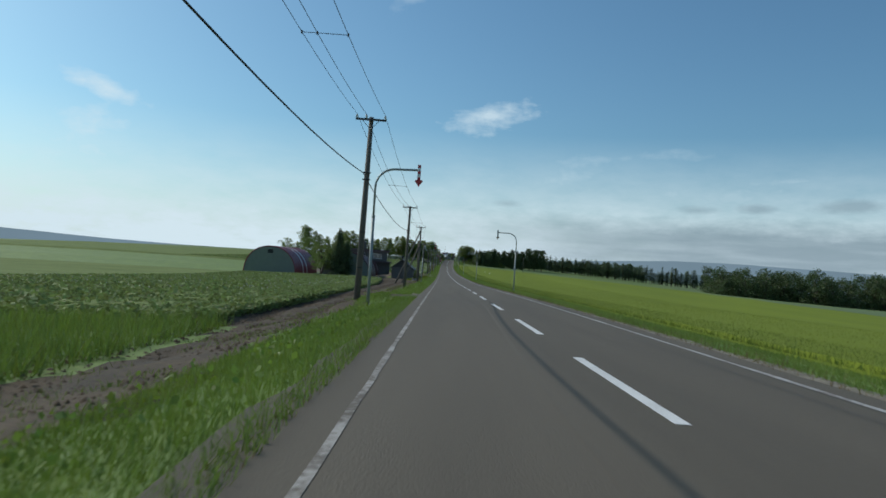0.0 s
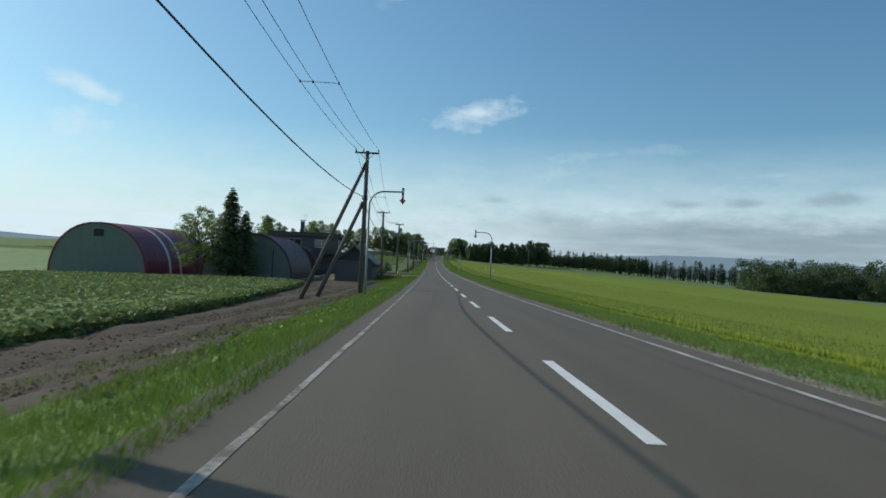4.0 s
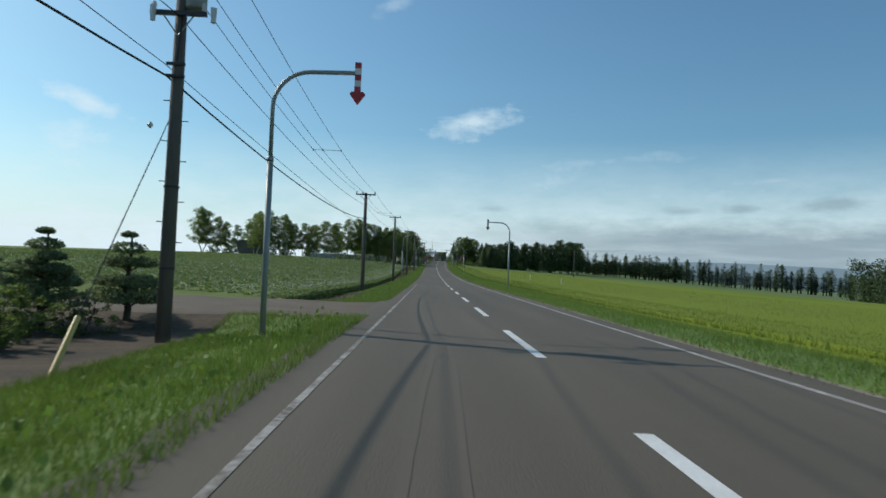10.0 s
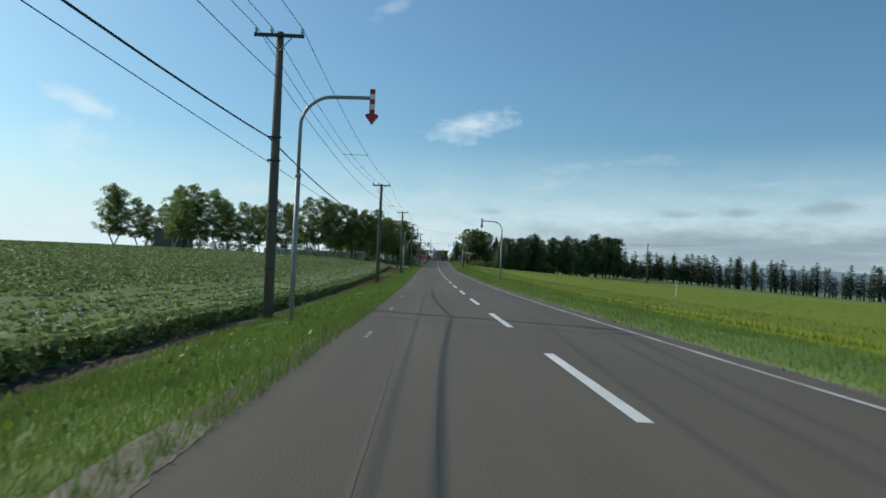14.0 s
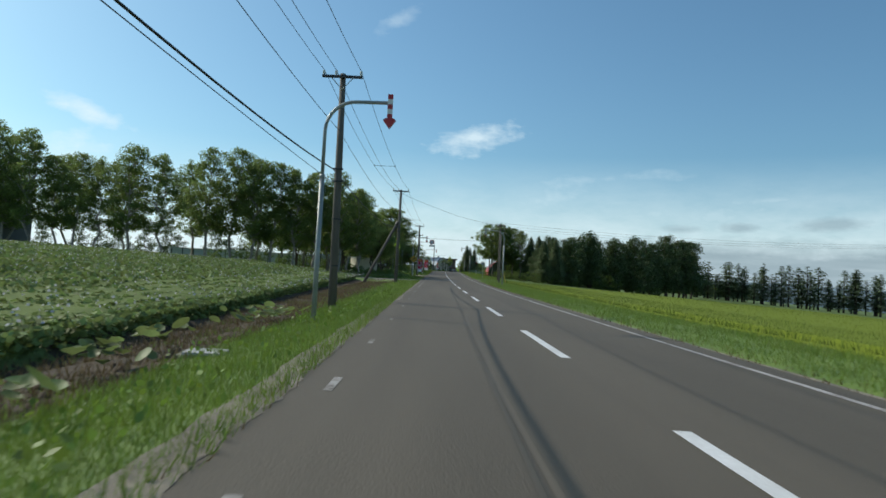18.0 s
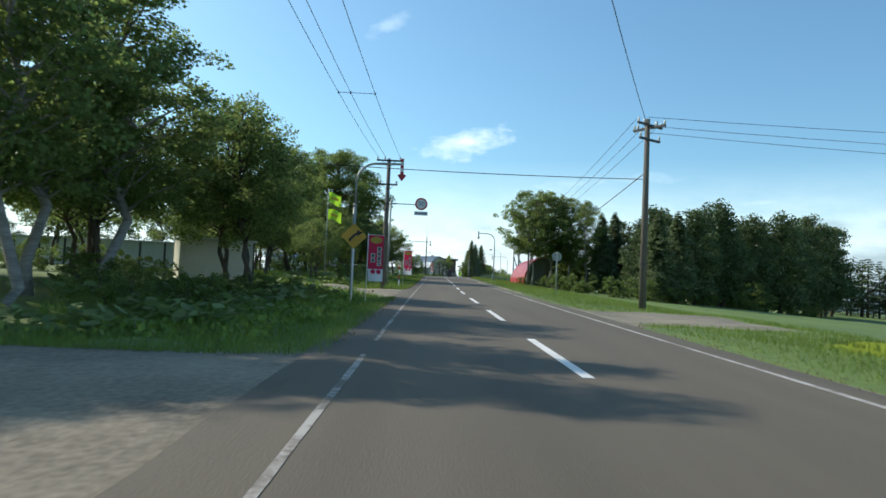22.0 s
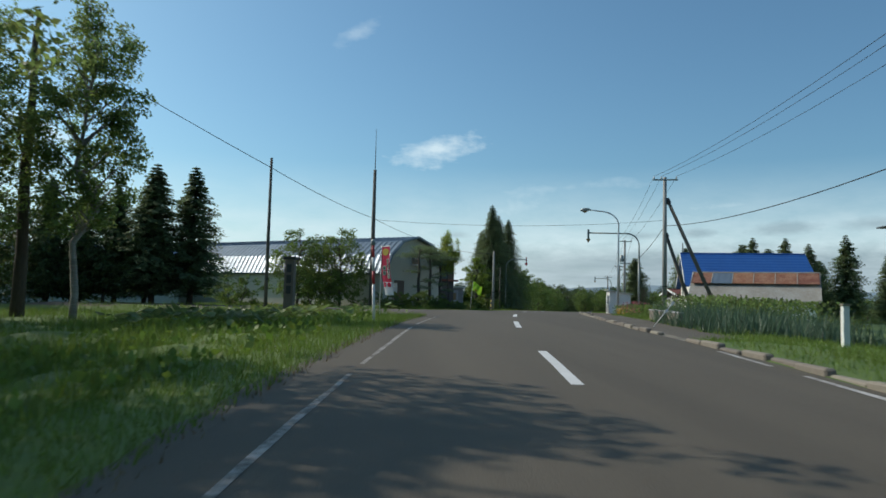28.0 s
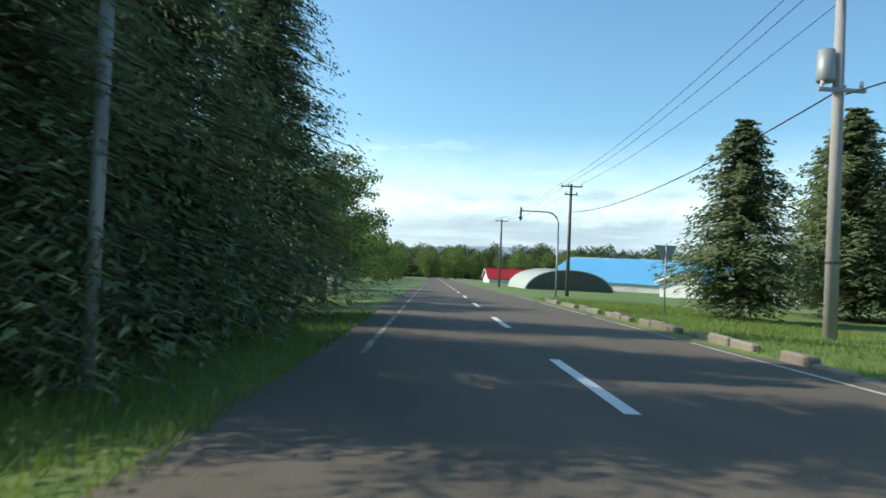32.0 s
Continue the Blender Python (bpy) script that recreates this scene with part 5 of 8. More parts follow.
def lime_flag(p, yaw, h, label, size=0.75):
    ob = thing("safety_flag", facing(p, yaw), label, "flag", "lime flags")
    part("pole", Shape().tube([(0, 0, -0.2), (0.25, 0, h)], 0.016, 6), "white", ob)
    V, F = [], []
    for i in range(9):
        for j in range(9):
            u, v = j / 8, i / 8
            V.append((0.25 * (1 - v * 0.2) + size * u, 0.10 * math.sin(u * 7 + v * 2), h - size * v - 0.55 * size * u + 0.07 * math.sin(u * 6)))
    for i in range(8):
        for j in range(8):
            a = i * 9 + j
            F.append((a, a + 1, a + 10, a + 9))
    cloth = part("cloth", Shape().add(V, F), "cloth_lime", ob, "lime green cloth", smooth=True)
    part("print", Shape().add([(0.4, -0.14, h - 0.6), (0.62, -0.14, h - 0.72), (0.62, -0.14, h - 0.86), (0.4, -0.14, h - 0.74)], [(0, 1, 2, 3)]), "yellow", cloth, "orange bar")
    return ob


LIME = "lime green safety flag on a slanting thin pole"
lime_flag((7.3, 567.4, 3.3), -15, 2.6, LIME)
lime_flag((-11.6, 433.0, 0.9), 0, 2.3, LIME)
flag_pole = thing("flag_pole", facing((-8.3, 446.0, ground_at(-8.3, 446.0))), "tall thin pole flying two lime green flags", "flag pole")
part("pole", Shape().tube([(0, 0, -0.3), (0, 0, 3.2), (0, 0, 6.4)], [0.045, 0.04, 0.03], 8), "steel", flag_pole, smooth=True)
for top, reach in ((6.3, 0.85), (5.15, 0.95)):
    V, F = [], []
    for i in range(9):
        for j in range(9):
            u, v = j / 8, i / 8
            V.append((0.04 + reach * u, 0.10 * math.sin(u * 7 + v * 2 + top), top - 0.75 * v - 0.28 * u + 0.06 * math.sin(u * 6 + top)))
    for i in range(8):
        for j in range(8):
            a = i * 9 + j
            F.append((a, a + 1, a + 10, a + 9))
    cloth = part("cloth", Shape().add(V, F), "cloth_lime", flag_pole, "lime green flag cloth", smooth=True)
    part("print", Shape().add([(0.25, -0.13, top - 0.35), (0.75, -0.13, top - 0.5), (0.75, -0.13, top - 0.66), (0.25, -0.13, top - 0.51)], [(0, 1, 2, 3)]), "yellow", cloth, "orange bar")


def delineator(s, lat, h=0.75):
    m = along(s, lat)
    ob = thing("delineator", m, "white marker post with a round reflector in the crop's edge", "delineator", "marker posts")
    part("post", Shape().tube([(0, 0, -0.3), (0, 0, h)], 0.028, 8), "white", ob, smooth=True)
    part("reflector", Shape().disc(0.075, -0.05, -0.02, 0, h + 0.1, 16, sz=1.9), "white", ob)


for s, lat in ((270.0, 16.5), (300.0, 16.5)):
    delineator(s, lat, 0.95)


def guy_cover(p, lean, label="slanting yellow guy wire cover on the verge", stripes=False, reach=1.25):
    ob = thing("guy_cover", facing(p), label, "guy wire cover", "guy covers")
    d = Vector(lean)
    n = 6 if stripes else 1
    for k in range(n):
        part("sleeve", Shape().tube([d * (k / n), d * ((k + 1) / n)], 0.05, 8), ("guard_yellow" if k % 2 == 0 else "black") if stripes else "guard_yellow", ob)
    part("wire", Shape().tube([d, d * reach], 0.012, 5), "cable", ob)


guy_cover((-6.89, 184.6, -3.12), (-0.14, 1.4, 1.27), reach=4.3)
guy_cover((7.4, 408.0, 0.0), (-0.4, -0.6, 1.3))
guy_cover((10.05, 574.2, 3.3), (0.15, 0.7, 1.3), "slanting yellow and black striped guy wire cover", True)


def stop_sign():
    ob = thing("road_sign", facing((29.5, 599.7, 2.95), -15), "triangular road sign on a grey post, seen from behind", "road sign")
    part("post", Shape().tube([(0, 0, -0.3), (0, 0, 2.6)], 0.035, 8), "steel", ob, smooth=True)
    part("plate", Shape().prism([(-0.42, 2.55), (0.42, 2.55), (0, 1.85)], 0.04, 0.055), "steel", ob)


stop_sign()
sg = thing("road_sign", facing((6.95, 440.1, 1.2), 0), "round road sign on a grey post seen from behind", "road sign")
part("post", Shape().tube([(0, 0, -0.3), (0, 0, 2.7)], 0.035, 8), "steel", sg, smooth=True)
part("plate", Shape().disc(0.3, 0.04, 0.055, 0, 2.4), "steel", sg)


def billboard():
    """The board's face looks to the road; x runs along the road, y away from it."""
    ob = thing("billboard", facing((-11.65, 477.3, 2.0), 90), "wooden-framed board with white lettered panel and a faded picture", "billboard")
    w = 7.6
    # facing +x: local -y is world +x
    for x in (-w / 2 + 0.3, -1.2, 1.2, w / 2 - 0.3):
        part("post", Shape().box(x - 0.06, x + 0.06, 0.03, 0.15, -0.5, 4.2 if abs(x) < 2 else 2.4), "timber", ob)
    panel = part("panel", Shape().box(-w / 2, w / 2, -0.05, 0.02, 1.3, 2.4), "white_wall", ob, "white lettered panel")
    part("character_bar", Shape().box(-3.5, -2.9, -0.058, -0.05, 1.5, 2.2), "red", panel, "red character bar")
    for k in range(4):
        part("character_bar", Shape().box(-2.55 + 0.75 * k, -1.98 + 0.75 * k, -0.058, -0.05, 1.55, 2.15), "black", panel)
    text("100", panel, (1.15, -0.057, 1.85), 0.85, "black")
    for k in range(3):
        part("character_bar", Shape().box(2.05 + 0.58 * k, 2.5 + 0.58 * k, -0.058, -0.05, 1.6, 2.1), "black", panel)
    pic = part("picture", Shape().box(-2.3, 1.8, 0.02, 0.06, 2.45, 4.4), "pale_sheet", ob, "faded picture board")
    part("sky_patch", Shape().box(-2.2, 1.7, 0.012, 0.02, 3.3, 4.3), "faded_blue", pic, "faded blue picture area")
    part("cloud_patch", Shape().box(-1.6, -0.2, 0.006, 0.012, 3.7, 4.0), "white_wall", pic, "pale picture area")
    part("land_patch", Shape().box(-2.2, 1.7, 0.012, 0.02, 2.55, 3.28), "grey_wall", pic, "dark picture area")
    part("rail", Shape().tube([(-5.4, 0.1, 0.9), (-w / 2, 0.1, 1.5)], 0.04, 6), "timber", ob)
    part("rail", Shape().tube([(-5.2, 0.1, 2.2), (-2.3, 0.1, 4.2)], 0.04, 6), "timber", ob)


billboard()


# ---- buildings ----
def arch_outline(w, h, n=22, p=2.0):
    out = []
    for k in range(n + 1):
        a = math.pi * k / n
        c, s = math.cos(a), math.sin(a)
        out.append((w / 2 * math.copysign(abs(c) ** (2 / p), c), h * abs(s) ** (2 / p)))
    return out


def arch_hut(m, w, length, h, end_key, roof_key, label, door=None, stripes=(), vent=False, group="", p=2.2, ribs=0.9):
    """Round-roofed store; x across its front, y into its depth, the origin at the front's middle."""
    ob = thing("arched_store", m, label, "farm store", group)
    o = arch_outline(w, h, p=p)
    part("front_wall", Shape().prism([(x * 0.985, z * 0.985) for x, z in o], 0.06, 0.2), end_key, ob, "sheet-metal end wall")
    part("back_wall", Shape().prism([(x * 0.985, z * 0.985) for x, z in o], length - 0.2, length - 0.06), end_key, ob)
    n = len(o)
    sh = Shape()
    V = [(x, y, z) for y in (0.0, length) for x, z in o] + [(x * 0.97, y, z * 0.97) for y in (0.0, length) for x, z in o]
    F = []
    for k in range(n - 1):
        F += [(k, k + 1, n + k + 1, n + k), (2 * n + k, 3 * n + k, 3 * n + k + 1, 2 * n + k + 1), (k, 2 * n + k, 2 * n + k + 1, k + 1), (n + k, n + k + 1, 3 * n + k + 1, 3 * n + k)]
    sh.add(V, F)
    roof = part("roof", sh, roof_key, ob, "ribbed curved roof", smooth=False)
    count = int(length / ribs)
    for k in range(count + 1):
        y = length * k / count
        pts = [(x * 1.004, y, z * 1.004) for x, z in o]
        part("seam", Shape().tube(pts, 0.011, 4, caps=False), "white_wall" if k in stripes else roof_key, roof, "pale band" if k in stripes else "")
    for k in stripes:
        y = length * k / count
        V = [(x * 1.006, y + d, z * 1.006) for d in (0, 0.55) for x, z in o]
        part("pale_strip", Shape().add(V, [(i, i + 1, n + i + 1, n + i) for i in range(n - 1)]), "white_wall", roof, "pale roof strip")
    if door:
        part("door", Shape().box(-door[0] / 2, door[0] / 2, 0.0, 0.06, 0, door[1]), end_key, ob, "sliding sheet door")
        for x in (-door[0] / 2, 0, door[0] / 2):
            part("door_stile", Shape().box(x - 0.05, x + 0.05, -0.03, 0.0, 0, door[1]), "dark_steel", ob)
    if vent:
        # No hole is cut: black colour gives the shade inside the vent.
        part("vent_opening", Shape().box(-0.6, 0.6, 0.03, 0.06, h - 1.6, h - 0.75), "black", ob, "vent opening drawn as a black panel")
        part("vent_hood", Shape().box(-0.7, 0.7, -0.1, 0.06, h - 0.75, h - 0.68), "steel", ob)
    return ob


def front_pose(pl, pr, z):
    """Pose with x from the left to the right front corner; origin in their middle."""
    pl, pr = Vector((*pl, 0)), Vector((*pr, 0))
    c = (pl + pr) / 2
    return facing((c.x, c.y, z), math.degrees(math.atan2(pr.y - pl.y, pr.x - pl.x))), (pr - pl).length


m, w = front_pose((-44.8, 149.6), (-33.25, 148.6), -3.45)
arch_hut(m, w, 17, 6.1, "hut_end", "hut_red", "large arched store with grey-green front and red roof", vent=True, stripes=(6, 9))
m, w = front_pose((-28.3, 151.9), (-17.7, 152.0), -3.0)
arch_hut(m, w, 14.3, 5.4, "hut_end", "hut_maroon", "arched store with grey-green front and maroon roof", door=(6.0, 3.6))
m, w = front_pose((-27.5, 172), (-17.9, 172), -2.9)
arch_hut(m, w, 4, 4.6, "hut_maroon", "hut_maroon", "low dark maroon arched shed behind the stores")
m, w = front_pose((12.1, 489.2), (20.4, 489.0), 2.0)
arch_hut(m, w, 17.5, 4.5, "olive_end", "bright_red", "arched store with glossy red roof and olive end", ribs=1.6, p=2.4)
# Dark olive on this end stands for its shaded side, not its paint.
m, w = front_pose((50.3, 656.9), (61.0, 653.5), 0.95)
arch_hut(m, w, 20, 3.3, "olive_end", "pale_sheet", "pale arched store on a lawn, end wall coloured dark for shade")


def window(parent, x0, x1, z0, z1, y, glass="glass", bars=1, out=-1):
    """A window in a wall whose face is at y, looking towards out * y."""
    fr = Shape()
    t = 0.06
    ya, yb = (y - 0.05, y + 0.02) if out < 0 else (y - 0.02, y + 0.05)
    fr.box(x0 - t, x1 + t, ya, yb, z0 - t, z0).box(x0 - t, x1 + t, ya, yb, z1, z1 + t).box(x0 - t, x0, ya, yb, z0, z1).box(x1, x1 + t, ya, yb, z0, z1)
    for k in range(bars):
        x = x0 + (x1 - x0) * (k + 1) / (bars + 1)
        fr.box(x - 0.03, x + 0.03, ya, yb, z0, z1)
    w_ob = part("window", fr, "alu", parent, "aluminium window frame")
    n = bars + 1
    for k in range(n):
        a, b = x0 + (x1 - x0) * k / n, x0 + (x1 - x0) * (k + 1) / n
        part("pane", Shape().box(a, b, y - 0.012, y - 0.004, z0, z1) if out < 0 else Shape().box(a, b, y + 0.004, y + 0.012, z0, z1), glass, w_ob)
    part("sill", Shape().box(x0 - 0.1, x1 + 0.1, ya - 0.05, yb, z0 - 0.1, z0 - t), "alu", w_ob)
    return w_ob


def side_window(parent, y0, y1, z0, z1, x, glass="glass", bars=1, out=1):
    fr = Shape()
    t = 0.06
    xa, xb = (x - 0.02, x + 0.05) if out > 0 else (x - 0.05, x + 0.02)
    fr.box(xa, xb, y0 - t, y1 + t, z0 - t, z0).box(xa, xb, y0 - t, y1 + t, z1, z1 + t).box(xa, xb, y0 - t, y0, z0, z1).box(xa, xb, y1, y1 + t, z0, z1)
    for k in range(bars):
        y = y0 + (y1 - y0) * (k + 1) / (bars + 1)
        fr.box(xa, xb, y - 0.03, y + 0.03, z0, z1)
    w_ob = part("window", fr, "alu", parent, "aluminium window frame")
    for k in range(bars + 1):
        a, b = y0 + (y1 - y0) * k / (bars + 1), y0 + (y1 - y0) * (k + 1) / (bars + 1)
        part("pane", Shape().box(*((x + 0.004, x + 0.012) if out > 0 else (x - 0.012, x - 0.004)), a, b, z0, z1), glass, w_ob)
    return w_ob


def dark_house():
    m, w = front_pose((-26.6, 179.9), (-16.5, 180.6), -2.75)
    ob = thing("house", m, "two-storey dark grey house with flat roofs and brown fascias", "house")
    h = w / 2
    d = 6.6
    part("wall", Shape().box(-h, h, 0, d, -0.3, 5.85), "grey_wall", ob, "mortar wall")
    part("roof", Shape().box(-h - 0.6, h + 0.6, -0.7, d + 0.6, 5.85, 6.3), "fascia", ob, "flat roof with brown fascia")
    part("roof_rim", Shape().box(-h - 0.66, h + 0.66, -0.76, d + 0.66, 6.3, 6.37), "dark_steel", ob)
    part("canopy", Shape().box(-h - 0.5, h + 1.3, -1.6, d + 0.9, 3.1, 3.45), "fascia", ob, "lower flat roof with brown fascia")
    part("canopy_rim", Shape().box(-h - 0.55, h + 1.36, -1.66, d + 0.96, 3.45, 3.51), "dark_steel", ob)
    part("lower_wall", Shape().box(h, h + 0.75, 0.4, d + 0.6, -0.3, 3.1), "grey_wall", ob, "mortar wall")
    window(ob, -2.6, -0.6, 4.2, 5.3, 0, "glass", 1)
    window(ob, 1.6, 3.6, 4.2, 5.3, 0, "glass", 1)
    window(ob, -3.5, -1.5, 0.9, 2.3, 0, "glass", 1)
    side_window(ob, 2.4, 4.0, 4.3, 5.4, h, "pale_glass", 1)
    side_window(ob, 5.6, 6.1, 3.8, 5.2, h, "glass", 0)
    side_window(ob, 3.0, 3.8, 1.2, 2.6, h + 0.75, "pale_glass", 0)
    part("porch_post", Shape().box(h + 0.3, h + 0.42, d - 0.9, d - 0.78, 3.5, 5.85), "fascia", ob)
    ch = part("chimney", Shape().box(-1.3, -0.7, 4.2, 4.8, 6.3, 8.3), "grey_wall", ob, "grey chimney with an open cap")
    part("cap", Shape().box(-1.4, -0.6, 4.1, 4.9, 8.42, 8.52), "white_wall", ch)
    for x in (-1.3, -0.82):
        for y in (4.2, 4.68):
            part("cap_leg", Shape().box(x, x + 0.12, y, y + 0.12, 8.3, 8.42), "white_wall", ch)
    an = thing("roof_aerial", m @ Matrix.Translation((-0.55, 4.5, 6.4)), "thin television aerial on a flat roof", "aerial")
    part("mast", Shape().tube([(0, 0, -0.1), (0, 0, 3.1)], 0.018, 5), "steel", an)
    for z, l in ((3.0, 0.4), (2.7, 0.5), (2.1, 0.35)):
        part("element", Shape().tube([(-l, 0, z), (l, 0, z)], 0.01, 4), "steel", an)
        part("boom", Shape().tube([(0, -l, z), (0, l, z)], 0.01, 4), "steel", an)


dark_house()


def slate_shed():
    x0, x1, y0, y1 = -13.4, -8.75, 157.0, 167.0
    z0, ze, zr = -3.15, -0.3, 1.55
    w, d = x1 - x0, y1 - y0
    ob = thing("shed", facing(((x0 + x1) / 2, y0, z0), 0), "dark rendered shed with a pale slate gable roof", "shed")
    h = w / 2
    part("wall", Shape().prism([(-h, -0.3), (h, -0.3), (h, ze - z0), (0, zr - z0 - 0.12), (-h, ze - z0)], 0, d), "grey_wall", ob, "dark rendered wall")
    e = ze - z0
    r = zr - z0
    part("upper_gable", Shape().prism([(-h, e), (h, e), (0, r - 0.12)], -0.03, -0.004), "dark_wall", ob, "dark upper gable")
    k = (r - e) / h
    over = 0.5
    for sgn in (-1, 1):
        part("roof_deck", Shape().prism([(0, r), (sgn * (h + over), e - k * over), (sgn * (h + over), e - k * over - 0.09), (0, r - 0.1)], -0.35, d + 0.35), "dark_wall", ob)
        part("verge_board", Shape().prism([(0, r + 0.02), (sgn * (h + over), e - k * over + 0.02), (sgn * (h + over), e - k * over - 0.16), (0, r - 0.17)], -0.4, -0.352), "grey_wall", ob)
    part("ridge_cap", Shape().tube([(0, -0.35, r + 0.05), (0, d + 0.35, r + 0.05)], 0.07, 6), "dark_steel", ob)
    flue = part("flue", Shape().tube([(-0.35, 5.8, r - 0.4), (-0.35, 5.8, r + 0.4)], 0.13, 10), "dark_steel", ob, "dark metal flue")
    part("cowl", Shape().tube([(-0.35, 5.8, r + 0.35), (-0.35, 5.8, r + 0.45), (-0.35, 5.8, r + 0.72), (-0.35, 5.8, r + 0.78)], [0.16, 0.27, 0.27, 0.12], 12), "dark_steel", flue)
    sl = math.hypot(h + over, k * (h + over))
    rows, cols = 10, 26
    lx, ly = sl / rows, (d + 0.7) / cols
    me = Shape().box(-0.02, lx * 1.12, 0.006, ly - 0.006, 0.0, 0.016).mesh("shingle", mat("slate"))
    for sgn, nr in ((1, rows),):
        for i in range(nr):
            for j in range(cols):
                a = math.atan2(k, 1.0)
                t = i * lx
                tilt = Matrix.Translation((sgn * t * math.cos(a), -0.35 + j * ly + (0.5 * ly if i % 2 else 0) - 0.2, r - t * math.sin(a) + 0.012)) @ Matrix.Rotation(a - 0.04 + random.uniform(-0.015, 0.015), 4, "Y")
                part("shingle", me, "slate", ob, at=tilt)
    return ob


slate_shed()


def gable_house(name, m, w, d, eave, ridge, wall_key, roof_key, label, over=0.45, category="house", gable_key=None):
    """Ridge along y; the front gable at y = 0, the origin at its middle."""
    ob = thing(name, m, label, category)
    h = w / 2
    k = (ridge - eave) / h
    part("wall", Shape().prism([(-h, -0.4), (h, -0.4), (h, eave), (0, ridge - 0.1), (-h, eave)], 0, d), wall_key, ob)
    for sgn in (-1, 1):
        roof = part("roof", Shape().prism([(0, ridge + 0.06), (sgn * (h + over), eave - k * over + 0.06), (sgn * (h + over), eave - k * over - 0.06), (0, ridge - 0.06)], -over, d + over), roof_key, ob)
        n = max(4, int(d / 0.45))
        for i in range(n + 1):
            y = -over + (d + 2 * over) * i / n
            part("seam", Shape().box(-0.015, 0.015, -0.015, 0.015, 0, 1, Matrix.Translation((0, y, ridge + 0.06)) @ Matrix(((0, 0, sgn * (h + over), 0), (0, 1, 0, 0), (1, 0, -k * (h + over), 0), (0, 0, 0, 1)))), roof_key, roof)
        part("barge_board", Shape().prism([(0, ridge + 0.08), (sgn * (h + over), eave - k * over + 0.08), (sgn * (h + over), eave - k * over - 0.12), (0, ridge - 0.14)], -over - 0.03, -over), "white_wall", ob)
    part("ridge_cap", Shape().tube([(0, -over, ridge + 0.08), (0, d + over, ridge + 0.08)], 0.08, 6), roof_key, ob)
    return ob


# white house with the blue roof: its gable looks to the road
white_house = gable_house("house", facing((27.35, 570.4, 3.15), -108.4), 9.4, 9.5, 3.1, 5.85, "cream", "blue_roof", "white gabled house with a blue sheet roof")
window(white_house, -2.3, -0.9, 3.2, 4.2, 0, "pale_glass", 1)
window(white_house, 0.7, 2.2, 3.2, 4.2, 0, "pale_glass", 1)
window(white_house, -3.2, -1.6, 0.8, 1.9, 0, "pale_glass", 1)
window(white_house, 0.9, 2.3, 0.8, 1.9, 0, "pale_glass", 1)
part("door", Shape().box(2.8, 3.7, -0.05, 0.0, 0, 2.0), "alu", white_house, "glazed front door")
part("downpipe", Shape().tube([(-1.2, -0.08, 0), (-1.2, -0.08, 4.9)], 0.05, 6), "white_wall", white_house)
part("flue", Shape().tube([(-0.45, -0.2, 0.4), (-0.45, -0.2, 6.9)], 0.055, 8), "steel", white_house, "thin steel flue")
tank = thing("oil_tank", white_house.matrix_world @ Matrix.Translation((-4.3, -0.9, 0)), "cream oil tank on red and white legs beside a house", "oil tank")
part("tank", Shape().box(-0.55, 0.55, -0.3, 0.3, 0.85, 1.6), "cream", tank)
for x in (-0.45, 0.45):
    for y in (-0.22, 0.22):
        part("leg", Shape().tube([(x * 1.15, y * 1.3, 0), (x, y, 0.86)], 0.035, 6), "red" if x < 0 else "white_wall", tank)

rust_shed = gable_house("shed", facing((25.3, 563.3, 3.5), -121), 5.2, 8.4, 1.55, 3.45, "white_wall", "rust_roof", "old shed with a rusty patched sheet roof", category="shed", over=0.35)
k_rust = (3.45 - 1.95) / 2.6
for sgn in (-1, 1):
    for i in range(6):
        y0 = -0.3 + 9.0 * i / 6
        key = "silver_roof" if (sgn, i) == (1, 1) else "rust_panel"
        part("roof_sheet", Shape().prism([(0, 3.55), (sgn * 1.55, 3.55 - k_rust * 1.55), (sgn * 1.55, 3.515 - k_rust * 1.55), (0, 3.515)], y0 + 0.03, y0 + 1.47), key, rust_shed, "new silver roof sheet" if key == "silver_roof" else "rusty roof sheet")
        part("roof_batten", Shape().box(-0.03, 0.03, -0.03, 0.03, 0, 1, Matrix.Translation((0, y0, 3.56)) @ Matrix(((0, 0, sgn * 1.6, 0), (0, 1, 0, 0), (1, 0, -k_rust * 1.6, 0), (0, 0, 0, 1)))), "rust_roof", rust_shed)


def low_store(m, w, d, h0, h1, key, roof_key, label, name="shed", category="shed", over=0.3):
    """Shed with a single-pitch roof, front at y = 0."""
    ob = thing(name, m, label, category)
    part("wall", Shape().add([(-w / 2, 0, -0.3), (w / 2, 0, -0.3), (w / 2, d, -0.3), (-w / 2, d, -0.3), (-w / 2, 0, h0), (w / 2, 0, h0), (w / 2, d, h1), (-w / 2, d, h1)],
                             [(0, 3, 2, 1), (4, 5, 6, 7), (0, 1, 5, 4), (1, 2, 6, 5), (2, 3, 7, 6), (3, 0, 4, 7)]), key, ob)
    k = (h1 - h0) / d
    part("roof", Shape().prism([(-over, h0 - k * over + 0.02), (d + over, h1 + k * over + 0.02), (d + over, h1 + k * over + 0.12), (-over, h0 - k * over + 0.12)], -w / 2 - over, w / 2 + over), roof_key, ob,
         at=Matrix(((0, 1, 0, 0), (1, 0, 0, 0), (0, 0, 1, 0), (0, 0, 0, 1))))
    return ob


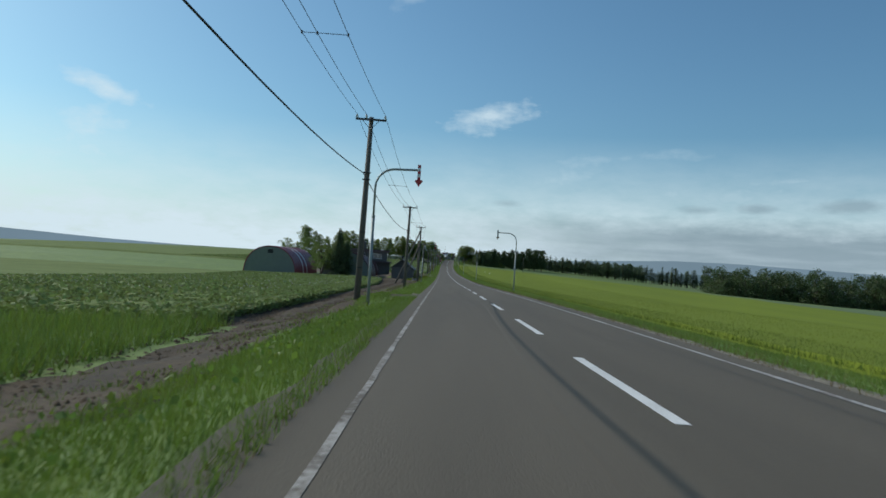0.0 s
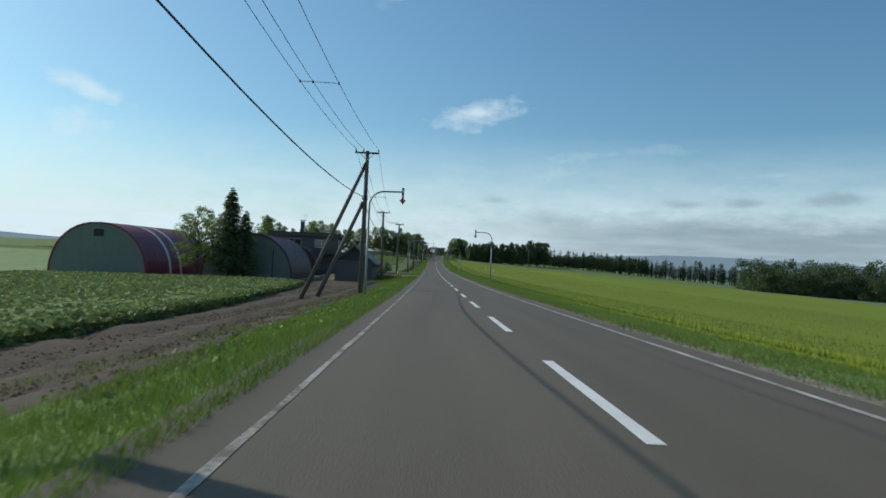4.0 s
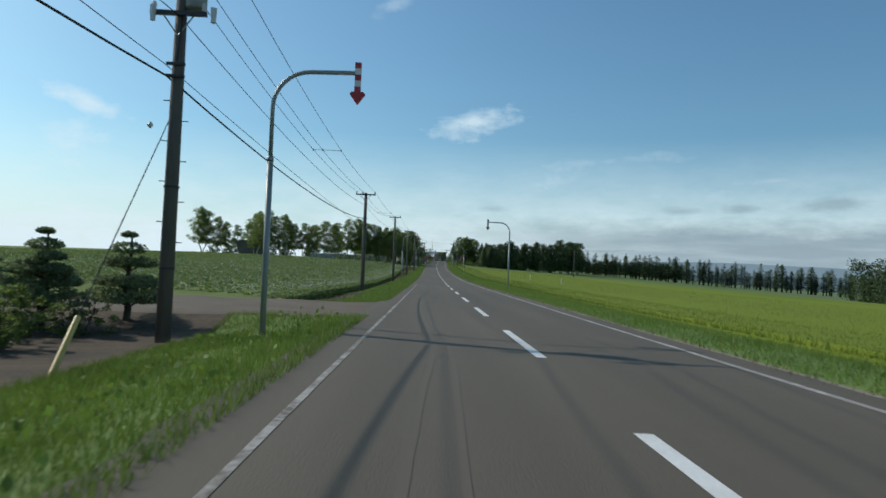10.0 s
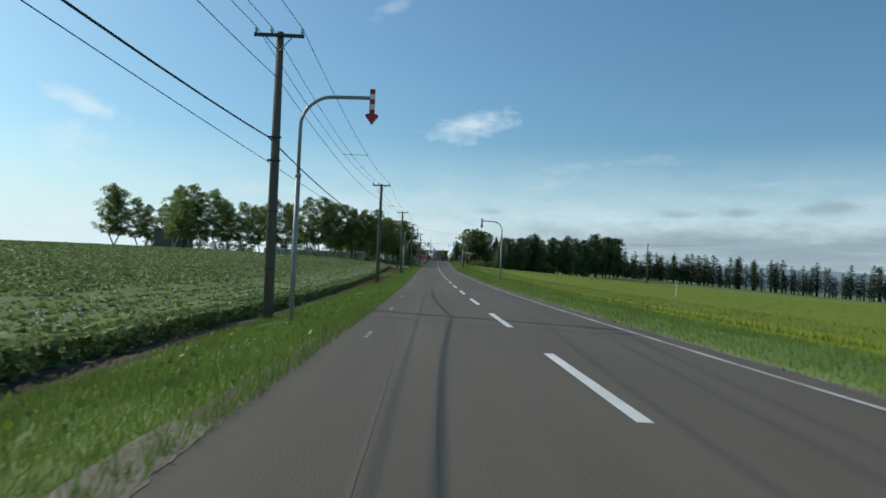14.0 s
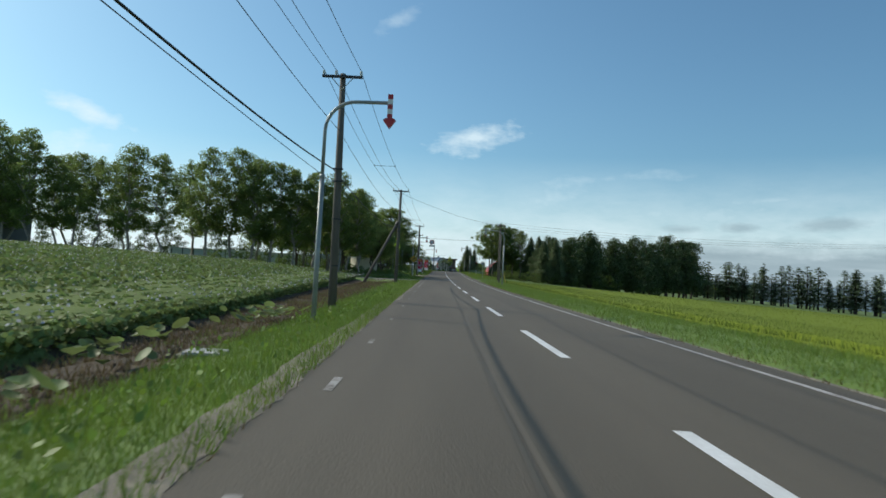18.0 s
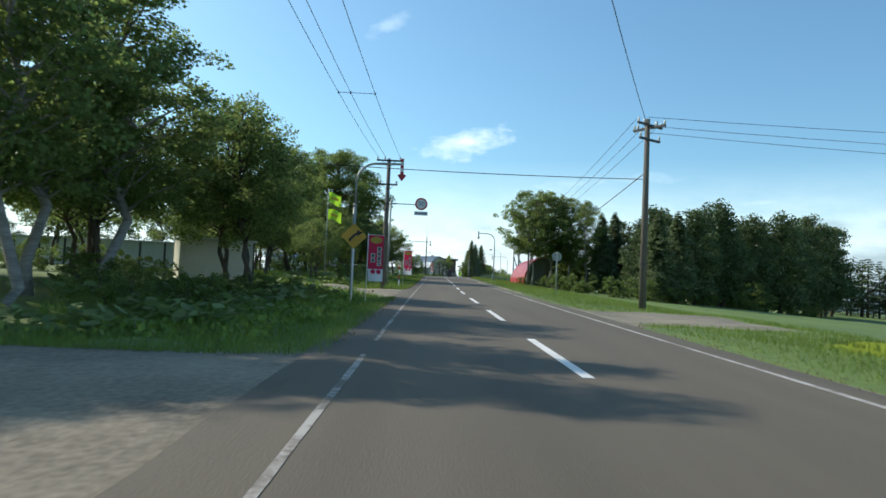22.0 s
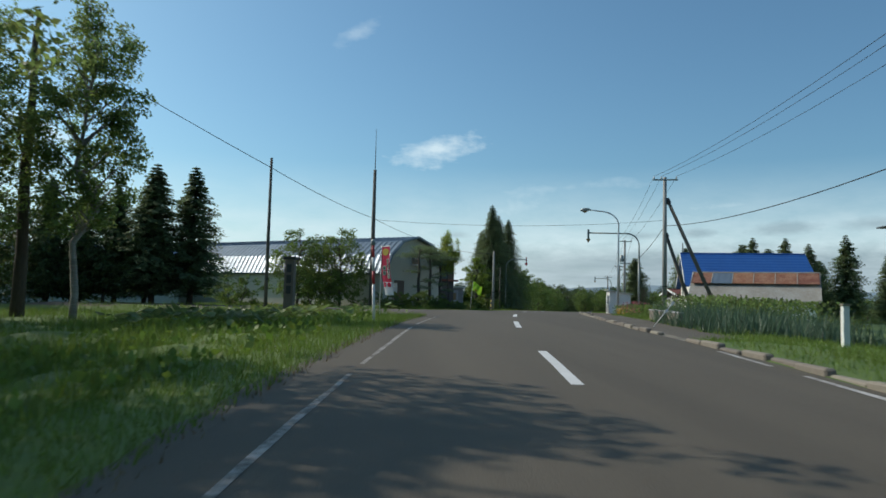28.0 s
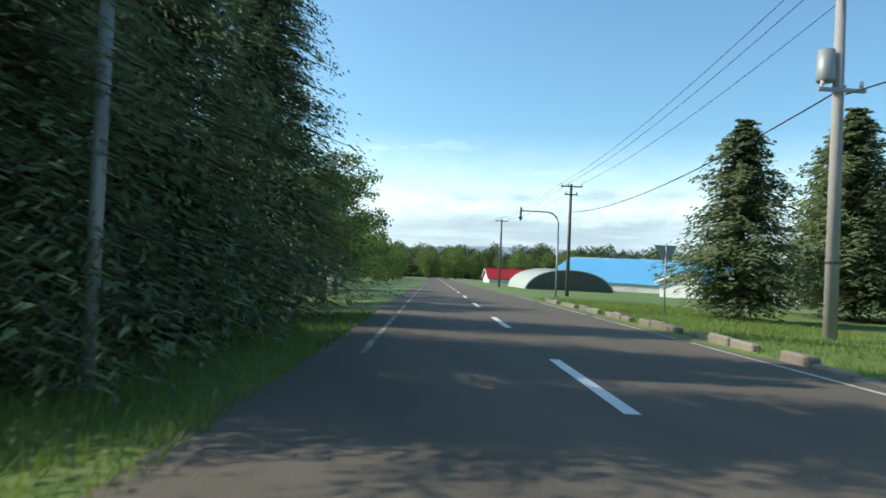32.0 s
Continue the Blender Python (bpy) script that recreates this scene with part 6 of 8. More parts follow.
# white booth by the road
booth = low_store(facing((23.95, 582.5, 3.2), -90 - 8), 2.0, 2.2, 2.45, 2.1, "white_wall", "pale_sheet", "small white booth with a glazed door", "booth", "booth", 0.22)
window(booth, -0.25, 0.7, 1.05, 1.95, 0, "glass", 1)
part("door", Shape().box(-0.95, -0.35, -0.04, 0, 0.05, 1.95), "white_wall", booth, "white panelled door")
part("door_panel", Shape().box(-0.88, -0.42, -0.05, -0.04, 0.15, 0.85), "alu", booth)
part("lower_panel", Shape().box(-0.25, 0.7, -0.04, 0, 0.15, 0.9), "alu", booth, "pale ribbed lower panel")

garage = gable_house("garage", facing((31.0, 582.3, 3.0), -90 - 8), 6.6, 7.0, 2.45, 2.95, "grey_wall", "rust", "grey twin garage with shutters and a rust-red roof", category="garage", over=0.5)
for x0, x1, key in ((-3.0, -0.2, "shutter"), (0.2, 3.0, "cream_shutter")):
    part("shutter", Shape().box(x0, x1, -0.05, 0, 0, 2.1), key, garage, "roller shutter")
for x in (-3.2, -0.1, 3.0):
    part("pillar", Shape().box(x, x + 0.2, -0.1, 0, 0, 2.3), "white_wall", garage)

# pale two-storey building right of the road
pale = low_store(facing((39.9, 547.2, 2.3), -4), 8.4, 9.0, 8.2, 8.0, "cream", "dark_steel", "pale two-storey building with a thin dark flat roof", "house", "house", 0.45)
part("eave_board", Shape().box(-4.65, 4.65, -0.5, -0.42, 7.85, 8.2), "white_wall", pale)
part("step_block", Shape().box(-4.2, -2.0, -1.6, 0, 0, 0.35), "kerb", pale)

# long warehouse with the silver arched roof
wm = facing((2.4, 561.6, 3.55), 54)
warehouse = thing("warehouse", wm, "long pale warehouse with a curved silver roof", "warehouse")
out = [(-3.9, -0.4), (3.9, -0.4), (3.9, 2.75), (3.3, 3.85), (2.0, 4.85), (0, 5.35), (-2.0, 4.85), (-3.3, 3.85), (-3.9, 2.75)]
part("wall", Shape().prism(out, 0, 34), "warehouse_wall", warehouse, "grey-cream rendered wall")
arc = [(-4.25, 2.55), (-3.45, 3.95), (-2.05, 5.0), (0, 5.5), (2.05, 5.0), (3.45, 3.95), (4.25, 2.55)]
roof_w = part("roof", Shape().prism(arc + [(x * 0.97, z - 0.12) for x, z in reversed(arc)], -0.4, 34.4), "silver_roof", warehouse, "curved silver sheet roof")
for k in range(75):
    y = -0.3 + 34.6 * k / 74
    part("seam", Shape().tube([(x * 1.003, y, z + 0.015) for x, z in arc], 0.025, 4, caps=False), "silver_roof", roof_w)
part("plinth", Shape().box(-3.96, 3.96, -0.06, 0, -0.3, 0.7), "kerb", warehouse)
window(warehouse, -0.5, 0.5, 3.4, 4.2, 0, "glass", 0)
part("side_door", Shape().box(-2.6, -1.4, -0.05, 0, 0.1, 2.1), "brown_wall", warehouse, "brown door")
part("lean_to", Shape().box(3.9, 6.6, 0.5, 7, -0.3, 2.3), "dark_wall", warehouse, "dark lean-to")
part("lean_to_roof", Shape().box(3.8, 6.9, 0.2, 7.3, 2.3, 2.45), "rust", warehouse)
part("meter_box", Shape().box(-3.0, -2.5, -0.22, 0, 1.2, 1.9), "alu", warehouse)

second = low_store(facing((-27, 563, 3.0), 15), 22, 10, 4.2, 5.2, "pale_sheet", "blue_roof", "long pale shed with a blue-grey roof behind trees", "shed", "shed", 0.4)

# brown two-storey building and the white block garage in front of it
brown = thing("house", facing((3.6, 591.6, 3.0), 2), "two-storey brown house with a flat dark eave", "house")
part("wall", Shape().box(-5.6, 4.4, 0, 9, -0.4, 6.6), "brown_wall", brown, "brown siding")
part("roof", Shape().add([(-6.3, -0.7, 6.6), (5.0, -0.7, 6.6), (5.0, 9.6, 6.6), (-6.3, 9.6, 6.6), (-6.3, -0.7, 6.95), (5.0, -0.7, 6.95), (5.0, 9.6, 7.3), (-6.3, 9.6, 7.3)],
                         [(0, 3, 2, 1), (4, 5, 6, 7), (0, 1, 5, 4), (1, 2, 6, 5), (2, 3, 7, 6), (3, 0, 4, 7)]), "dark_steel", brown, "flat dark roof")
window(brown, -3.8, -2.4, 4.1, 5.3, 0, "glass", 1)
window(brown, 1.6, 2.9, 4.1, 5.3, 0, "glass", 1)
side_window(brown, 2.0, 3.4, 4.0, 5.2, 4.4, "pale_glass", 1)
part("chimney", Shape().box(-2.4, -1.8, 4, 4.6, 6.9, 7.9), "grey_wall", brown)

bg = thing("garage", facing((4.6, 573.8, 3.2), -2), "white block-walled garage with painted shutter front", "garage")
part("wall", Shape().box(-2.75, 2.72, 0.0, 13.6, -0.3, 2.2), "mortar", bg, "mortar core")
part("roof", Shape().box(-3.0, 2.95, -0.25, 13.9, 2.2, 2.36), "pale_sheet", bg, "flat pale roof slab")
front = part("shutter_front", Shape().box(-2.4, 2.3, -0.05, 0.0, 0, 2.0), "shutter", bg, "painted roller shutter")
for x0, x1, z0, z1, key in ((-2.2, -0.4, 1.0, 1.8, "tan"), (0.2, 2.1, 1.1, 1.75, "tan"), (-2.3, 2.2, 0.55, 0.72, "sky_blue_roof"), (0.6, 1.8, 0.85, 1.05, "sky_blue_roof"), (-1.9, -0.8, 0.78, 0.95, "sky_blue_roof")):
    part("painted_patch", Shape().box(x0, x1, -0.056, -0.05, z0, z1), key, front)
block_me = Shape().box(0.0, 0.04, 0.01, 0.48, 0.008, 0.212).mesh("block", mat("block"))
for i in range(10):
    for j in range(27):
        part("block", block_me, "block", bg, at=Matrix.Translation((2.72 + random.uniform(-0.004, 0.004), 0.02 + 0.49 * j + (0.24 if i % 2 and j < 26 else 0), 0.0 + 0.22 * i)))

# small store among the trees, far block, far village
store = low_store(facing((-11.5, 431.3, 0.95), 25), 3.5, 2.6, 2.15, 2.25, "warehouse_wall", "pale_sheet", "pale sheet-metal storage shed under trees", "shed", "shed", 0.12)
part("door", Shape().box(-1.55, 1.55, -0.03, 0, 0.1, 2.0), "warehouse_wall", store, "sliding sheet doors")
part("corner_post", Shape().box(1.7, 1.78, -0.04, 0.04, 0, 2.15), "dark_steel", store)
hall = low_store(facing((-34, 452, 1.5), 4), 30, 6, 2.4, 2.6, "pale_sheet", "pale_sheet", "long low pale building behind the park trees", "building", "building", 0.2)
for k in range(16):
    part("wall_batten", Shape().box(-14.6 + 1.9 * k, -14.45 + 1.9 * k, -0.06, 0, 0, 2.4), "dark_steel", hall)
part("plinth", Shape().box(-15, 15, -0.05, 0, -0.2, 0.35), "dark_wall", hall)
low_store(facing((-66.5, 424, 1.5), 0), 7, 8, 5.4, 5.4, "grey_wall", "dark_steel", "square grey building between field trees", "building", "building", 0.2)
low_store(facing((-12.5, 501, 2.0), -3), 6, 5, 2.2, 2.4, "grey_wall", "pale_sheet", "low pale building behind roadside trees", "building", "building", 0.2)
far_blue = gable_house("warehouse", facing((82.5, 704.8, -0.9), -154.7), 16, 35, 3.3, 7.4, "pale_sheet", "sky_blue_roof", "long warehouse with a light blue roof", category="warehouse")
small = gable_house("shed", facing((61, 641, 1.6), -60), 4.5, 6, 2.0, 2.9, "white_wall", "sky_blue_roof", "small white shed with a light blue roof", category="shed")
side_store = low_store(facing((65.6, 632.6, 1.0), -59), 10.5, 5, 2.9, 3.2, "white_wall", "steel", "white ribbed shed on a lawn", "shed", "shed")
for x0, x1 in ((-1.2, 1.6), (2.2, 4.2)):
    part("shutter", Shape().box(x0, x1, -0.06, 0, 0.05, 2.3), "shutter", side_store, "grey roller shutter")
part("door", Shape().box(-8.06, -8.0, 15, 20, 0.1, 2.4), "shutter", far_blue, "grey sliding door", at=Matrix.Rotation(math.pi, 4, "Z") @ Matrix.Translation((0, -35, 0)))
gable_house("house", facing((76.5, 736, -1.0), -100), 7, 9.5, 2.3, 4.5, "white_wall", "bright_red", "distant white house with a red roof")
low_store(facing((1.5, 640, 1.6), -15), 14, 10, 5.8, 6.2, "brown_wall", "dark_steel", "distant brown two-storey building", "building", "building", 0.4)


# ---- small things by the road ----
def rock_bin():
    ob = thing("concrete_block", along(140.6, -7.5, 0.0, 15), "grey broken concrete block on bare soil", "concrete block")
    sh = Shape()
    bm = bmesh.new()
    bmesh.ops.create_cube(bm, size=1.0)
    bmesh.ops.subdivide_edges(bm, edges=bm.edges[:], cuts=3, use_grid_fill=True)
    for v in bm.verts:
        v.co = Vector((v.co.x * 0.85, v.co.y * 0.6, v.co.z * 0.5 + 0.2)) + Vector(noise.noise_vector(v.co * 2.3)) * 0.07
    me = bpy.data.meshes.new("block_body")
    bm.to_mesh(me)
    bm.free()
    me.materials.append(mat("stone"))
    part("block_body", me, "stone", ob)
    part("rim", Shape().box(-0.38, 0.38, -0.25, 0.25, 0.4, 0.48), "kerb", ob, "pale rim")


rock_bin()


def guard_fence():
    for k in range(9):
        s = 486 + 2.0 * k
        ob = solo("fence_post", Shape().tube([(0, 0, -0.2), (0, 0, 0.75)], [0.07, 0.06], 7), "timber", "short dark wooden fence post on the verge", "fence post", "fence posts", m=along(s, -5.5))


guard_fence()

# low garden wall beside the pavement
wall_run = thing("garden_wall", Matrix.Identity(4), "low grey concrete garden wall beside the pavement", "garden wall")
for k in range(3):
    s = 534.6 + 1.9 * k
    part("wall_segment", Shape().box(-0.07, 0.07, -0.94, 0.94, -0.35, 0.42), "kerb", wall_run, at=along(s, 5.75 + 0.03 * (k % 2), 0.0))
    part("coping", Shape().box(-0.1, 0.1, -0.95, 0.95, 0.424, 0.47), "block", wall_run, at=along(s, 5.75 + 0.03 * (k % 2), 0.0))
for s, h in ((525.6, 1.0),):
    gp = thing("gate_post", along(s, 7.6), "white gate post with a grey cap beside the pavement", "gate post", "gate posts")
    part("post", Shape().box(-0.07, 0.07, -0.07, 0.07, -0.3, h), "white_wall", gp)
    part("cap", Shape().box(-0.09, 0.09, -0.09, 0.09, h, h + 0.05), "kerb", gp)

kerb = thing("kerb", Matrix.Identity(4), "row of worn kerb stones half sunk in grass", "kerb", kind="structure")
kerb_bm = bmesh.new()
bmesh.ops.create_cube(kerb_bm, size=1.0)
for v in kerb_bm.verts:
    v.co = Vector((v.co.x * 0.17, v.co.y * 0.96, v.co.z * 0.3))
bmesh.ops.bevel(kerb_bm, geom=kerb_bm.edges[:], offset=0.03, segments=1, affect="EDGES")
kerb_me = bpy.data.meshes.new("kerb_stone")
kerb_bm.to_mesh(kerb_me)
kerb_bm.free()
kerb_me.materials.append(mat("kerb"))
for k in range(175):
    s = 441 + k
    if 524 < s < 527 or 566 < s < 590:
        drop = 0.09
    else:
        drop = 0.0
    lat = float(right_edge(s)) + 0.1
    if s > 590:
        drop = -0.1 if s % 4 else 0.2
    part("kerb_stone", kerb_me, "kerb", kerb, at=along(s, lat + random.uniform(-0.03, 0.03), -0.05 - drop + random.uniform(-0.06, 0.02), random.uniform(-2, 2), False))

def bean_frame(p, yaw):
    ob = thing("bean_frame", facing(p, yaw), "crossed thin bean poles in a vegetable garden", "bean frame", "bean frames")
    for y in (-0.5, 0.5):
        for sgn in (-1, 1):
            part("pole", Shape().tube([(sgn * 0.4, y, -0.1), (-sgn * 0.16, y, 1.75)], 0.018, 5), "timber", ob)
    part("rail", Shape().tube([(0, -0.75, 1.25), (0, 0.75, 1.25)], 0.016, 5), "timber", ob)


for k in range(5):
    x, y = 16.6 + 1.7 * k, 551.6 - 0.9 * k
    bean_frame((x, y, ground_at(x, y)), -30)

fallen = thing("marker_post", facing((9.74, 531.5, ground_at(9.74, 531.5)), -5), "white marker post with two oval reflectors leaning over", "marker post")
part("post", Shape().tube([(-0.2, 0, -0.05), (0.5, 0.1, 0.8)], 0.016, 8), "white", fallen, smooth=True)
for t in (0.68, 0.98):
    part("reflector", Shape().disc(0.045, -0.05, -0.02, 0, 0, 16, sz=1.8), "white", fallen, at=Matrix.Translation((-0.2 + 0.7 * t, 0.1 * t, 0.85 * t - 0.05)) @ Matrix.Rotation(radians(39), 4, "Y"))

snow = thing("snow_pole", facing((0.26, 530.9, ground_at(0.26, 530.9)), 0), "slim red and white striped snow pole with a ball top", "snow pole")
for z0, z1, key in ((-0.2, 1.18, "white"), (1.18, 1.6, "red"), (1.6, 2.04, "white"), (2.04, 2.42, "red")):
    part("stripe", Shape().tube([(-0.04 * z0, 0, z0), (-0.04 * z1, 0, z1)], 0.045, 10), key, snow, "red stripe" if key == "red" else "white stripe", smooth=True)
part("ball_top", Shape().tube([(-0.097, 0, 2.42), (-0.099, 0, 2.47), (-0.1, 0, 2.53), (-0.102, 0, 2.59), (-0.103, 0, 2.63)], [0.03, 0.062, 0.075, 0.058, 0.015], 12), "steel", snow, "grey ball", smooth=True)
snow = thing("snow_pole", along(449.0, -4.35, -0.1), "short red and white striped snow pole in rank grass", "snow pole")
for z0, z1, key in ((-0.2, 0.6, "white"), (0.6, 0.95, "red"), (0.95, 1.35, "white"), (1.35, 1.65, "red")):
    part("stripe", Shape().tube([(0, 0, z0), (0, 0, z1)], 0.045, 10), key, snow, "red stripe" if key == "red" else "white stripe", smooth=True)

pillar = thing("gate_pillar", facing((-3.55, 538.6, ground_at(-3.55, 538.6)), -6), "grey stone gate pillar with a dark cap and worn plates", "gate pillar")
part("shaft", Shape().box(-0.2, 0.2, -0.2, 0.2, -0.3, 2.4), "kerb", pillar)
part("cap", Shape().box(-0.27, 0.27, -0.27, 0.27, 2.4, 2.52), "dark_wall", pillar)
for z in (0.95, 1.4, 1.85):
    part("plate", Shape().box(-0.1, 0.1, -0.22, -0.2, z, z + 0.34), "dark_wall", pillar, "dark worn plate")

# pale drain cover on the bare soil
cover = thing("drain_cover", along(337.0, -5.7, 0.03, 8), "pale square concrete drain cover on bare soil", "drain cover")
part("slab", Shape().box(-0.34, 0.34, -0.4, 0.4, -0.1, 0.05), "block", cover)
part("rim", Shape().box(-0.42, 0.42, -0.48, 0.48, -0.12, 0.015), "kerb", cover)


# ---- trees ----
def leaf_quads(centres, normals_jitter, sizes, droop=0.0, gen=None, aspect=0.6, flat=1.0):
    """One quad per centre, turned at random."""
    g = gen
    n = len(centres)
    a = g.normal(size=(n, 3))
    a[:, 2] *= normals_jitter
    a /= np.linalg.norm(a, axis=1, keepdims=True) + 1e-9
    b = g.normal(size=(n, 3))
    b[:, 2] *= flat
    b -= a * np.sum(a * b, 1, keepdims=True)
    b /= np.linalg.norm(b, axis=1, keepdims=True) + 1e-9
    a = a * sizes[:, None]
    b = b * (sizes * aspect)[:, None]
    V = np.stack([centres - a, centres - b, centres + a, centres + b], 1).reshape(-1, 3)
    return V, np.arange(4 * n).reshape(n, 4)


def limb_path(a, b, bend, gen, n=4):
    a, b = np.array(a, float), np.array(b, float)
    pts = []
    for k in range(n + 1):
        t = k / n
        p = a * (1 - t) + b * t
        p[2] += bend * math.sin(math.pi * t)
        if 0 < k < n:
            p += gen.normal(size=3) * 0.06 * np.linalg.norm(b - a) * 0.4
        pts.append(tuple(p))
    return pts


def broad_tree(seed, h, crown, base, leaf, count, leaf_key, bark_key, stems=1, limbs=30, form="round", puff=0.2):
    """Trunk, rising limbs and sprays of leaves along them; returns the meshes of wood and crown."""
    g = np.random.default_rng(seed)
    wood = Shape()
    sprays = []
    for st in range(stems):
        turn = g.random() * 6.28 + 6.28 * st / stems
        off = np.array([math.cos(turn), math.sin(turn)]) * (0.35 if stems > 1 else 0)
        top = np.array([off[0] * 3.2 + g.normal() * 0.02 * h, off[1] * 3.2 + g.normal() * 0.02 * h, h * (0.96 if st == 0 else 0.86)])
        spine = np.array(limb_path((off[0], off[1], -0.3), top, 0, g, 8))
        r0 = (0.016 if bark_key == "bark" else 0.011) * h / math.sqrt(stems) + 0.035
        wood.tube([tuple(p) for p in spine], [r0 * (1 - 0.9 * k / 8) for k in range(9)], 8)
        m = limbs // stems
        for k in range(m):
            u = (k + g.random()) / m
            if form == "birch":
                prof = 1.5 * (u + 0.10) ** 0.55 * (1.02 - u) ** 0.72
            else:
                prof = math.sin(math.pi * min(1.0, 0.16 + 0.80 * u)) ** 0.6
            reach = crown * prof * (0.55 + 0.5 * g.random())
            ang = 2.4 * k + g.normal() * 0.5
            rise = reach * ((0.75 if form == "birch" else 0.35) + 0.25 * g.random())
            z = h * (base + (0.97 - base) * u)
            z0 = max(h * base * 0.8, z - rise)
            j = min(7.99, (z0 + 0.3) / (top[2] + 0.3) * 8)
            root = spine[int(j)] * (1 - j % 1) + spine[int(j) + 1] * (j % 1)
            tip = root + np.array([math.cos(ang) * reach, math.sin(ang) * reach, z - z0])
            path = limb_path(tuple(root), tuple(tip), 0.06 * reach, g, 4)
            wood.tube(path, [r0 * 0.32, r0 * 0.24, r0 * 0.16, r0 * 0.1, r0 * 0.04], 4, caps=False)
            n_sp = 2 + int(reach / crown * 3.4)
            for q in range(n_sp):
                t = 1.0 - 0.62 * q / n_sp
                side = g.normal(size=3) * np.array([0.17, 0.17, 0.09]) * crown * (0.4 + 0.6 * prof)
                c = np.array(path[0]) * (1 - t) + np.array(path[-1]) * t + side
                sprays.append((c, crown * puff * (0.55 + 0.75 * g.random() ** 1.4)))
        sprays.append((np.array([top[0], top[1], top[2]]), crown * puff * 0.8))
    vol = np.array([r ** 2.2 for _, r in sprays])
    num = np.maximum(5, (count * vol / vol.sum()).astype(int))
    P = []
    for (c, r), n in zip(sprays, num):
        d = g.normal(size=(n, 3))
        d *= (g.random((n, 1)) ** 0.5 / (np.linalg.norm(d, axis=1, keepdims=True) + 1e-9)) * np.array([1.0, 1.0, 0.66])
        d[:, 2] -= 0.25 * (d[:, 0] ** 2 + d[:, 1] ** 2)
        P.append(c + d * r)
    P = np.concatenate(P)
    sizes = leaf * (0.55 + 0.8 * g.random(len(P)))
    V, F = leaf_quads(P, 0.8, sizes, gen=g)
    return wood.mesh("trunk", mat(bark_key), True), big_mesh("crown", V, F, [mat(leaf_key)])


def conifer(seed, h, radius, base, rows, per, strips, leaf_key, bark_key, droop=0.35, power=0.85, width=0.16, gaps=0.0, fine=1.0):
    g = np.random.default_rng(seed)
    wood = Shape().tube([(0, 0, -0.3), (0, 0, h * 0.5), (0, 0, h)], [0.016 * h + 0.05, 0.010 * h + 0.02, 0.015], 8)
    V, F = [], []
    n0 = 0
    for k in range(rows):
        t = base + (0.985 - base) * k / (rows - 1)
        z = h * t
        reach = radius * (1 - (t - base) / (1 - base)) ** power * (0.8 + 0.3 * g.random()) + 0.12
        if t < base + 0.08:
            reach *= 0.75
        for b in range(per):
            if g.random() < gaps:
                continue
            ang = 2 * math.pi * (b + g.random() * 0.9) / per + k * 0.9
            z = h * (t + (1 - t) * 0.05 * (g.random() - 0.5)) + 0.5 * reach * (g.random() - 0.5) * 0.35
            L = reach * (0.52 + 0.68 * g.random())
            d = np.array([math.cos(ang), math.sin(ang), 0])
            side = np.array([-d[1], d[0], 0])
            rise = 0.12 * L
            if L > 1.0 and g.random() < 0.5:
                wood.tube([(0, 0, z), tuple(d * L * 0.5 + np.array([0, 0, z - droop * L * 0.2])), tuple(d * L * 0.9 + np.array([0, 0, z - droop * L * 0.6]))], [0.03, 0.02, 0.008], 4, caps=False)
            u = (np.arange(strips) + g.random(strips)) / strips
            u = 0.12 + 0.88 * u
            c = d[None] * (u * L)[:, None] + np.array([0, 0, z]) + np.array([0, 0, 1]) * (rise * np.sin(u * 2.2) - droop * L * u**1.6)[:, None]
            c = c + g.normal(size=c.shape) * 0.05 * L
            half = fine * (0.16 + 0.26 * L * (1 - 0.75 * u)) * (0.7 + 0.6 * g.random(strips))
            sgn = np.where(g.random(strips) < 0.5, -1.0, 1.0)
            out = side[None] * sgn[:, None] * 0.85 + d[None] * (0.55 + 0.4 * g.random(strips))[:, None]
            out[:, 2] = -0.28 - 0.35 * g.random(strips)
            out *= half[:, None]
            wid = d[None] * 0.5 - side[None] * sgn[:, None] * 0.4
            wid = wid * (width * (0.8 + 0.5 * g.random(strips)))[:, None]
            wid[:, 2] = (g.random(strips) - 0.5) * width
            quad = np.stack([c - wid, c + out * 0.5 - wid * 1.2, c + out, c + wid], 1)
            V.append(quad.reshape(-1, 3))
    V = np.concatenate(V)
    return wood.mesh("trunk", mat(bark_key), True), big_mesh("crown", V, np.arange(len(V)).reshape(-1, 4), [mat(leaf_key)])


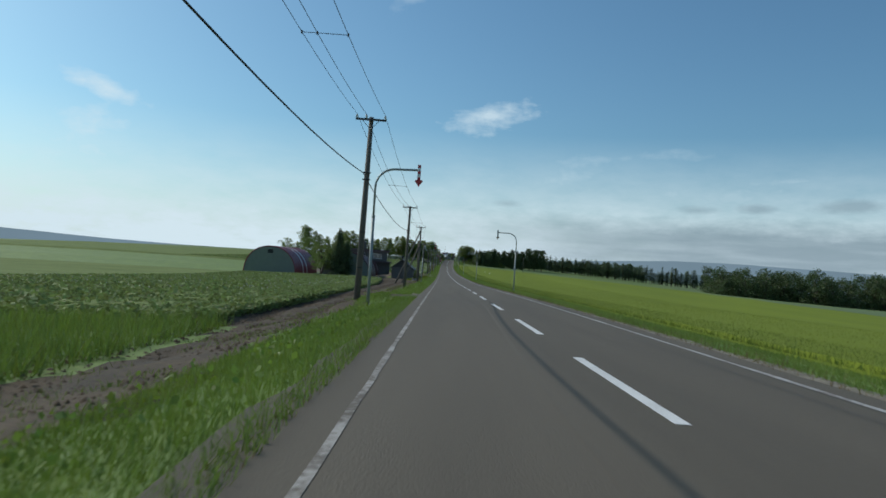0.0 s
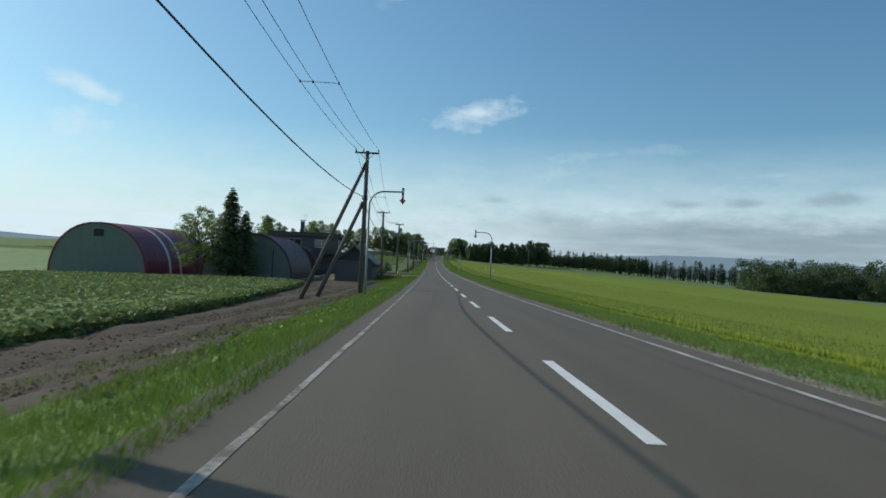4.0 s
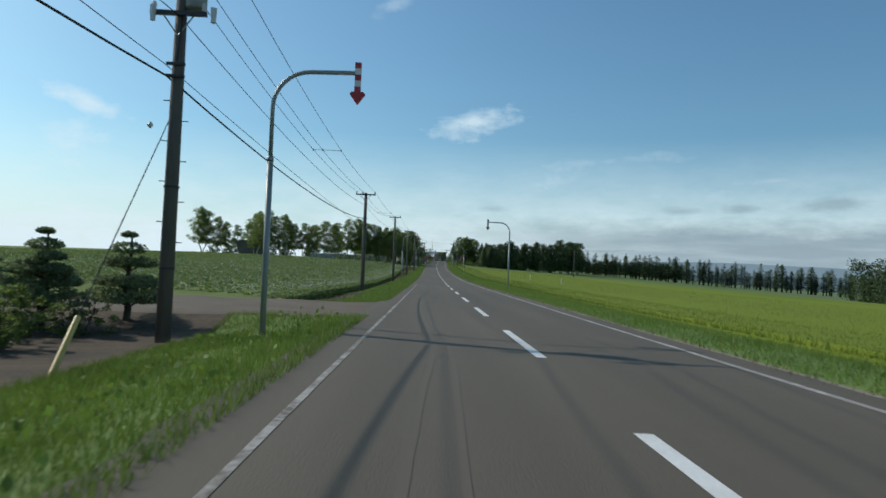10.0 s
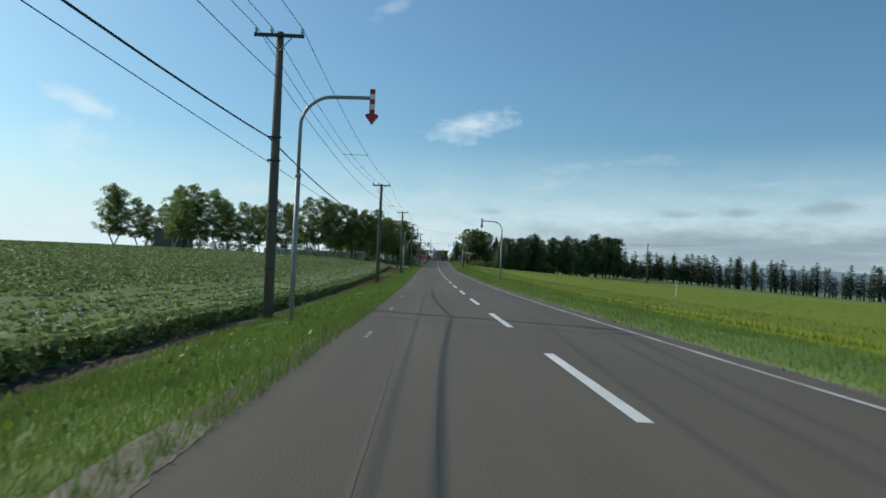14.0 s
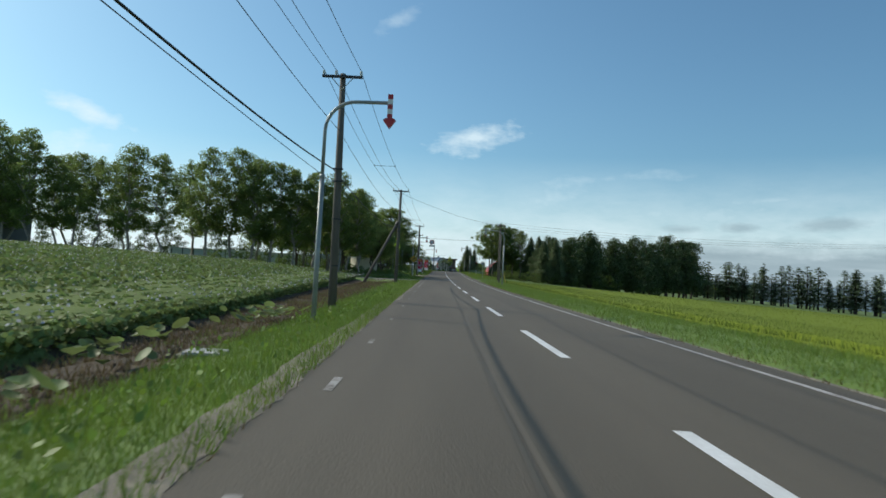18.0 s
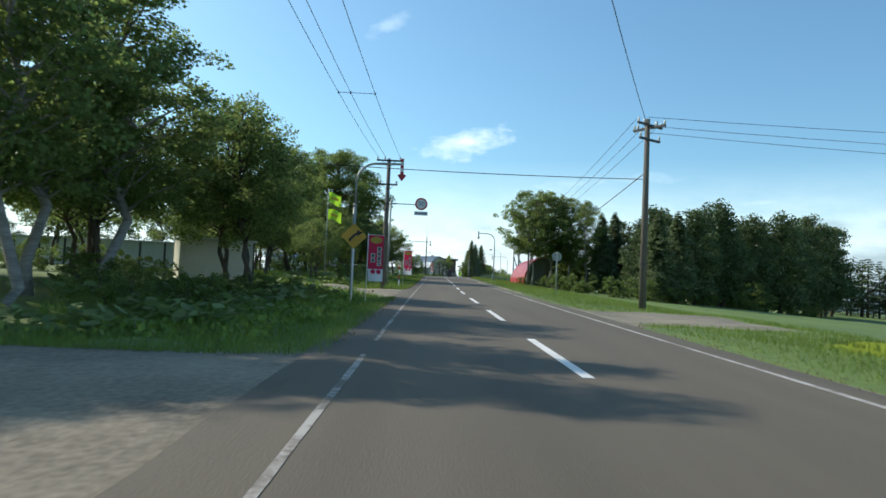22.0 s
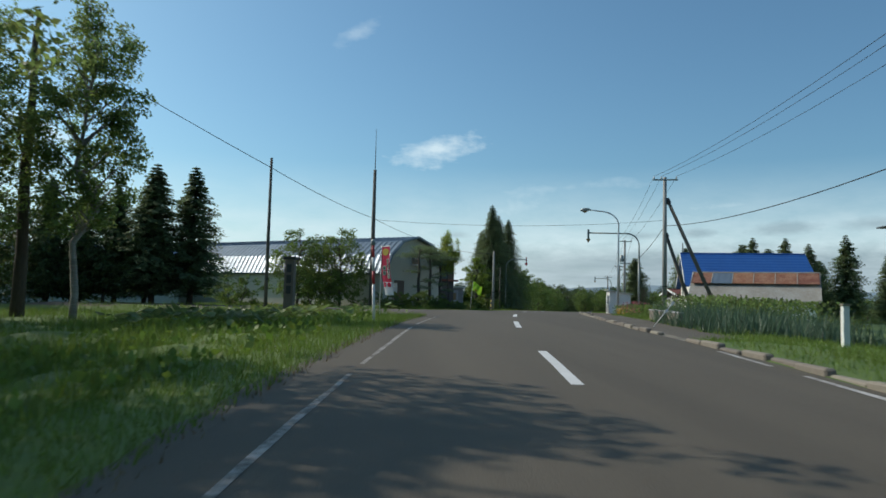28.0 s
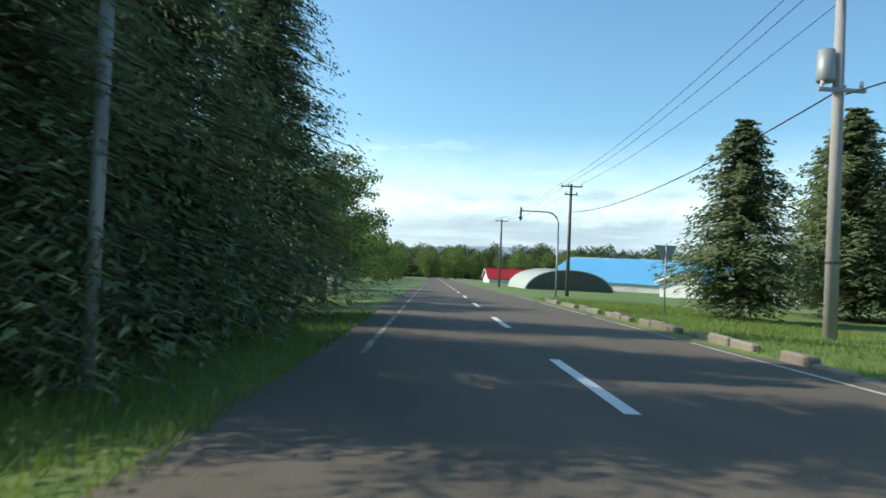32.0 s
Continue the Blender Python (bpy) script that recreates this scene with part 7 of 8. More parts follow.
SPECIES = {
    "birch": lambda i: broad_tree(10 + i, 13, 3.5, 0.3, 0.075, 22000, "birch_leaf", "birch_bark", 1, 56, "birch", 0.18),
    "row_birch": lambda i: broad_tree(20 + i, 12.6, 3.5, 0.27, 0.095, 14500, "birch_leaf", "birch_bark", 1, 54, "birch", 0.2),
    "broadleaf": lambda i: broad_tree(30 + i, 10, 3.6, 0.2, 0.11, 8000, "leaf", "bark", 1, 40),
    "near": lambda i: broad_tree(40 + i, 9, 3.6, 0.36, 0.075, 22000, "birch_leaf", "bark", 2, 60, "round", 0.175),
    "dark": lambda i: broad_tree(50 + i, 11, 4.0, 0.1, 0.2, 3400, "dark_leaf", "bark", 1, 30, "round", 0.3),
    "wood": lambda i: broad_tree(56 + i, 11, 3.4, 0.1, 0.14, 9500, "dark_leaf", "bark", 1, 50, "birch", 0.27),
    "tall": lambda i: broad_tree(140 + i, 13.5, 4.4, 0.34, 0.062, 95000, "birch_leaf", "bark", 1, 80, "round", 0.155),
    "roadside": lambda i: broad_tree(160 + i, 12.4, 3.9, 0.36, 0.085, 40000, "birch_leaf", "birch_bark", 2, 80, "round", 0.16),
    "light": lambda i: broad_tree(60 + i, 6, 1.9, 0.5, 0.065, 10000, "light_leaf", "bark", 1, 40, "round", 0.26),
    "spruce": lambda i: conifer(70 + i, 12, 3.6, 0.1, 40, 12, 42, "needle", "bark", width=0.085, power=0.82, fine=0.62, gaps=0.1, droop=0.14),
    "fir": lambda i: conifer(90 + i, 12, 4.4, 0.06, 40, 12, 42, "needle", "bark", width=0.085, power=0.66, fine=0.62, gaps=0.12, droop=0.1),
    "great_spruce": lambda i: conifer(80 + i, 14, 4.3, 0.03, 56, 15, 110, "needle", "bark", width=0.032, fine=0.30),
    "pale": lambda i: broad_tree(64 + i, 6, 1.8, 0.15, 0.07, 12000, "bright_leaf", "bark", 1, 40, "birch"),
    "pine": lambda i: conifer(100 + i, 14, 3.3, 0.26, 19, 9, 34, "needle", "bark", droop=0.02, power=0.75, width=0.11, gaps=0.06),
    "larch": lambda i: conifer(110 + i, 10, 2.2, 0.2, 22, 6, 8, "larch_leaf", "bark", droop=0.02, width=0.17, gaps=0.3, power=0.6),
    "grove": lambda i: broad_tree(150 + i, 11, 4.0, 0.1, 0.2, 3400, "leaf", "bark", 1, 30, "round", 0.3),
    "shrub": lambda i: broad_tree(120 + i, 2.6, 1.7, 0.05, 0.075, 4500, "leaf", "bark", 2, 24),
    "bright_shrub": lambda i: broad_tree(130 + i, 1.6, 1.3, 0.05, 0.06, 3500, "bright_leaf", "bark", 2, 20),
}
VARIANTS = {"tall": 1, "row_birch": 4, "dark": 3, "wood": 3, "larch": 5, "birch": 3, "near": 3, "shrub": 3}
KIND = {"birch": ("birch_tree", "tall birch with pale trunk and airy green crown", "tree"), "row_birch": ("birch_tree", "birch with a leafy crown at the field's edge", "tree"),
        "broadleaf": ("broadleaf_tree", "leafy broadleaf tree with a rounded crown", "tree"), "near": ("broadleaf_tree", "spreading leafy tree beside the road", "tree"),
        "dark": ("broadleaf_tree", "dense dark green woodland tree", "tree"), "wood": ("broadleaf_tree", "tall dark green tree of a windbreak", "tree"), "grove": ("broadleaf_tree", "light green tree of a distant wood", "tree"), "roadside": ("broadleaf_tree", "leafy tree with two leaning pale stems beside a hut", "tree"), "tall": ("broadleaf_tree", "tall leafy tree with a high spreading crown", "tree"), "light": ("broadleaf_tree", "slender tree with bright yellow-green leaves", "tree"),
        "spruce": ("spruce_tree", "dark green spruce with drooping branches", "tree"), "fir": ("fir_tree", "broad dark green fir with a rounded outline", "tree"), "great_spruce": ("spruce_tree", "tall dense dark spruce beside the road", "tree"),
        "pale": ("broadleaf_tree", "young light green tree beside a pole", "tree"), "pine": ("pine_tree", "tall layered conifer with bare lower trunk", "tree"),
        "larch": ("larch_tree", "slender larch in a windbreak row", "tree"), "shrub": ("shrub", "dense green shrub on the grass", "shrub"), "bright_shrub": ("shrub", "bright green flowering shrub by the road", "shrub")}
MADE = {}
tree_rng = random.Random(5)


def plant(kind, x, y, size, z=None, variant=None, squeeze=1.0, label=None, group=""):
    """size: the tree's height as a share of its kind's own height."""
    v = tree_rng.randrange(VARIANTS.get(kind, 2)) if variant is None else variant
    z = ground_at(x, y) - 0.1 if z is None else z
    m = Matrix.LocRotScale(Vector((x, y, z)), Euler((0, 0, tree_rng.uniform(0, 6.28))), Vector((size * squeeze, size * squeeze, size)))
    if (kind, v) not in MADE:
        name, lab, cat = KIND[kind]
        ob = thing(name, Matrix.Identity(4), label or lab, cat, group)
        wood, crown = SPECIES[kind](v)
        part("trunk", wood, "bark", ob)
        part("crown" if cat == "tree" else "foliage", crown, "leaf", ob)
        MADE[(kind, v)] = ob
        ob.matrix_world = m
        ob.scale = m.to_scale()
        return ob
    src = MADE[(kind, v)]
    k = src.scale
    ob = copy_thing(src, m @ Matrix.Diagonal((1 / k.x, 1 / k.y, 1 / k.z, 1)))
    if label:
        ob["label"] = label
    return ob


# farm by the arched stores
for x, y, kind, size in ((-28.3, 149.9, "broadleaf", 0.84), (-24.4, 149.6, "spruce", 0.88), (-22.6, 149.2, "spruce", 0.66),
                         (-40, 196, "broadleaf", 0.9), (-33, 200, "broadleaf", 0.8), (-48, 205, "broadleaf", 0.8)):
    plant(kind, x, y, size)

# birch row on the rise
for x, y, size in ((-92, 449, 1.55), (-89.5, 447, 1.45), (-85, 450, 1.25), (-82.5, 451, 1.1), (-63, 418, 1.25), (-60, 413, 1.28), (-57, 411, 1.3), (-54, 410, 1.15), (-50.5, 409, 1.2), (-47, 409, 0.95), (-44, 408, 0.9), (-40.5, 406, 0.85),
                   (-37, 405, 0.98), (-33.5, 406, 0.92), (-29.5, 411, 1.08), (-27, 413, 1.12), (-24.2, 411, 1.02), (-21.5, 412, 1.0), (-18.8, 411, 0.94), (-16.3, 412, 0.95), (-13.4, 411, 0.98), (-11.2, 413, 0.85),
                   (-62, 425, 1.1), (-52, 420, 1.1), (-42, 416, 0.9), (-34, 418, 1.0), (-26, 422, 1.05), (-70, 440, 1.1), (-76, 445, 1.0)):
    plant("row_birch", x, y, size * (0.97 if x < -44 else 1.06), group="birch row")

# park trees by the road
for x, y, size in ((-14.8, 424.5, 1.0), (-10.9, 429.7, 0.95), (-8.8, 427.6, 0.92), (-17, 429, 1.0), (-21, 424, 1.05), (-9.2, 447, 0.5), (-13.5, 452, 0.95), (-17.5, 449, 0.85), (-10.8, 457, 0.8),
                   (-19, 455, 1.1), (-18.5, 461, 0.9), (-17.5, 468.5, 0.8), (-22, 472, 1.0), (-25, 462, 1.0), (-22, 440, 1.0), (-28, 448, 1.0), (-19, 475, 1.2), (-22, 480, 1.2), (-16.5, 486, 1.1)):
    plant("near", x, y, size, group="park trees")
for x, y, size in ((-11.6, 420.4, 0.9), (-12.9, 417.6, 0.85), (-20.0, 425.0, 0.85), (-15.8, 419.5, 0.9)):
    plant("birch", x, y, size, squeeze=1.3, group="park trees")
plant("tall", -11.0, 468.4, 1.0, squeeze=1.3)
plant("tall", -16.0, 474.0, 1.05, squeeze=1.1)
plant("pine", -10.0, 492.2, 1.0, squeeze=1.3)
for x, y, size in ((-5.5, 495.5, 0.78), (-7.8, 492.5, 0.72), (-8.5, 499, 0.75), (-12.0, 489, 0.8), (-14.5, 495, 1.0), (-18.5, 489, 1.15), (-12.5, 500, 0.85), (-17, 484, 0.9)):
    plant("near", x, y, size, group="park trees")
for x, y, size in ((-7.0, 483, 0.9), (-9.5, 486, 0.8), (-7.6, 488, 0.7), (-11.0, 488, 0.8), (-9.2, 469, 0.4)):
    plant("bright_shrub", x, y, size)
for x, y, size in ((-9.2, 415, 0.5), (-8.0, 417.5, 0.45), (-11.5, 418.5, 0.5), (-13, 421, 0.55), (-6.6, 447.5, 0.6), (-8.4, 455, 0.6), (-7.0, 470, 0.5), (-10, 472, 0.6), (-7.5, 500, 0.5)):
    plant("shrub", x, y, size)
# rank growth on the bank under the park trees
for x, y, size in ((-12.6, 426.8, 0.45), (-14.4, 428.6, 0.5), (-16.5, 431, 0.6), (-18, 432, 0.65), (-21, 431.5, 0.75), (-24.5, 432.5, 0.7), (-28, 432, 0.8), (-31.5, 434, 0.8), (-35, 433, 0.8), (-7.6, 424.6, 0.42), (-8.5, 423.6, 0.4), (-6.7, 425.6, 0.36),
                   (-10.4, 471, 0.42), (-9.3, 472.8, 0.4), (-8.4, 474.4, 0.36), (-12.2, 470, 0.4), (-14.5, 473.5, 0.5), (-18, 479, 0.6), (-21, 482, 0.7), (-25, 486, 0.9), (-29, 488, 1.0), (-8.0, 479.5, 0.7), (-6.6, 464.5, 0.3)):
    plant("shrub", x, y, size)
for k in range(14):
    plant("dark", -26 - 6 * k + tree_rng.uniform(-2, 2), 512 + tree_rng.uniform(-5, 5), tree_rng.uniform(0.6, 0.9), group="far park trees")

# left side before the village
for x, y, kind, size in ((-13.4, 532.5, "birch", 0.85), (-17.5, 531.5, "birch", 0.8), (-15.5, 523, "near", 1.15), (-19, 528, "near", 1.2), (-9.4, 519.5, "near", 1.15), (-13.0, 516, "near", 1.0), (-22, 533, "broadleaf", 1.0), (-22, 551, "broadleaf", 0.7),
                         (-18.5, 549, "spruce", 0.62), (-22, 545, "broadleaf", 0.75), (-5.6, 557, "broadleaf", 0.58), (-3.0, 557.6, "broadleaf", 0.6), (-4.4, 558.8, "broadleaf", 0.56), (-4.2, 556.2, "shrub", 0.9), (-9.5, 555.0, "shrub", 0.9)):
    plant(kind, x, y, size)
for x, y, size in ((-11.1, 550.6, 0.69), (-12.9, 549.4, 0.68), (-15.2, 550, 0.58), (-14.2, 552, 0.6), (-17.6, 551.0, 0.56)):
    plant("spruce", x, y, size, squeeze=1.12)
plant("birch", -10.1, 533.4, 0.88, squeeze=0.9)
for x, y, size in ((-15.6, 549.5, 0.46), (-17.4, 550, 0.52), (-19.4, 548, 0.55), (-21.6, 547, 0.58), (-24.2, 546, 0.6), (-27, 545, 0.62)):
    plant("dark", x, y, size, group="trees before a warehouse")
plant("light", 4.9, 561.6, 1.06, squeeze=0.46)
plant("pale", 9.3, 580.8, 0.95, squeeze=1.2)
for x, y, size in ((0.4, 555.6, 0.55), (1.6, 556.2, 0.55), (2.7, 556.9, 0.6), (3.6, 557.9, 0.55), (4.4, 559.4, 0.42), (5.1, 561.0, 0.36), (5.7, 562.8, 0.34), (6.2, 564.8, 0.3), (6.6, 566.5, 0.28), (7.6, 571.6, 0.32), (8.2, 575, 0.4), (8.8, 578.5, 0.5), (8.3, 582, 0.7), (-1.5, 556.8, 0.4), (-3.5, 553.4, 0.35), (10.8, 579.4, 0.5), (12.0, 584.5, 0.55), (14.2, 591.5, 0.6)):
    plant("shrub", x, y, size)

# great spruces
for x, y, size in ((11.9, 587.6, 0.88), (13.3, 592.0, 0.84), (11.2, 591.4, 0.7), (15.4, 597.5, 0.86), (12.6, 598, 0.7)):
    plant("great_spruce", x, y, size, group="roadside spruces")
for x, y, size in ((17.0, 603, 0.5), (18.6, 606.5, 0.62), (19.2, 611.5, 0.7), (16.0, 606, 0.8), (20.5, 615, 0.6), (19, 620, 0.7), (22.5, 628, 0.6), (25, 640, 0.7), (28, 655, 0.7), (30, 668, 0.7) ):
    plant("broadleaf", x, y, size)

# right side: woods by the red-roofed store
for x, y, size in ((12.2, 483.3, 1.0), (15.2, 484.6, 1.03)):
    plant("roadside", x, y, size, group="roadside birches")
for x, y, size in ((17.2, 484.5, 0.93), (18.7, 481.5, 0.88)):
    plant("birch", x, y, size, group="roadside birches")
for x, y, size in ((21.2, 484.5, 0.86), (23.2, 485.8, 0.9), (25.5, 483, 0.8), (20.5, 481, 0.7)):
    plant("spruce", x, y, size)
for x, y, size in ((27.0, 485.5, 0.95), (30.0, 488.0, 1.0), (25.0, 488.5, 0.9), (33.5, 486.0, 0.9), (37, 488, 0.85), (29.0, 481.0, 0.8), (41, 486, 0.8), (45, 489, 0.85)):
    plant("wood", x, y, size, group="windbreak")
for k in range(26):
    t = k / 25
    x, y = 20 + 53 * t + tree_rng.uniform(-1.5, 1.5), 462 + 60 * t + tree_rng.uniform(-3, 3)
    plant("wood", x, y, float(np.interp(t, [0, 0.1, 0.25, 0.4, 0.6, 0.75, 0.88, 1], [0.75, 0.95, 1.1, 1.15, 1.15, 1.35, 1.5, 1.35])) + tree_rng.uniform(-0.12, 0.12), group="windbreak")
for x, y, size in ((20.5, 461, 0.72), (23.2, 463.5, 0.76)):
    plant("spruce", x, y, size)
for x, y, size in ((16, 458, 0.5), (19, 459, 0.55), (23, 463, 0.6), (28, 468, 0.5), (34, 473, 0.5), (40, 480, 0.5), (47, 486, 0.55), (54, 494, 0.55), (13.5, 470, 0.5), (12.8, 476, 0.35), (11.2, 484.6, 0.28), (14.6, 466, 0.5), (16.6, 487.4, 0.75), (18.2, 486.8, 0.95), (19.8, 487.2, 1.1), (21.4, 486.6, 1.1), (21.5, 479.5, 0.6), (23.2, 480.3, 0.75), (25.0, 479.6, 0.7), (27.0, 480.6, 0.85), (29.2, 479.4, 0.8), (31.4, 480.8, 0.9), (33.6, 479.8, 0.85), (36, 481, 0.9), (38.5, 480, 0.9)):
    plant("shrub", x, y, size * 1.5)

# larch windbreak and big wood beyond the grain
for k in range(150):
    t = k / 149
    x, y = 78 + 150 * t + tree_rng.uniform(-1.2, 1.2), 546 - 66 * t + tree_rng.uniform(-3, 3)
    plant("larch", x, y, tree_rng.uniform(0.85, 1.45), squeeze=tree_rng.uniform(0.9, 1.4), z=float(np.interp(t, [0, 1], [-1.2, -9.0])), group="larch windbreak")
for k in range(46):
    x, y = 172 + 12.0 * (k % 12) + tree_rng.uniform(-4, 4), 425 - 2.8 * (k % 12) + 7.5 * (k // 12) + tree_rng.uniform(-3, 3)
    plant("dark", x, y, tree_rng.uniform(1.75, 2.35), z=-13.2 - 0.02 * (x - 172), group="field wood")

# village right: spruces on the lawn
for x, y, size in ((33.2, 600.3, 0.64), (41.2, 602.6, 0.80), (44.5, 606.5, 0.78), (46.4, 603.6, 0.76), (49.4, 604.6, 0.8), (45.2, 594.5, 0.80), (50.5, 598, 0.8), (56, 600, 0.75), (62, 605, 0.75)):
    plant("fir", x, y, size, squeeze=1.12, group="lawn spruces")
for x, y, size in ((43.1, 588, 0.82), (47.4, 588.5, 0.84), (50.6, 589, 0.8), (54.6, 588, 0.9), (60, 588, 0.75), (66, 590, 0.85), (48, 560, 0.55), (52, 565, 0.6), (57, 561, 0.55), (62, 566, 0.6), (68, 563, 0.6)):
    plant("spruce", x, y, size)
for x, y, size in ((33, 555, 0.4), (37, 552, 0.45), (29, 556, 0.35), (41, 556, 0.5)):
    plant("shrub", x, y, size)

for k in range(26):
    s = 625 + 6.5 * k
    for lat in ((-9.5 - tree_rng.uniform(0, 8)), 15 + tree_rng.uniform(0, 26)):
        if lat > 0 and s < 770:
            continue
        p = spot(s + tree_rng.uniform(-2, 2), lat)
        plant("grove", p.x, p.y, tree_rng.uniform(0.6, 0.9), group="distant wood")

# distant woods closing the road and the plain
for k in range(34):
    t = k / 33
    x, y = 40 + 150 * t + tree_rng.uniform(-5, 5), 820 - 60 * t + tree_rng.uniform(-10, 10)
    plant("grove", x, y, tree_rng.uniform(0.8, 1.1), group="distant wood")
for k in range(84):
    t = k / 83
    x, y = 72 + 160 * t + tree_rng.uniform(-3, 3), 902 - 82 * t + tree_rng.uniform(-10, 10)
    plant("dark", x, y, tree_rng.uniform(1.35, 1.9), z=-6.0, group="distant wood")
for k in range(14):
    x, y = -5 + 6 * k + tree_rng.uniform(-3, 3), 700 + 8 * k + tree_rng.uniform(-4, 4)
    if abs(arc_of(x, y)[1]) > 8:
        plant("dark", x, y, tree_rng.uniform(0.6, 0.9), group="distant wood")
for k in range(22):
    x, y = -150 + 9 * k + tree_rng.uniform(-4, 4), 640 + tree_rng.uniform(-12, 12)
    if x < 12:
        plant("dark", x, y, tree_rng.uniform(0.6, 0.9), group="distant wood")


# cloud-pruned garden trees
def garden_tree(x, y, h, tiers, seed, label):
    """A pruned conifer: flat rounded pads in tiers that widen downwards round one trunk."""
    g = np.random.default_rng(seed)
    z = ground_at(x, y)
    ob = thing("garden_tree", facing((x, y, z)), label, "garden tree", "pruned garden trees")
    part("trunk", Shape().tube(limb_path((0, 0, -0.2), (0.05, 0.03, h * 0.95), 0, g, 5), [0.1, 0.09, 0.075, 0.055, 0.04, 0.02], 7), "bark", ob, smooth=True)
    for k in range(tiers):
        t = k / (tiers - 1)
        wide = h * (0.33 * (1 - t) ** 0.8 + 0.085)
        pads = 1 if k >= tiers - 2 else 4 - int(2 * t)
        for q in range(pads):
            ang = 6.28 * q / pads + 1.3 * k + g.normal() * 0.25
            r = wide if pads == 1 else wide * (0.52 + 0.12 * g.random())
            reach = 0.0 if pads == 1 else wide * (0.5 + 0.15 * g.random())
            c = np.array([reach * math.cos(ang), reach * math.sin(ang), h * (0.27 + 0.7 * t) + g.normal() * 0.025 * h])
            n = 700
            d = g.normal(size=(n, 3))
            d /= np.linalg.norm(d, axis=1, keepdims=True)
            d[:, 2] = np.where(d[:, 2] < 0, d[:, 2] * 0.5, d[:, 2])
            P = c + d * (r * (0.65 + 0.38 * g.random((n, 1)))) * np.array([1, 1, 0.46])
            V, F = leaf_quads(P, 1.0, np.full(n, 0.05) * (0.7 + 0.6 * g.random(n)), gen=g, aspect=0.4)
            part("foliage_pad", big_mesh("foliage_pad", V, F, [mat("needle")]), "needle", ob)
            if reach:
                part("branch", Shape().tube([(0.03, 0.02, c[2] - 0.2), tuple(c * np.array([0.5, 0.5, 1]) - np.array([0, 0, 0.1])), tuple(c)], [0.03, 0.022, 0.012], 5), "bark", ob)
    return ob


def tall_pine(x, y, h, seed):
    """A garden pine with a bare trunk and flat pads near its top."""
    g = np.random.default_rng(seed)
    ob = thing("garden_pine", facing((x, y, ground_at(x, y) - 0.1)), "tall pruned pine with bare trunk and flat pads", "garden tree", "pruned garden trees")
    part("trunk", Shape().tube([(0.008 * k * (-1) ** k, 0.015 * k, -0.2 + (h + 0.2) * k / 6) for k in range(7)], [0.13, 0.12, 0.11, 0.10, 0.085, 0.07, 0.04], 8), "bark", ob, smooth=True)
    leaves = []
    for k in range(9):
        t = (0.98, 0.96, 0.95, 0.86, 0.84, 0.7, 0.62, 0.5, 0.4)[k]
        ang = k * 2.2 + seed
        reach = 0.0 if k == 0 else (0.95, 0.85, 0.9, 0.8, 0.6, 0.7, 0.6, 0.5)[k - 1]
        c = np.array([0.12 + reach * math.cos(ang), reach * math.sin(ang), h * t])
        n = 420 if k < 5 else 160
        q = g.normal(size=(n, 3)) * np.array([0.36, 0.36, 0.085]) * (1.0 if k < 5 else 0.7)
        V, F = leaf_quads(c + q, 1.0, np.full(n, 0.07) * (0.6 + 0.8 * g.random(n)), gen=g, aspect=0.25)
        leaves.append(V)
        if reach:
            part("branch", Shape().tube([(0.1, 0, h * t - 0.12), tuple(c)], [0.035, 0.015], 5), "bark", ob)
    V = np.concatenate(leaves)
    part("crown", big_mesh("crown", V, np.arange(len(V)).reshape(-1, 4), [mat("needle")]), "needle", ob)


tall_pine(2.6, 557.8, 4.75, 3)
tall_pine(3.45, 558.9, 4.6, 5)
tall_pine(4.3, 560.6, 4.3, 8)
PRUNED = "small pine pruned into cloud pads in a garden"
for x, y, h, pads, seed in ((-9.3, 193.0, 2.3, 5, 1), (-11.0, 192.2, 2.4, 6, 2), (-13.8, 191.5, 3.0, 6, 3), (-13.0, 192.4, 2.6, 5, 4), (-13.6, 186.2, 2.4, 5, 5), (-14.2, 182.0, 2.7, 6, 6), (-15.4, 192.2, 2.0, 5, 7)):
    garden_tree(x, y, h, pads, seed, PRUNED)
for x, y, size in ((-12.2, 181.0, 0.92), (-11.2, 183.2, 0.85), (-13.2, 184.4, 0.95), (-11.4, 186.6, 0.7), (-10.2, 188.6, 0.55), (-12.8, 179.0, 0.9), (-10.8, 190.4, 0.42), (-9.7, 191.3, 0.36), (-13.6, 189.3, 0.6)):
    plant("shrub", x, y, size, label="dense dark green garden shrub beside a house")


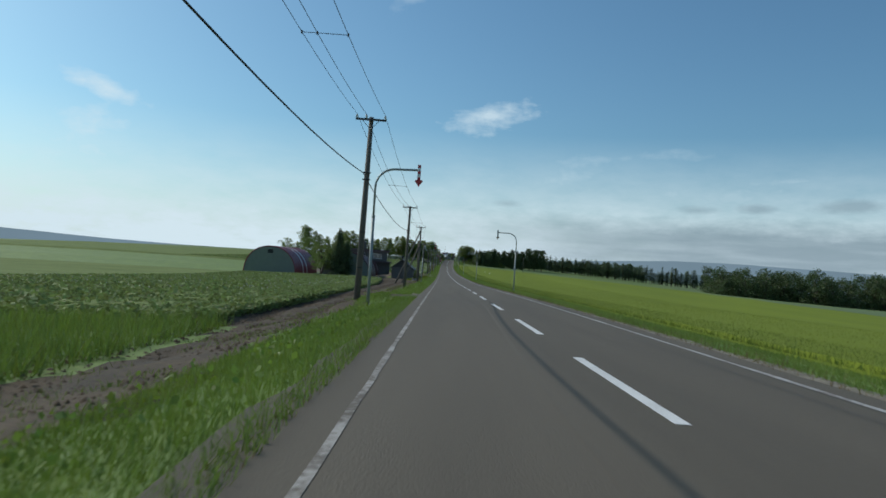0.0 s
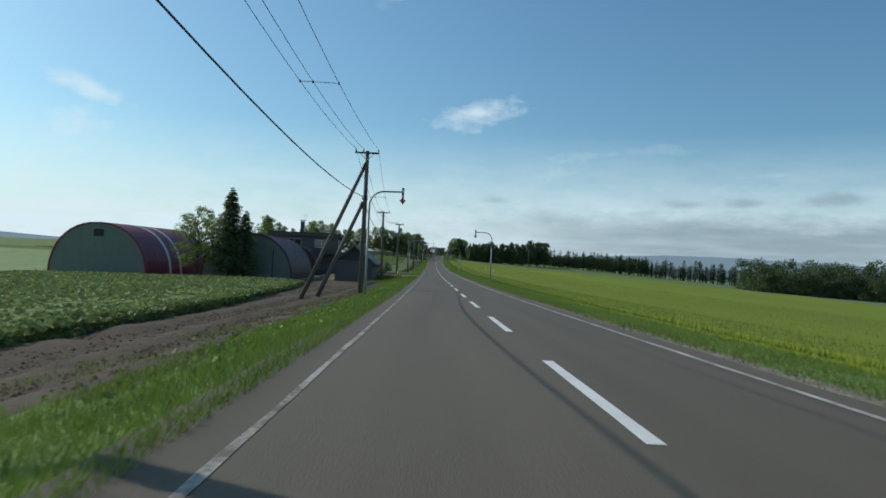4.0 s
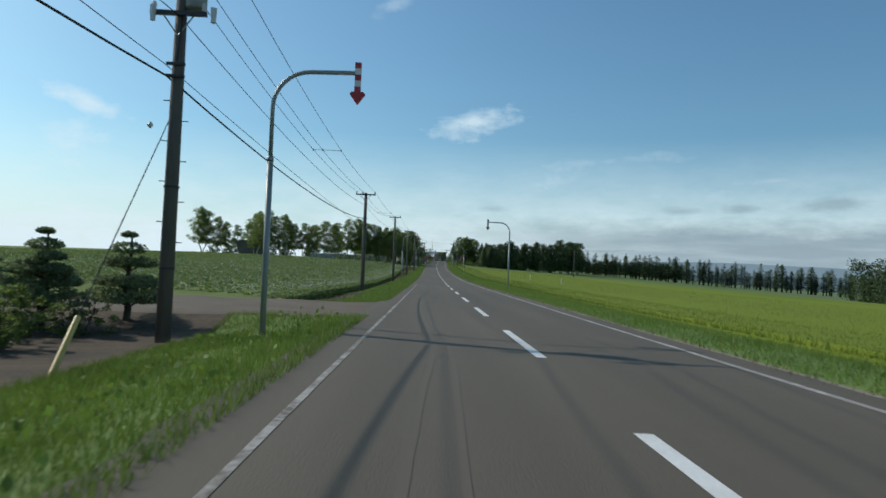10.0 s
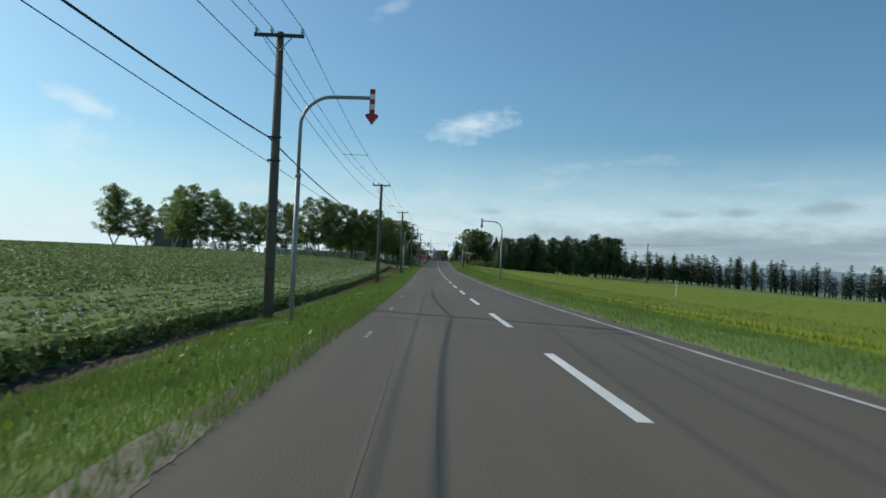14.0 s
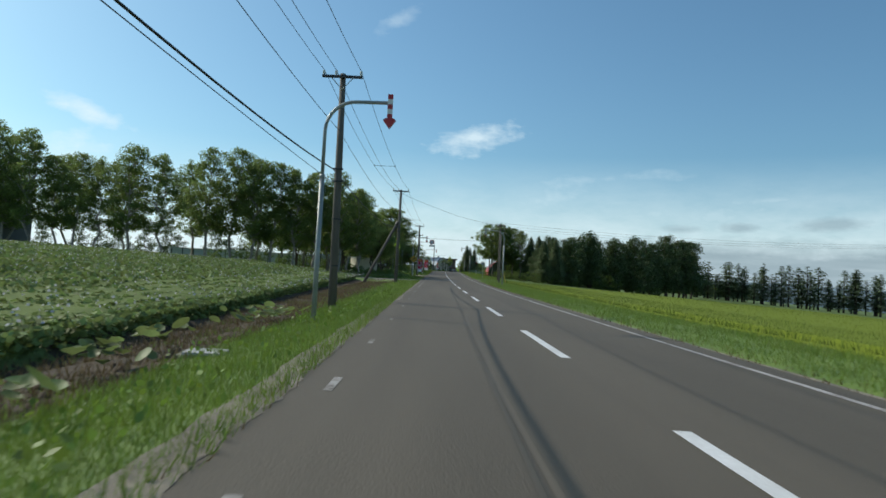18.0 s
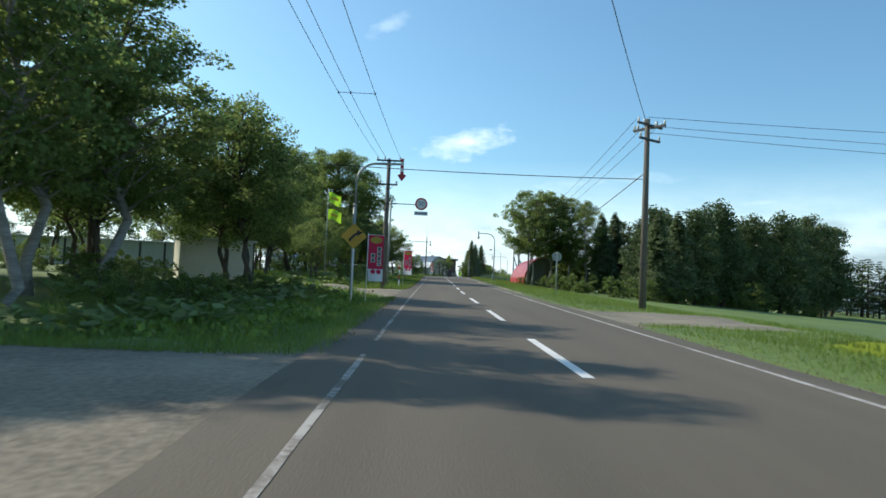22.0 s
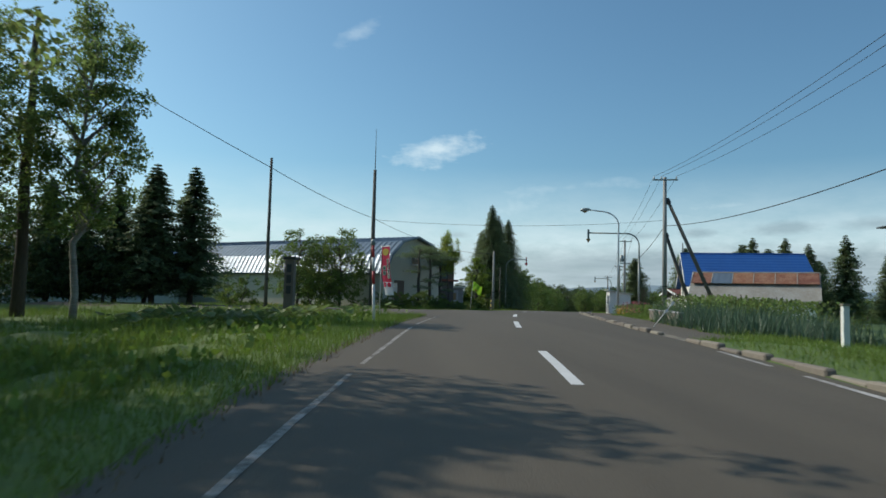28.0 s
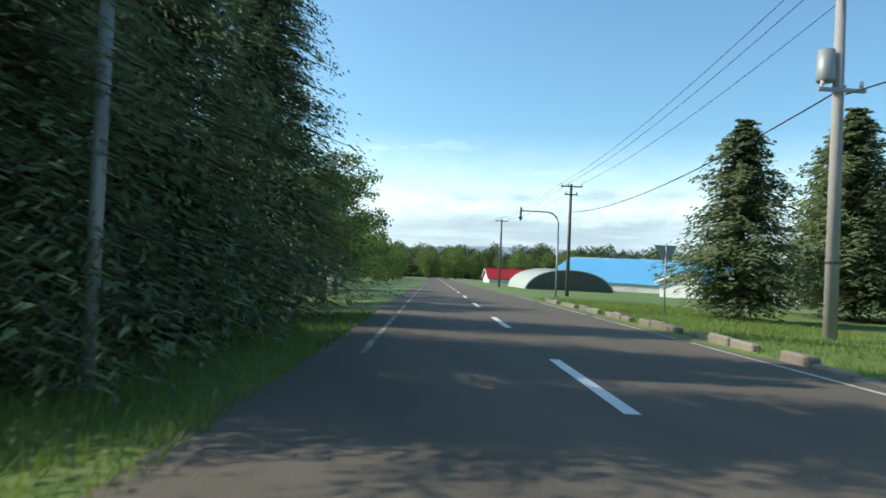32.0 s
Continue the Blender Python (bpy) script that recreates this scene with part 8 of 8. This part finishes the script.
# ---- grass, crops and flowers ----
def scatter(name, key, s0, s1, lat0, lat1, n, height, width, label, seed, lean=0.35, lift=0.0, density=None):
    """Blades standing on the land between two laterals."""
    g = np.random.default_rng(seed)
    s = s0 + (s1 - s0) * g.random(n)
    l = lat0 + (lat1 - lat0) * g.random(n)
    keep = np.ones(n, bool)
    for a, b, reach in ACCESS:
        lo, hi = (reach, -3.0) if reach < 0 else (3.0, reach)
        keep &= ~((s > a) & (s < b) & (l > lo) & (l < hi))
    keep &= (l < left_edge(s) + 0.12) | (l > right_edge(s) - 0.1)
    if density is not None:
        keep &= density(s, l)
    s, l = s[keep], l[keep]
    n = len(s)
    cx, cy, _ = centre(s)
    a = heading(s)
    base = np.stack([cx + l * np.cos(a), cy - l * np.sin(a), land(s, l) + lift - 0.03], -1)
    h = height * (0.45 + 0.9 * g.random(n) ** 1.3)
    ang = g.random(n) * 2 * math.pi
    side = np.stack([np.cos(ang), np.sin(ang), np.zeros(n)], -1) * (width * (0.6 + 0.8 * g.random(n)))[:, None]
    off = g.normal(size=(n, 3)) * (lean * h)[:, None]
    off[:, 2] = h
    V = np.stack([base - side, base + side, base + off], 1).reshape(-1, 3)
    ob = new(name, big_mesh(name, V, np.arange(3 * n).reshape(n, 3), [mat(key)]))
    return tagged(ob, label, "grass", kind="stuff")


def patchy(scale, cut, seed):
    return lambda s, l: np.array([noise.noise((a * scale, b * scale, seed)) for a, b in zip(s, l)]) > cut


scatter("verge_grass", "blade", -5, 200, -6.0, -3.12, 340000, 0.17, 0.007, "lush bright green grass on the verge", 1)
scatter("verge_grass", "blade", 176, 197, -6.9, -5.6, 22000, 0.15, 0.007, "lush grass between the road and a garden", 18)
scatter("verge_grass", "blade", 200, 400, -5.9, -3.2, 290000, 0.17, 0.007, "lush bright green grass on the verge", 2)
scatter("verge_grass", "blade", 226, 306, -6.75, -5.8, 52000, 0.17, 0.007, "lush bright green grass on the verge", 19)
scatter("verge_grass", "blade", 400, 600, -9.5, -3.35, 320000, 0.17, 0.009, "uneven green grass beside the road", 3)
scatter("verge_grass", "blade", -5, 400, 3.8, 7.4, 360000, 0.16, 0.008, "lush green grass along the grain field", 4)
scatter("verge_grass", "blade", 400, 620, 4.1, 11, 230000, 0.16, 0.009, "rough green grass beside the road", 5)
scatter("verge_grass", "blade", 440, 560, -22, -9.5, 110000, 0.28, 0.013, "tall meadow grass under trees", 6)
scatter("yellow_grass", "grain_leaf", 145, 166, -9.5, -5.4, 14000, 0.34, 0.012, "yellowing weeds by the shed", 7)
scatter("dry_grass", "dry_blade", 304, 398, -8.6, -5.7, 24000, 0.2, 0.012, "dry brown weeds on bare soil", 8)
scatter("dry_grass", "dry_blade", -5, 560, -3.4, -3.05, 12000, 0.10, 0.010, "short dry grass at the asphalt's edge", 12)
scatter("dry_grass", "dry_blade", -5, 440, 3.5, 3.95, 12000, 0.10, 0.010, "short dry grass at the asphalt's edge", 13)
scatter("grain_stalks", "grain_near", -5, 412, 6.6, 12, 240000, 0.20, 0.008, "dense yellow-green grain at the field's edge", 9, lean=0.25, lift=0.15)
scatter("grain_stalks", "grain_leaf", -5, 412, 12, 40, 220000, 0.2, 0.014, "dense yellow-green grain field", 10, lean=0.25, lift=0.14)
scatter("soil_weeds", "blade", 0, 140, -8.6, -5.6, 26000, 0.12, 0.009, "thin patchy weeds on the bare soil", 14, density=patchy(0.35, 0.05, 2.0))
scatter("soil_weeds", "blade", 205, 396, -8.4, -5.6, 30000, 0.16, 0.010, "patchy weeds on the bare soil", 15, density=patchy(0.4, 0.08, 5.0))
scatter("rank_grass", "blade", 408, 536, -13, -4.9, 90000, 0.42, 0.012, "rank tall grass in tufts on the bank", 17, density=patchy(0.45, 0.05, 9.0))
scatter("wild_weeds", "dry_blade", 10, 120, 3.7, 4.6, 2500, 0.18, 0.012, "brownish weeds at the road's edge", 11)


def crop_cover(s0, s1, lat0, lat1, n, size, lift, seed, spread=0.16):
    """Broad leaves of a root crop, standing over its canopy."""
    g = np.random.default_rng(seed)
    s = s0 + (s1 - s0) * g.random(n)
    l = lat0 + (lat1 - lat0) * g.random(n)
    if lat1 == 0:
        l = crop_edge(s) + 0.15 - 0.9 * g.random(n)
    ok = l < crop_edge(s) + 0.16
    s, l = s[ok], l[ok]
    n = len(s)
    cx, cy, _ = centre(s)
    a = heading(s)
    P = np.stack([cx + l * np.cos(a), cy - l * np.sin(a), land(s, l) + lift + spread * g.random(n)], -1)
    row = np.abs(((l / 0.75) % 1) - 0.5) * 2
    P[:, 2] -= 0.12 * row
    V, F = leaf_quads(P, 0.45, size * (0.6 + 0.8 * g.random(n)), gen=g, aspect=0.75, flat=0.5)
    ob = new("crop_leaves", big_mesh("crop_leaves", V, F, [mat("crop_leaf")]))
    return tagged(ob, "leafy green root crop in rows", "crop", kind="stuff")


crop_cover(23, 141, -9.3, 0, 30000, 0.085, 0.02, 26, 0.42)
crop_cover(205, 397, -7.05, 0, 60000, 0.085, 0.05, 27, 0.52)
crop_cover(23, 141, -16, -9.2, 70000, 0.10, 0.34, 21)
crop_cover(23, 141, -42, -16, 100000, 0.13, 0.42, 22)
crop_cover(205, 397, -13, -7.7, 90000, 0.10, 0.42, 23)
crop_cover(205, 397, -28, -13, 110000, 0.11, 0.52, 24)
crop_cover(205, 397, -78, -28, 100000, 0.17, 0.53, 25)
scatter("meadow_grass", "blade", -2, 23.5, -34, -8.9, 70000, 0.55, 0.014, "tall bright grass beside a dirt track", 41)


def blossoms(s0, s1, lat0, lat1, n, lift, seed):
    """Small white flowers over the crop."""
    g = np.random.default_rng(seed)
    s, l = s0 + (s1 - s0) * g.random(n), lat0 + (lat1 - lat0) * g.random(n) ** 1.4
    cx, cy, _ = centre(s)
    a = heading(s)
    P = np.stack([cx + l * np.cos(a), cy - l * np.sin(a), land(s, l) + lift + 0.1 * g.random(n)], -1)
    V, F = leaf_quads(P, 1.0, 0.035 * (0.6 + 0.8 * g.random(n)), gen=g, aspect=0.9)
    tagged(new("blossoms", big_mesh("blossoms", V, F, [mat("blossom")])), "small white blossoms over a root crop", "flowers", kind="stuff")


blossoms(205, 397, -8.7, -42, 11000, 0.64, 42)
blossoms(40, 141, -13, -40, 900, 0.58, 43)


def clods(name, key, s0, s1, lat0, lat1, n, size, seed, label):
    """Lumps of earth on bare soil."""
    g = np.random.default_rng(seed)
    s, l = s0 + (s1 - s0) * g.random(n), lat0 + (lat1 - lat0) * g.random(n)
    ok = l > crop_edge(s)
    s, l = s[ok], l[ok]
    n = len(s)
    cx, cy, _ = centre(s)
    a = heading(s)
    c = np.stack([cx + l * np.cos(a), cy - l * np.sin(a), land(s, l)], -1)
    r = size * (0.4 + 1.2 * g.random(n) ** 2)
    ring = np.array([(1, 0, 0), (0, 1, 0), (-1, 0, 0), (0, -1, 0), (0, 0, 0.8)])
    V = (c[:, None] + ring[None] * r[:, None, None] * (0.6 + 0.8 * g.random((n, 5, 1)))).reshape(-1, 3)
    b = (np.arange(n) * 5)[:, None, None]
    F = (b + np.array([(0, 1, 4), (1, 2, 4), (2, 3, 4), (3, 0, 4)])[None]).reshape(-1, 3)
    return tagged(new(name, big_mesh(name, V, F, [mat(key)])), label, "soil", kind="stuff")


clods("soil_clods", "soil", 205, 396, -9.9, -6.0, 22000, 0.055, 51, "loose brown clods of bare soil beside a crop")
clods("soil_clods", "soil", 0, 140, -14, -6.2, 24000, 0.045, 52, "loose brown clods along a dirt track")


def broad_weeds(s0, s1, lat0, lat1, n, size, seed, key="bright_leaf", label="broad-leaved weeds on the verge", z0=0.02, z1=0.3):
    g = np.random.default_rng(seed)
    k = max(1, n // 9)
    sc, lc = s0 + (s1 - s0) * g.random(k), lat0 + (lat1 - lat0) * g.random(k)
    s = np.repeat(sc, 9) + g.normal(size=9 * k) * 0.25
    l = np.repeat(lc, 9) + g.normal(size=9 * k) * 0.22
    ok = np.ones(len(s), bool)
    for a, b, reach in ACCESS:
        lo, hi = (reach, -3.0) if reach < 0 else (3.0, reach)
        ok &= ~((s > a) & (s < b) & (l > lo) & (l < hi))
    s, l = s[ok], l[ok]
    cx, cy, _ = centre(s)
    a = heading(s)
    P = np.stack([cx + l * np.cos(a), cy - l * np.sin(a), land(s, l) + z0 + (z1 - z0) * g.random(len(s))], -1)
    V, F = leaf_quads(P, 2.0, size * (0.6 + 0.8 * g.random(len(s))), gen=g, aspect=0.75)
    ob = new("weeds", big_mesh("weeds", V, F, [mat(key)]))
    return tagged(ob, label, "weeds", kind="stuff")


def butterbur(s0, s1, lat0, lat1, clumps, seed):
    """Clumps of large round leaves on short stalks."""
    g = np.random.default_rng(seed)
    sc, lc = s0 + (s1 - s0) * g.random(clumps), lat0 + (lat1 - lat0) * g.random(clumps)
    s, l = np.repeat(sc, 16) + g.normal(size=16 * clumps) * 0.42, np.repeat(lc, 16) + g.normal(size=16 * clumps) * 0.42
    n = len(s)
    cx, cy, _ = centre(s)
    a = heading(s)
    P = np.stack([cx + l * np.cos(a), cy - l * np.sin(a), land(s, l) + 0.22 + 0.28 * g.random(n)], -1)
    r = 0.08 + 0.09 * g.random(n)
    ring = np.array([(math.cos(t), math.sin(t)) for t in np.arange(8) * math.pi / 4])
    tilt = g.normal(size=(n, 2)) * 0.35
    off = ring[None] * (r[:, None, None] * (0.85 + 0.3 * g.random((n, 8, 1))))
    V = np.concatenate([P[:, None, :2] + off, (P[:, None, 2] + (off * tilt[:, None]).sum(-1) + 0.25 * r[:, None])[..., None]], -1)
    V = np.concatenate([V, (P - np.array([0, 0, 0.03]))[:, None]], 1).reshape(-1, 3)
    b = (np.arange(n) * 9)[:, None, None]
    F = (b + np.array([(k, (k + 1) % 8, 8) for k in range(8)])[None]).reshape(-1, 3)
    tagged(new("butterbur", big_mesh("butterbur", V, F, [mat("butterbur")], smooth=True)), "large round butterbur leaves in loose clumps", "weeds", kind="stuff")


butterbur(409, 427, -13, -6.2, 60, 61)
butterbur(441, 500, -13, -6.5, 70, 62)
butterbur(527, 536, -11.5, -6.2, 34, 63)
butterbur(330, 345, -7.2, -5.4, 7, 64)
broad_weeds(0, 200, -5.8, -3.9, 5000, 0.045, 31, "blade")
broad_weeds(205, 400, -5.8, -3.9, 5000, 0.045, 32, "blade")
broad_weeds(408, 536, -9.5, -4.6, 8000, 0.075, 33, "blade", label="broad-leaved butterbur clumps in the grass")
broad_weeds(412, 428, -10, -4.8, 3000, 0.07, 34, "blade")
broad_weeds(541, 560, 5.7, 9.5, 8000, 0.05, 35, "leaf", "leafy garden plants beside the pavement", 0.02, 0.65)
broad_weeds(536, 550, 8.0, 12.5, 9000, 0.06, 36, "birch_leaf", "tall garden plants and vegetables", 0.02, 1.3)
broad_weeds(545, 551, 5.6, 6.6, 260, 0.035, 37, "petal_pink", "pink garden flowers beside the pavement", 0.2, 0.8)
broad_weeds(550, 554, 5.4, 6.4, 220, 0.04, 38, "petal_yellow", "yellow garden flowers beside the pavement", 0.1, 0.5)
scatter("leek_rows", "leek", 528.5, 537.5, 5.3, 10.5, 3600, 0.75, 0.022, "tall blue-green leek leaves in garden rows", 16, lean=0.28)
broad_weeds(555, 562, -22, -7, 1600, 0.03, 39, "petal_yellow", "small yellow flowers in long grass", 0.1, 0.45)
scatter("meadow_grass", "blade", 553.5, 563, -24, -6.5, 40000, 0.38, 0.012, "long yellow-green grass before a warehouse", 40)


# ---- distance ----
def ridge(name, r, az0, az1, heights, key, label, seed, base=-90):
    """A far chain of hills on an arc around the land."""
    n = 160
    V, F = [], []
    for k in range(n + 1):
        t = k / n
        az = radians(az0 + (az1 - az0) * t)
        el = np.interp(t, np.linspace(0, 1, len(heights)), heights) + 0.10 * noise.fractal((t * 9, seed, 0), 0.7, 2.1, 5)
        x, y = r * math.sin(az), r * math.cos(az)
        top = r * math.tan(radians(el))
        V += [(x, y, base), (x, y, top), (x * 1.04, y * 1.04, base)]
    for k in range(n):
        a = 3 * k
        F += [(a, a + 3, a + 4, a + 1), (a + 1, a + 4, a + 5, a + 2)]
    ob = solo(name, Shape().add(V, F), key, label, "hills", kind="structure")
    return ob


# Both chains emit their hazy blue; no air haze is simulated.
ridge("backdrop", 4400, -75, 70, (0.3, 0.5, 0.45, 0.5, 0.62, 0.2, 0.1, 0.2, 0.7, 1.35, 1.2, 0.9, 0.7, 0.55, 0.4), "hill", "distant mountains glowing pale blue in place of haze", 3.0)
ridge("backdrop", 3900, -80, 80, (-0.5, -0.35, -0.4, -0.45, -0.6, -0.5, -0.3, -0.1, 0.35, 0.5, 0.3, 0.05, -0.2, -0.3), "near_hill", "distant plain and low hills glowing blue-grey in place of haze", 7.0)
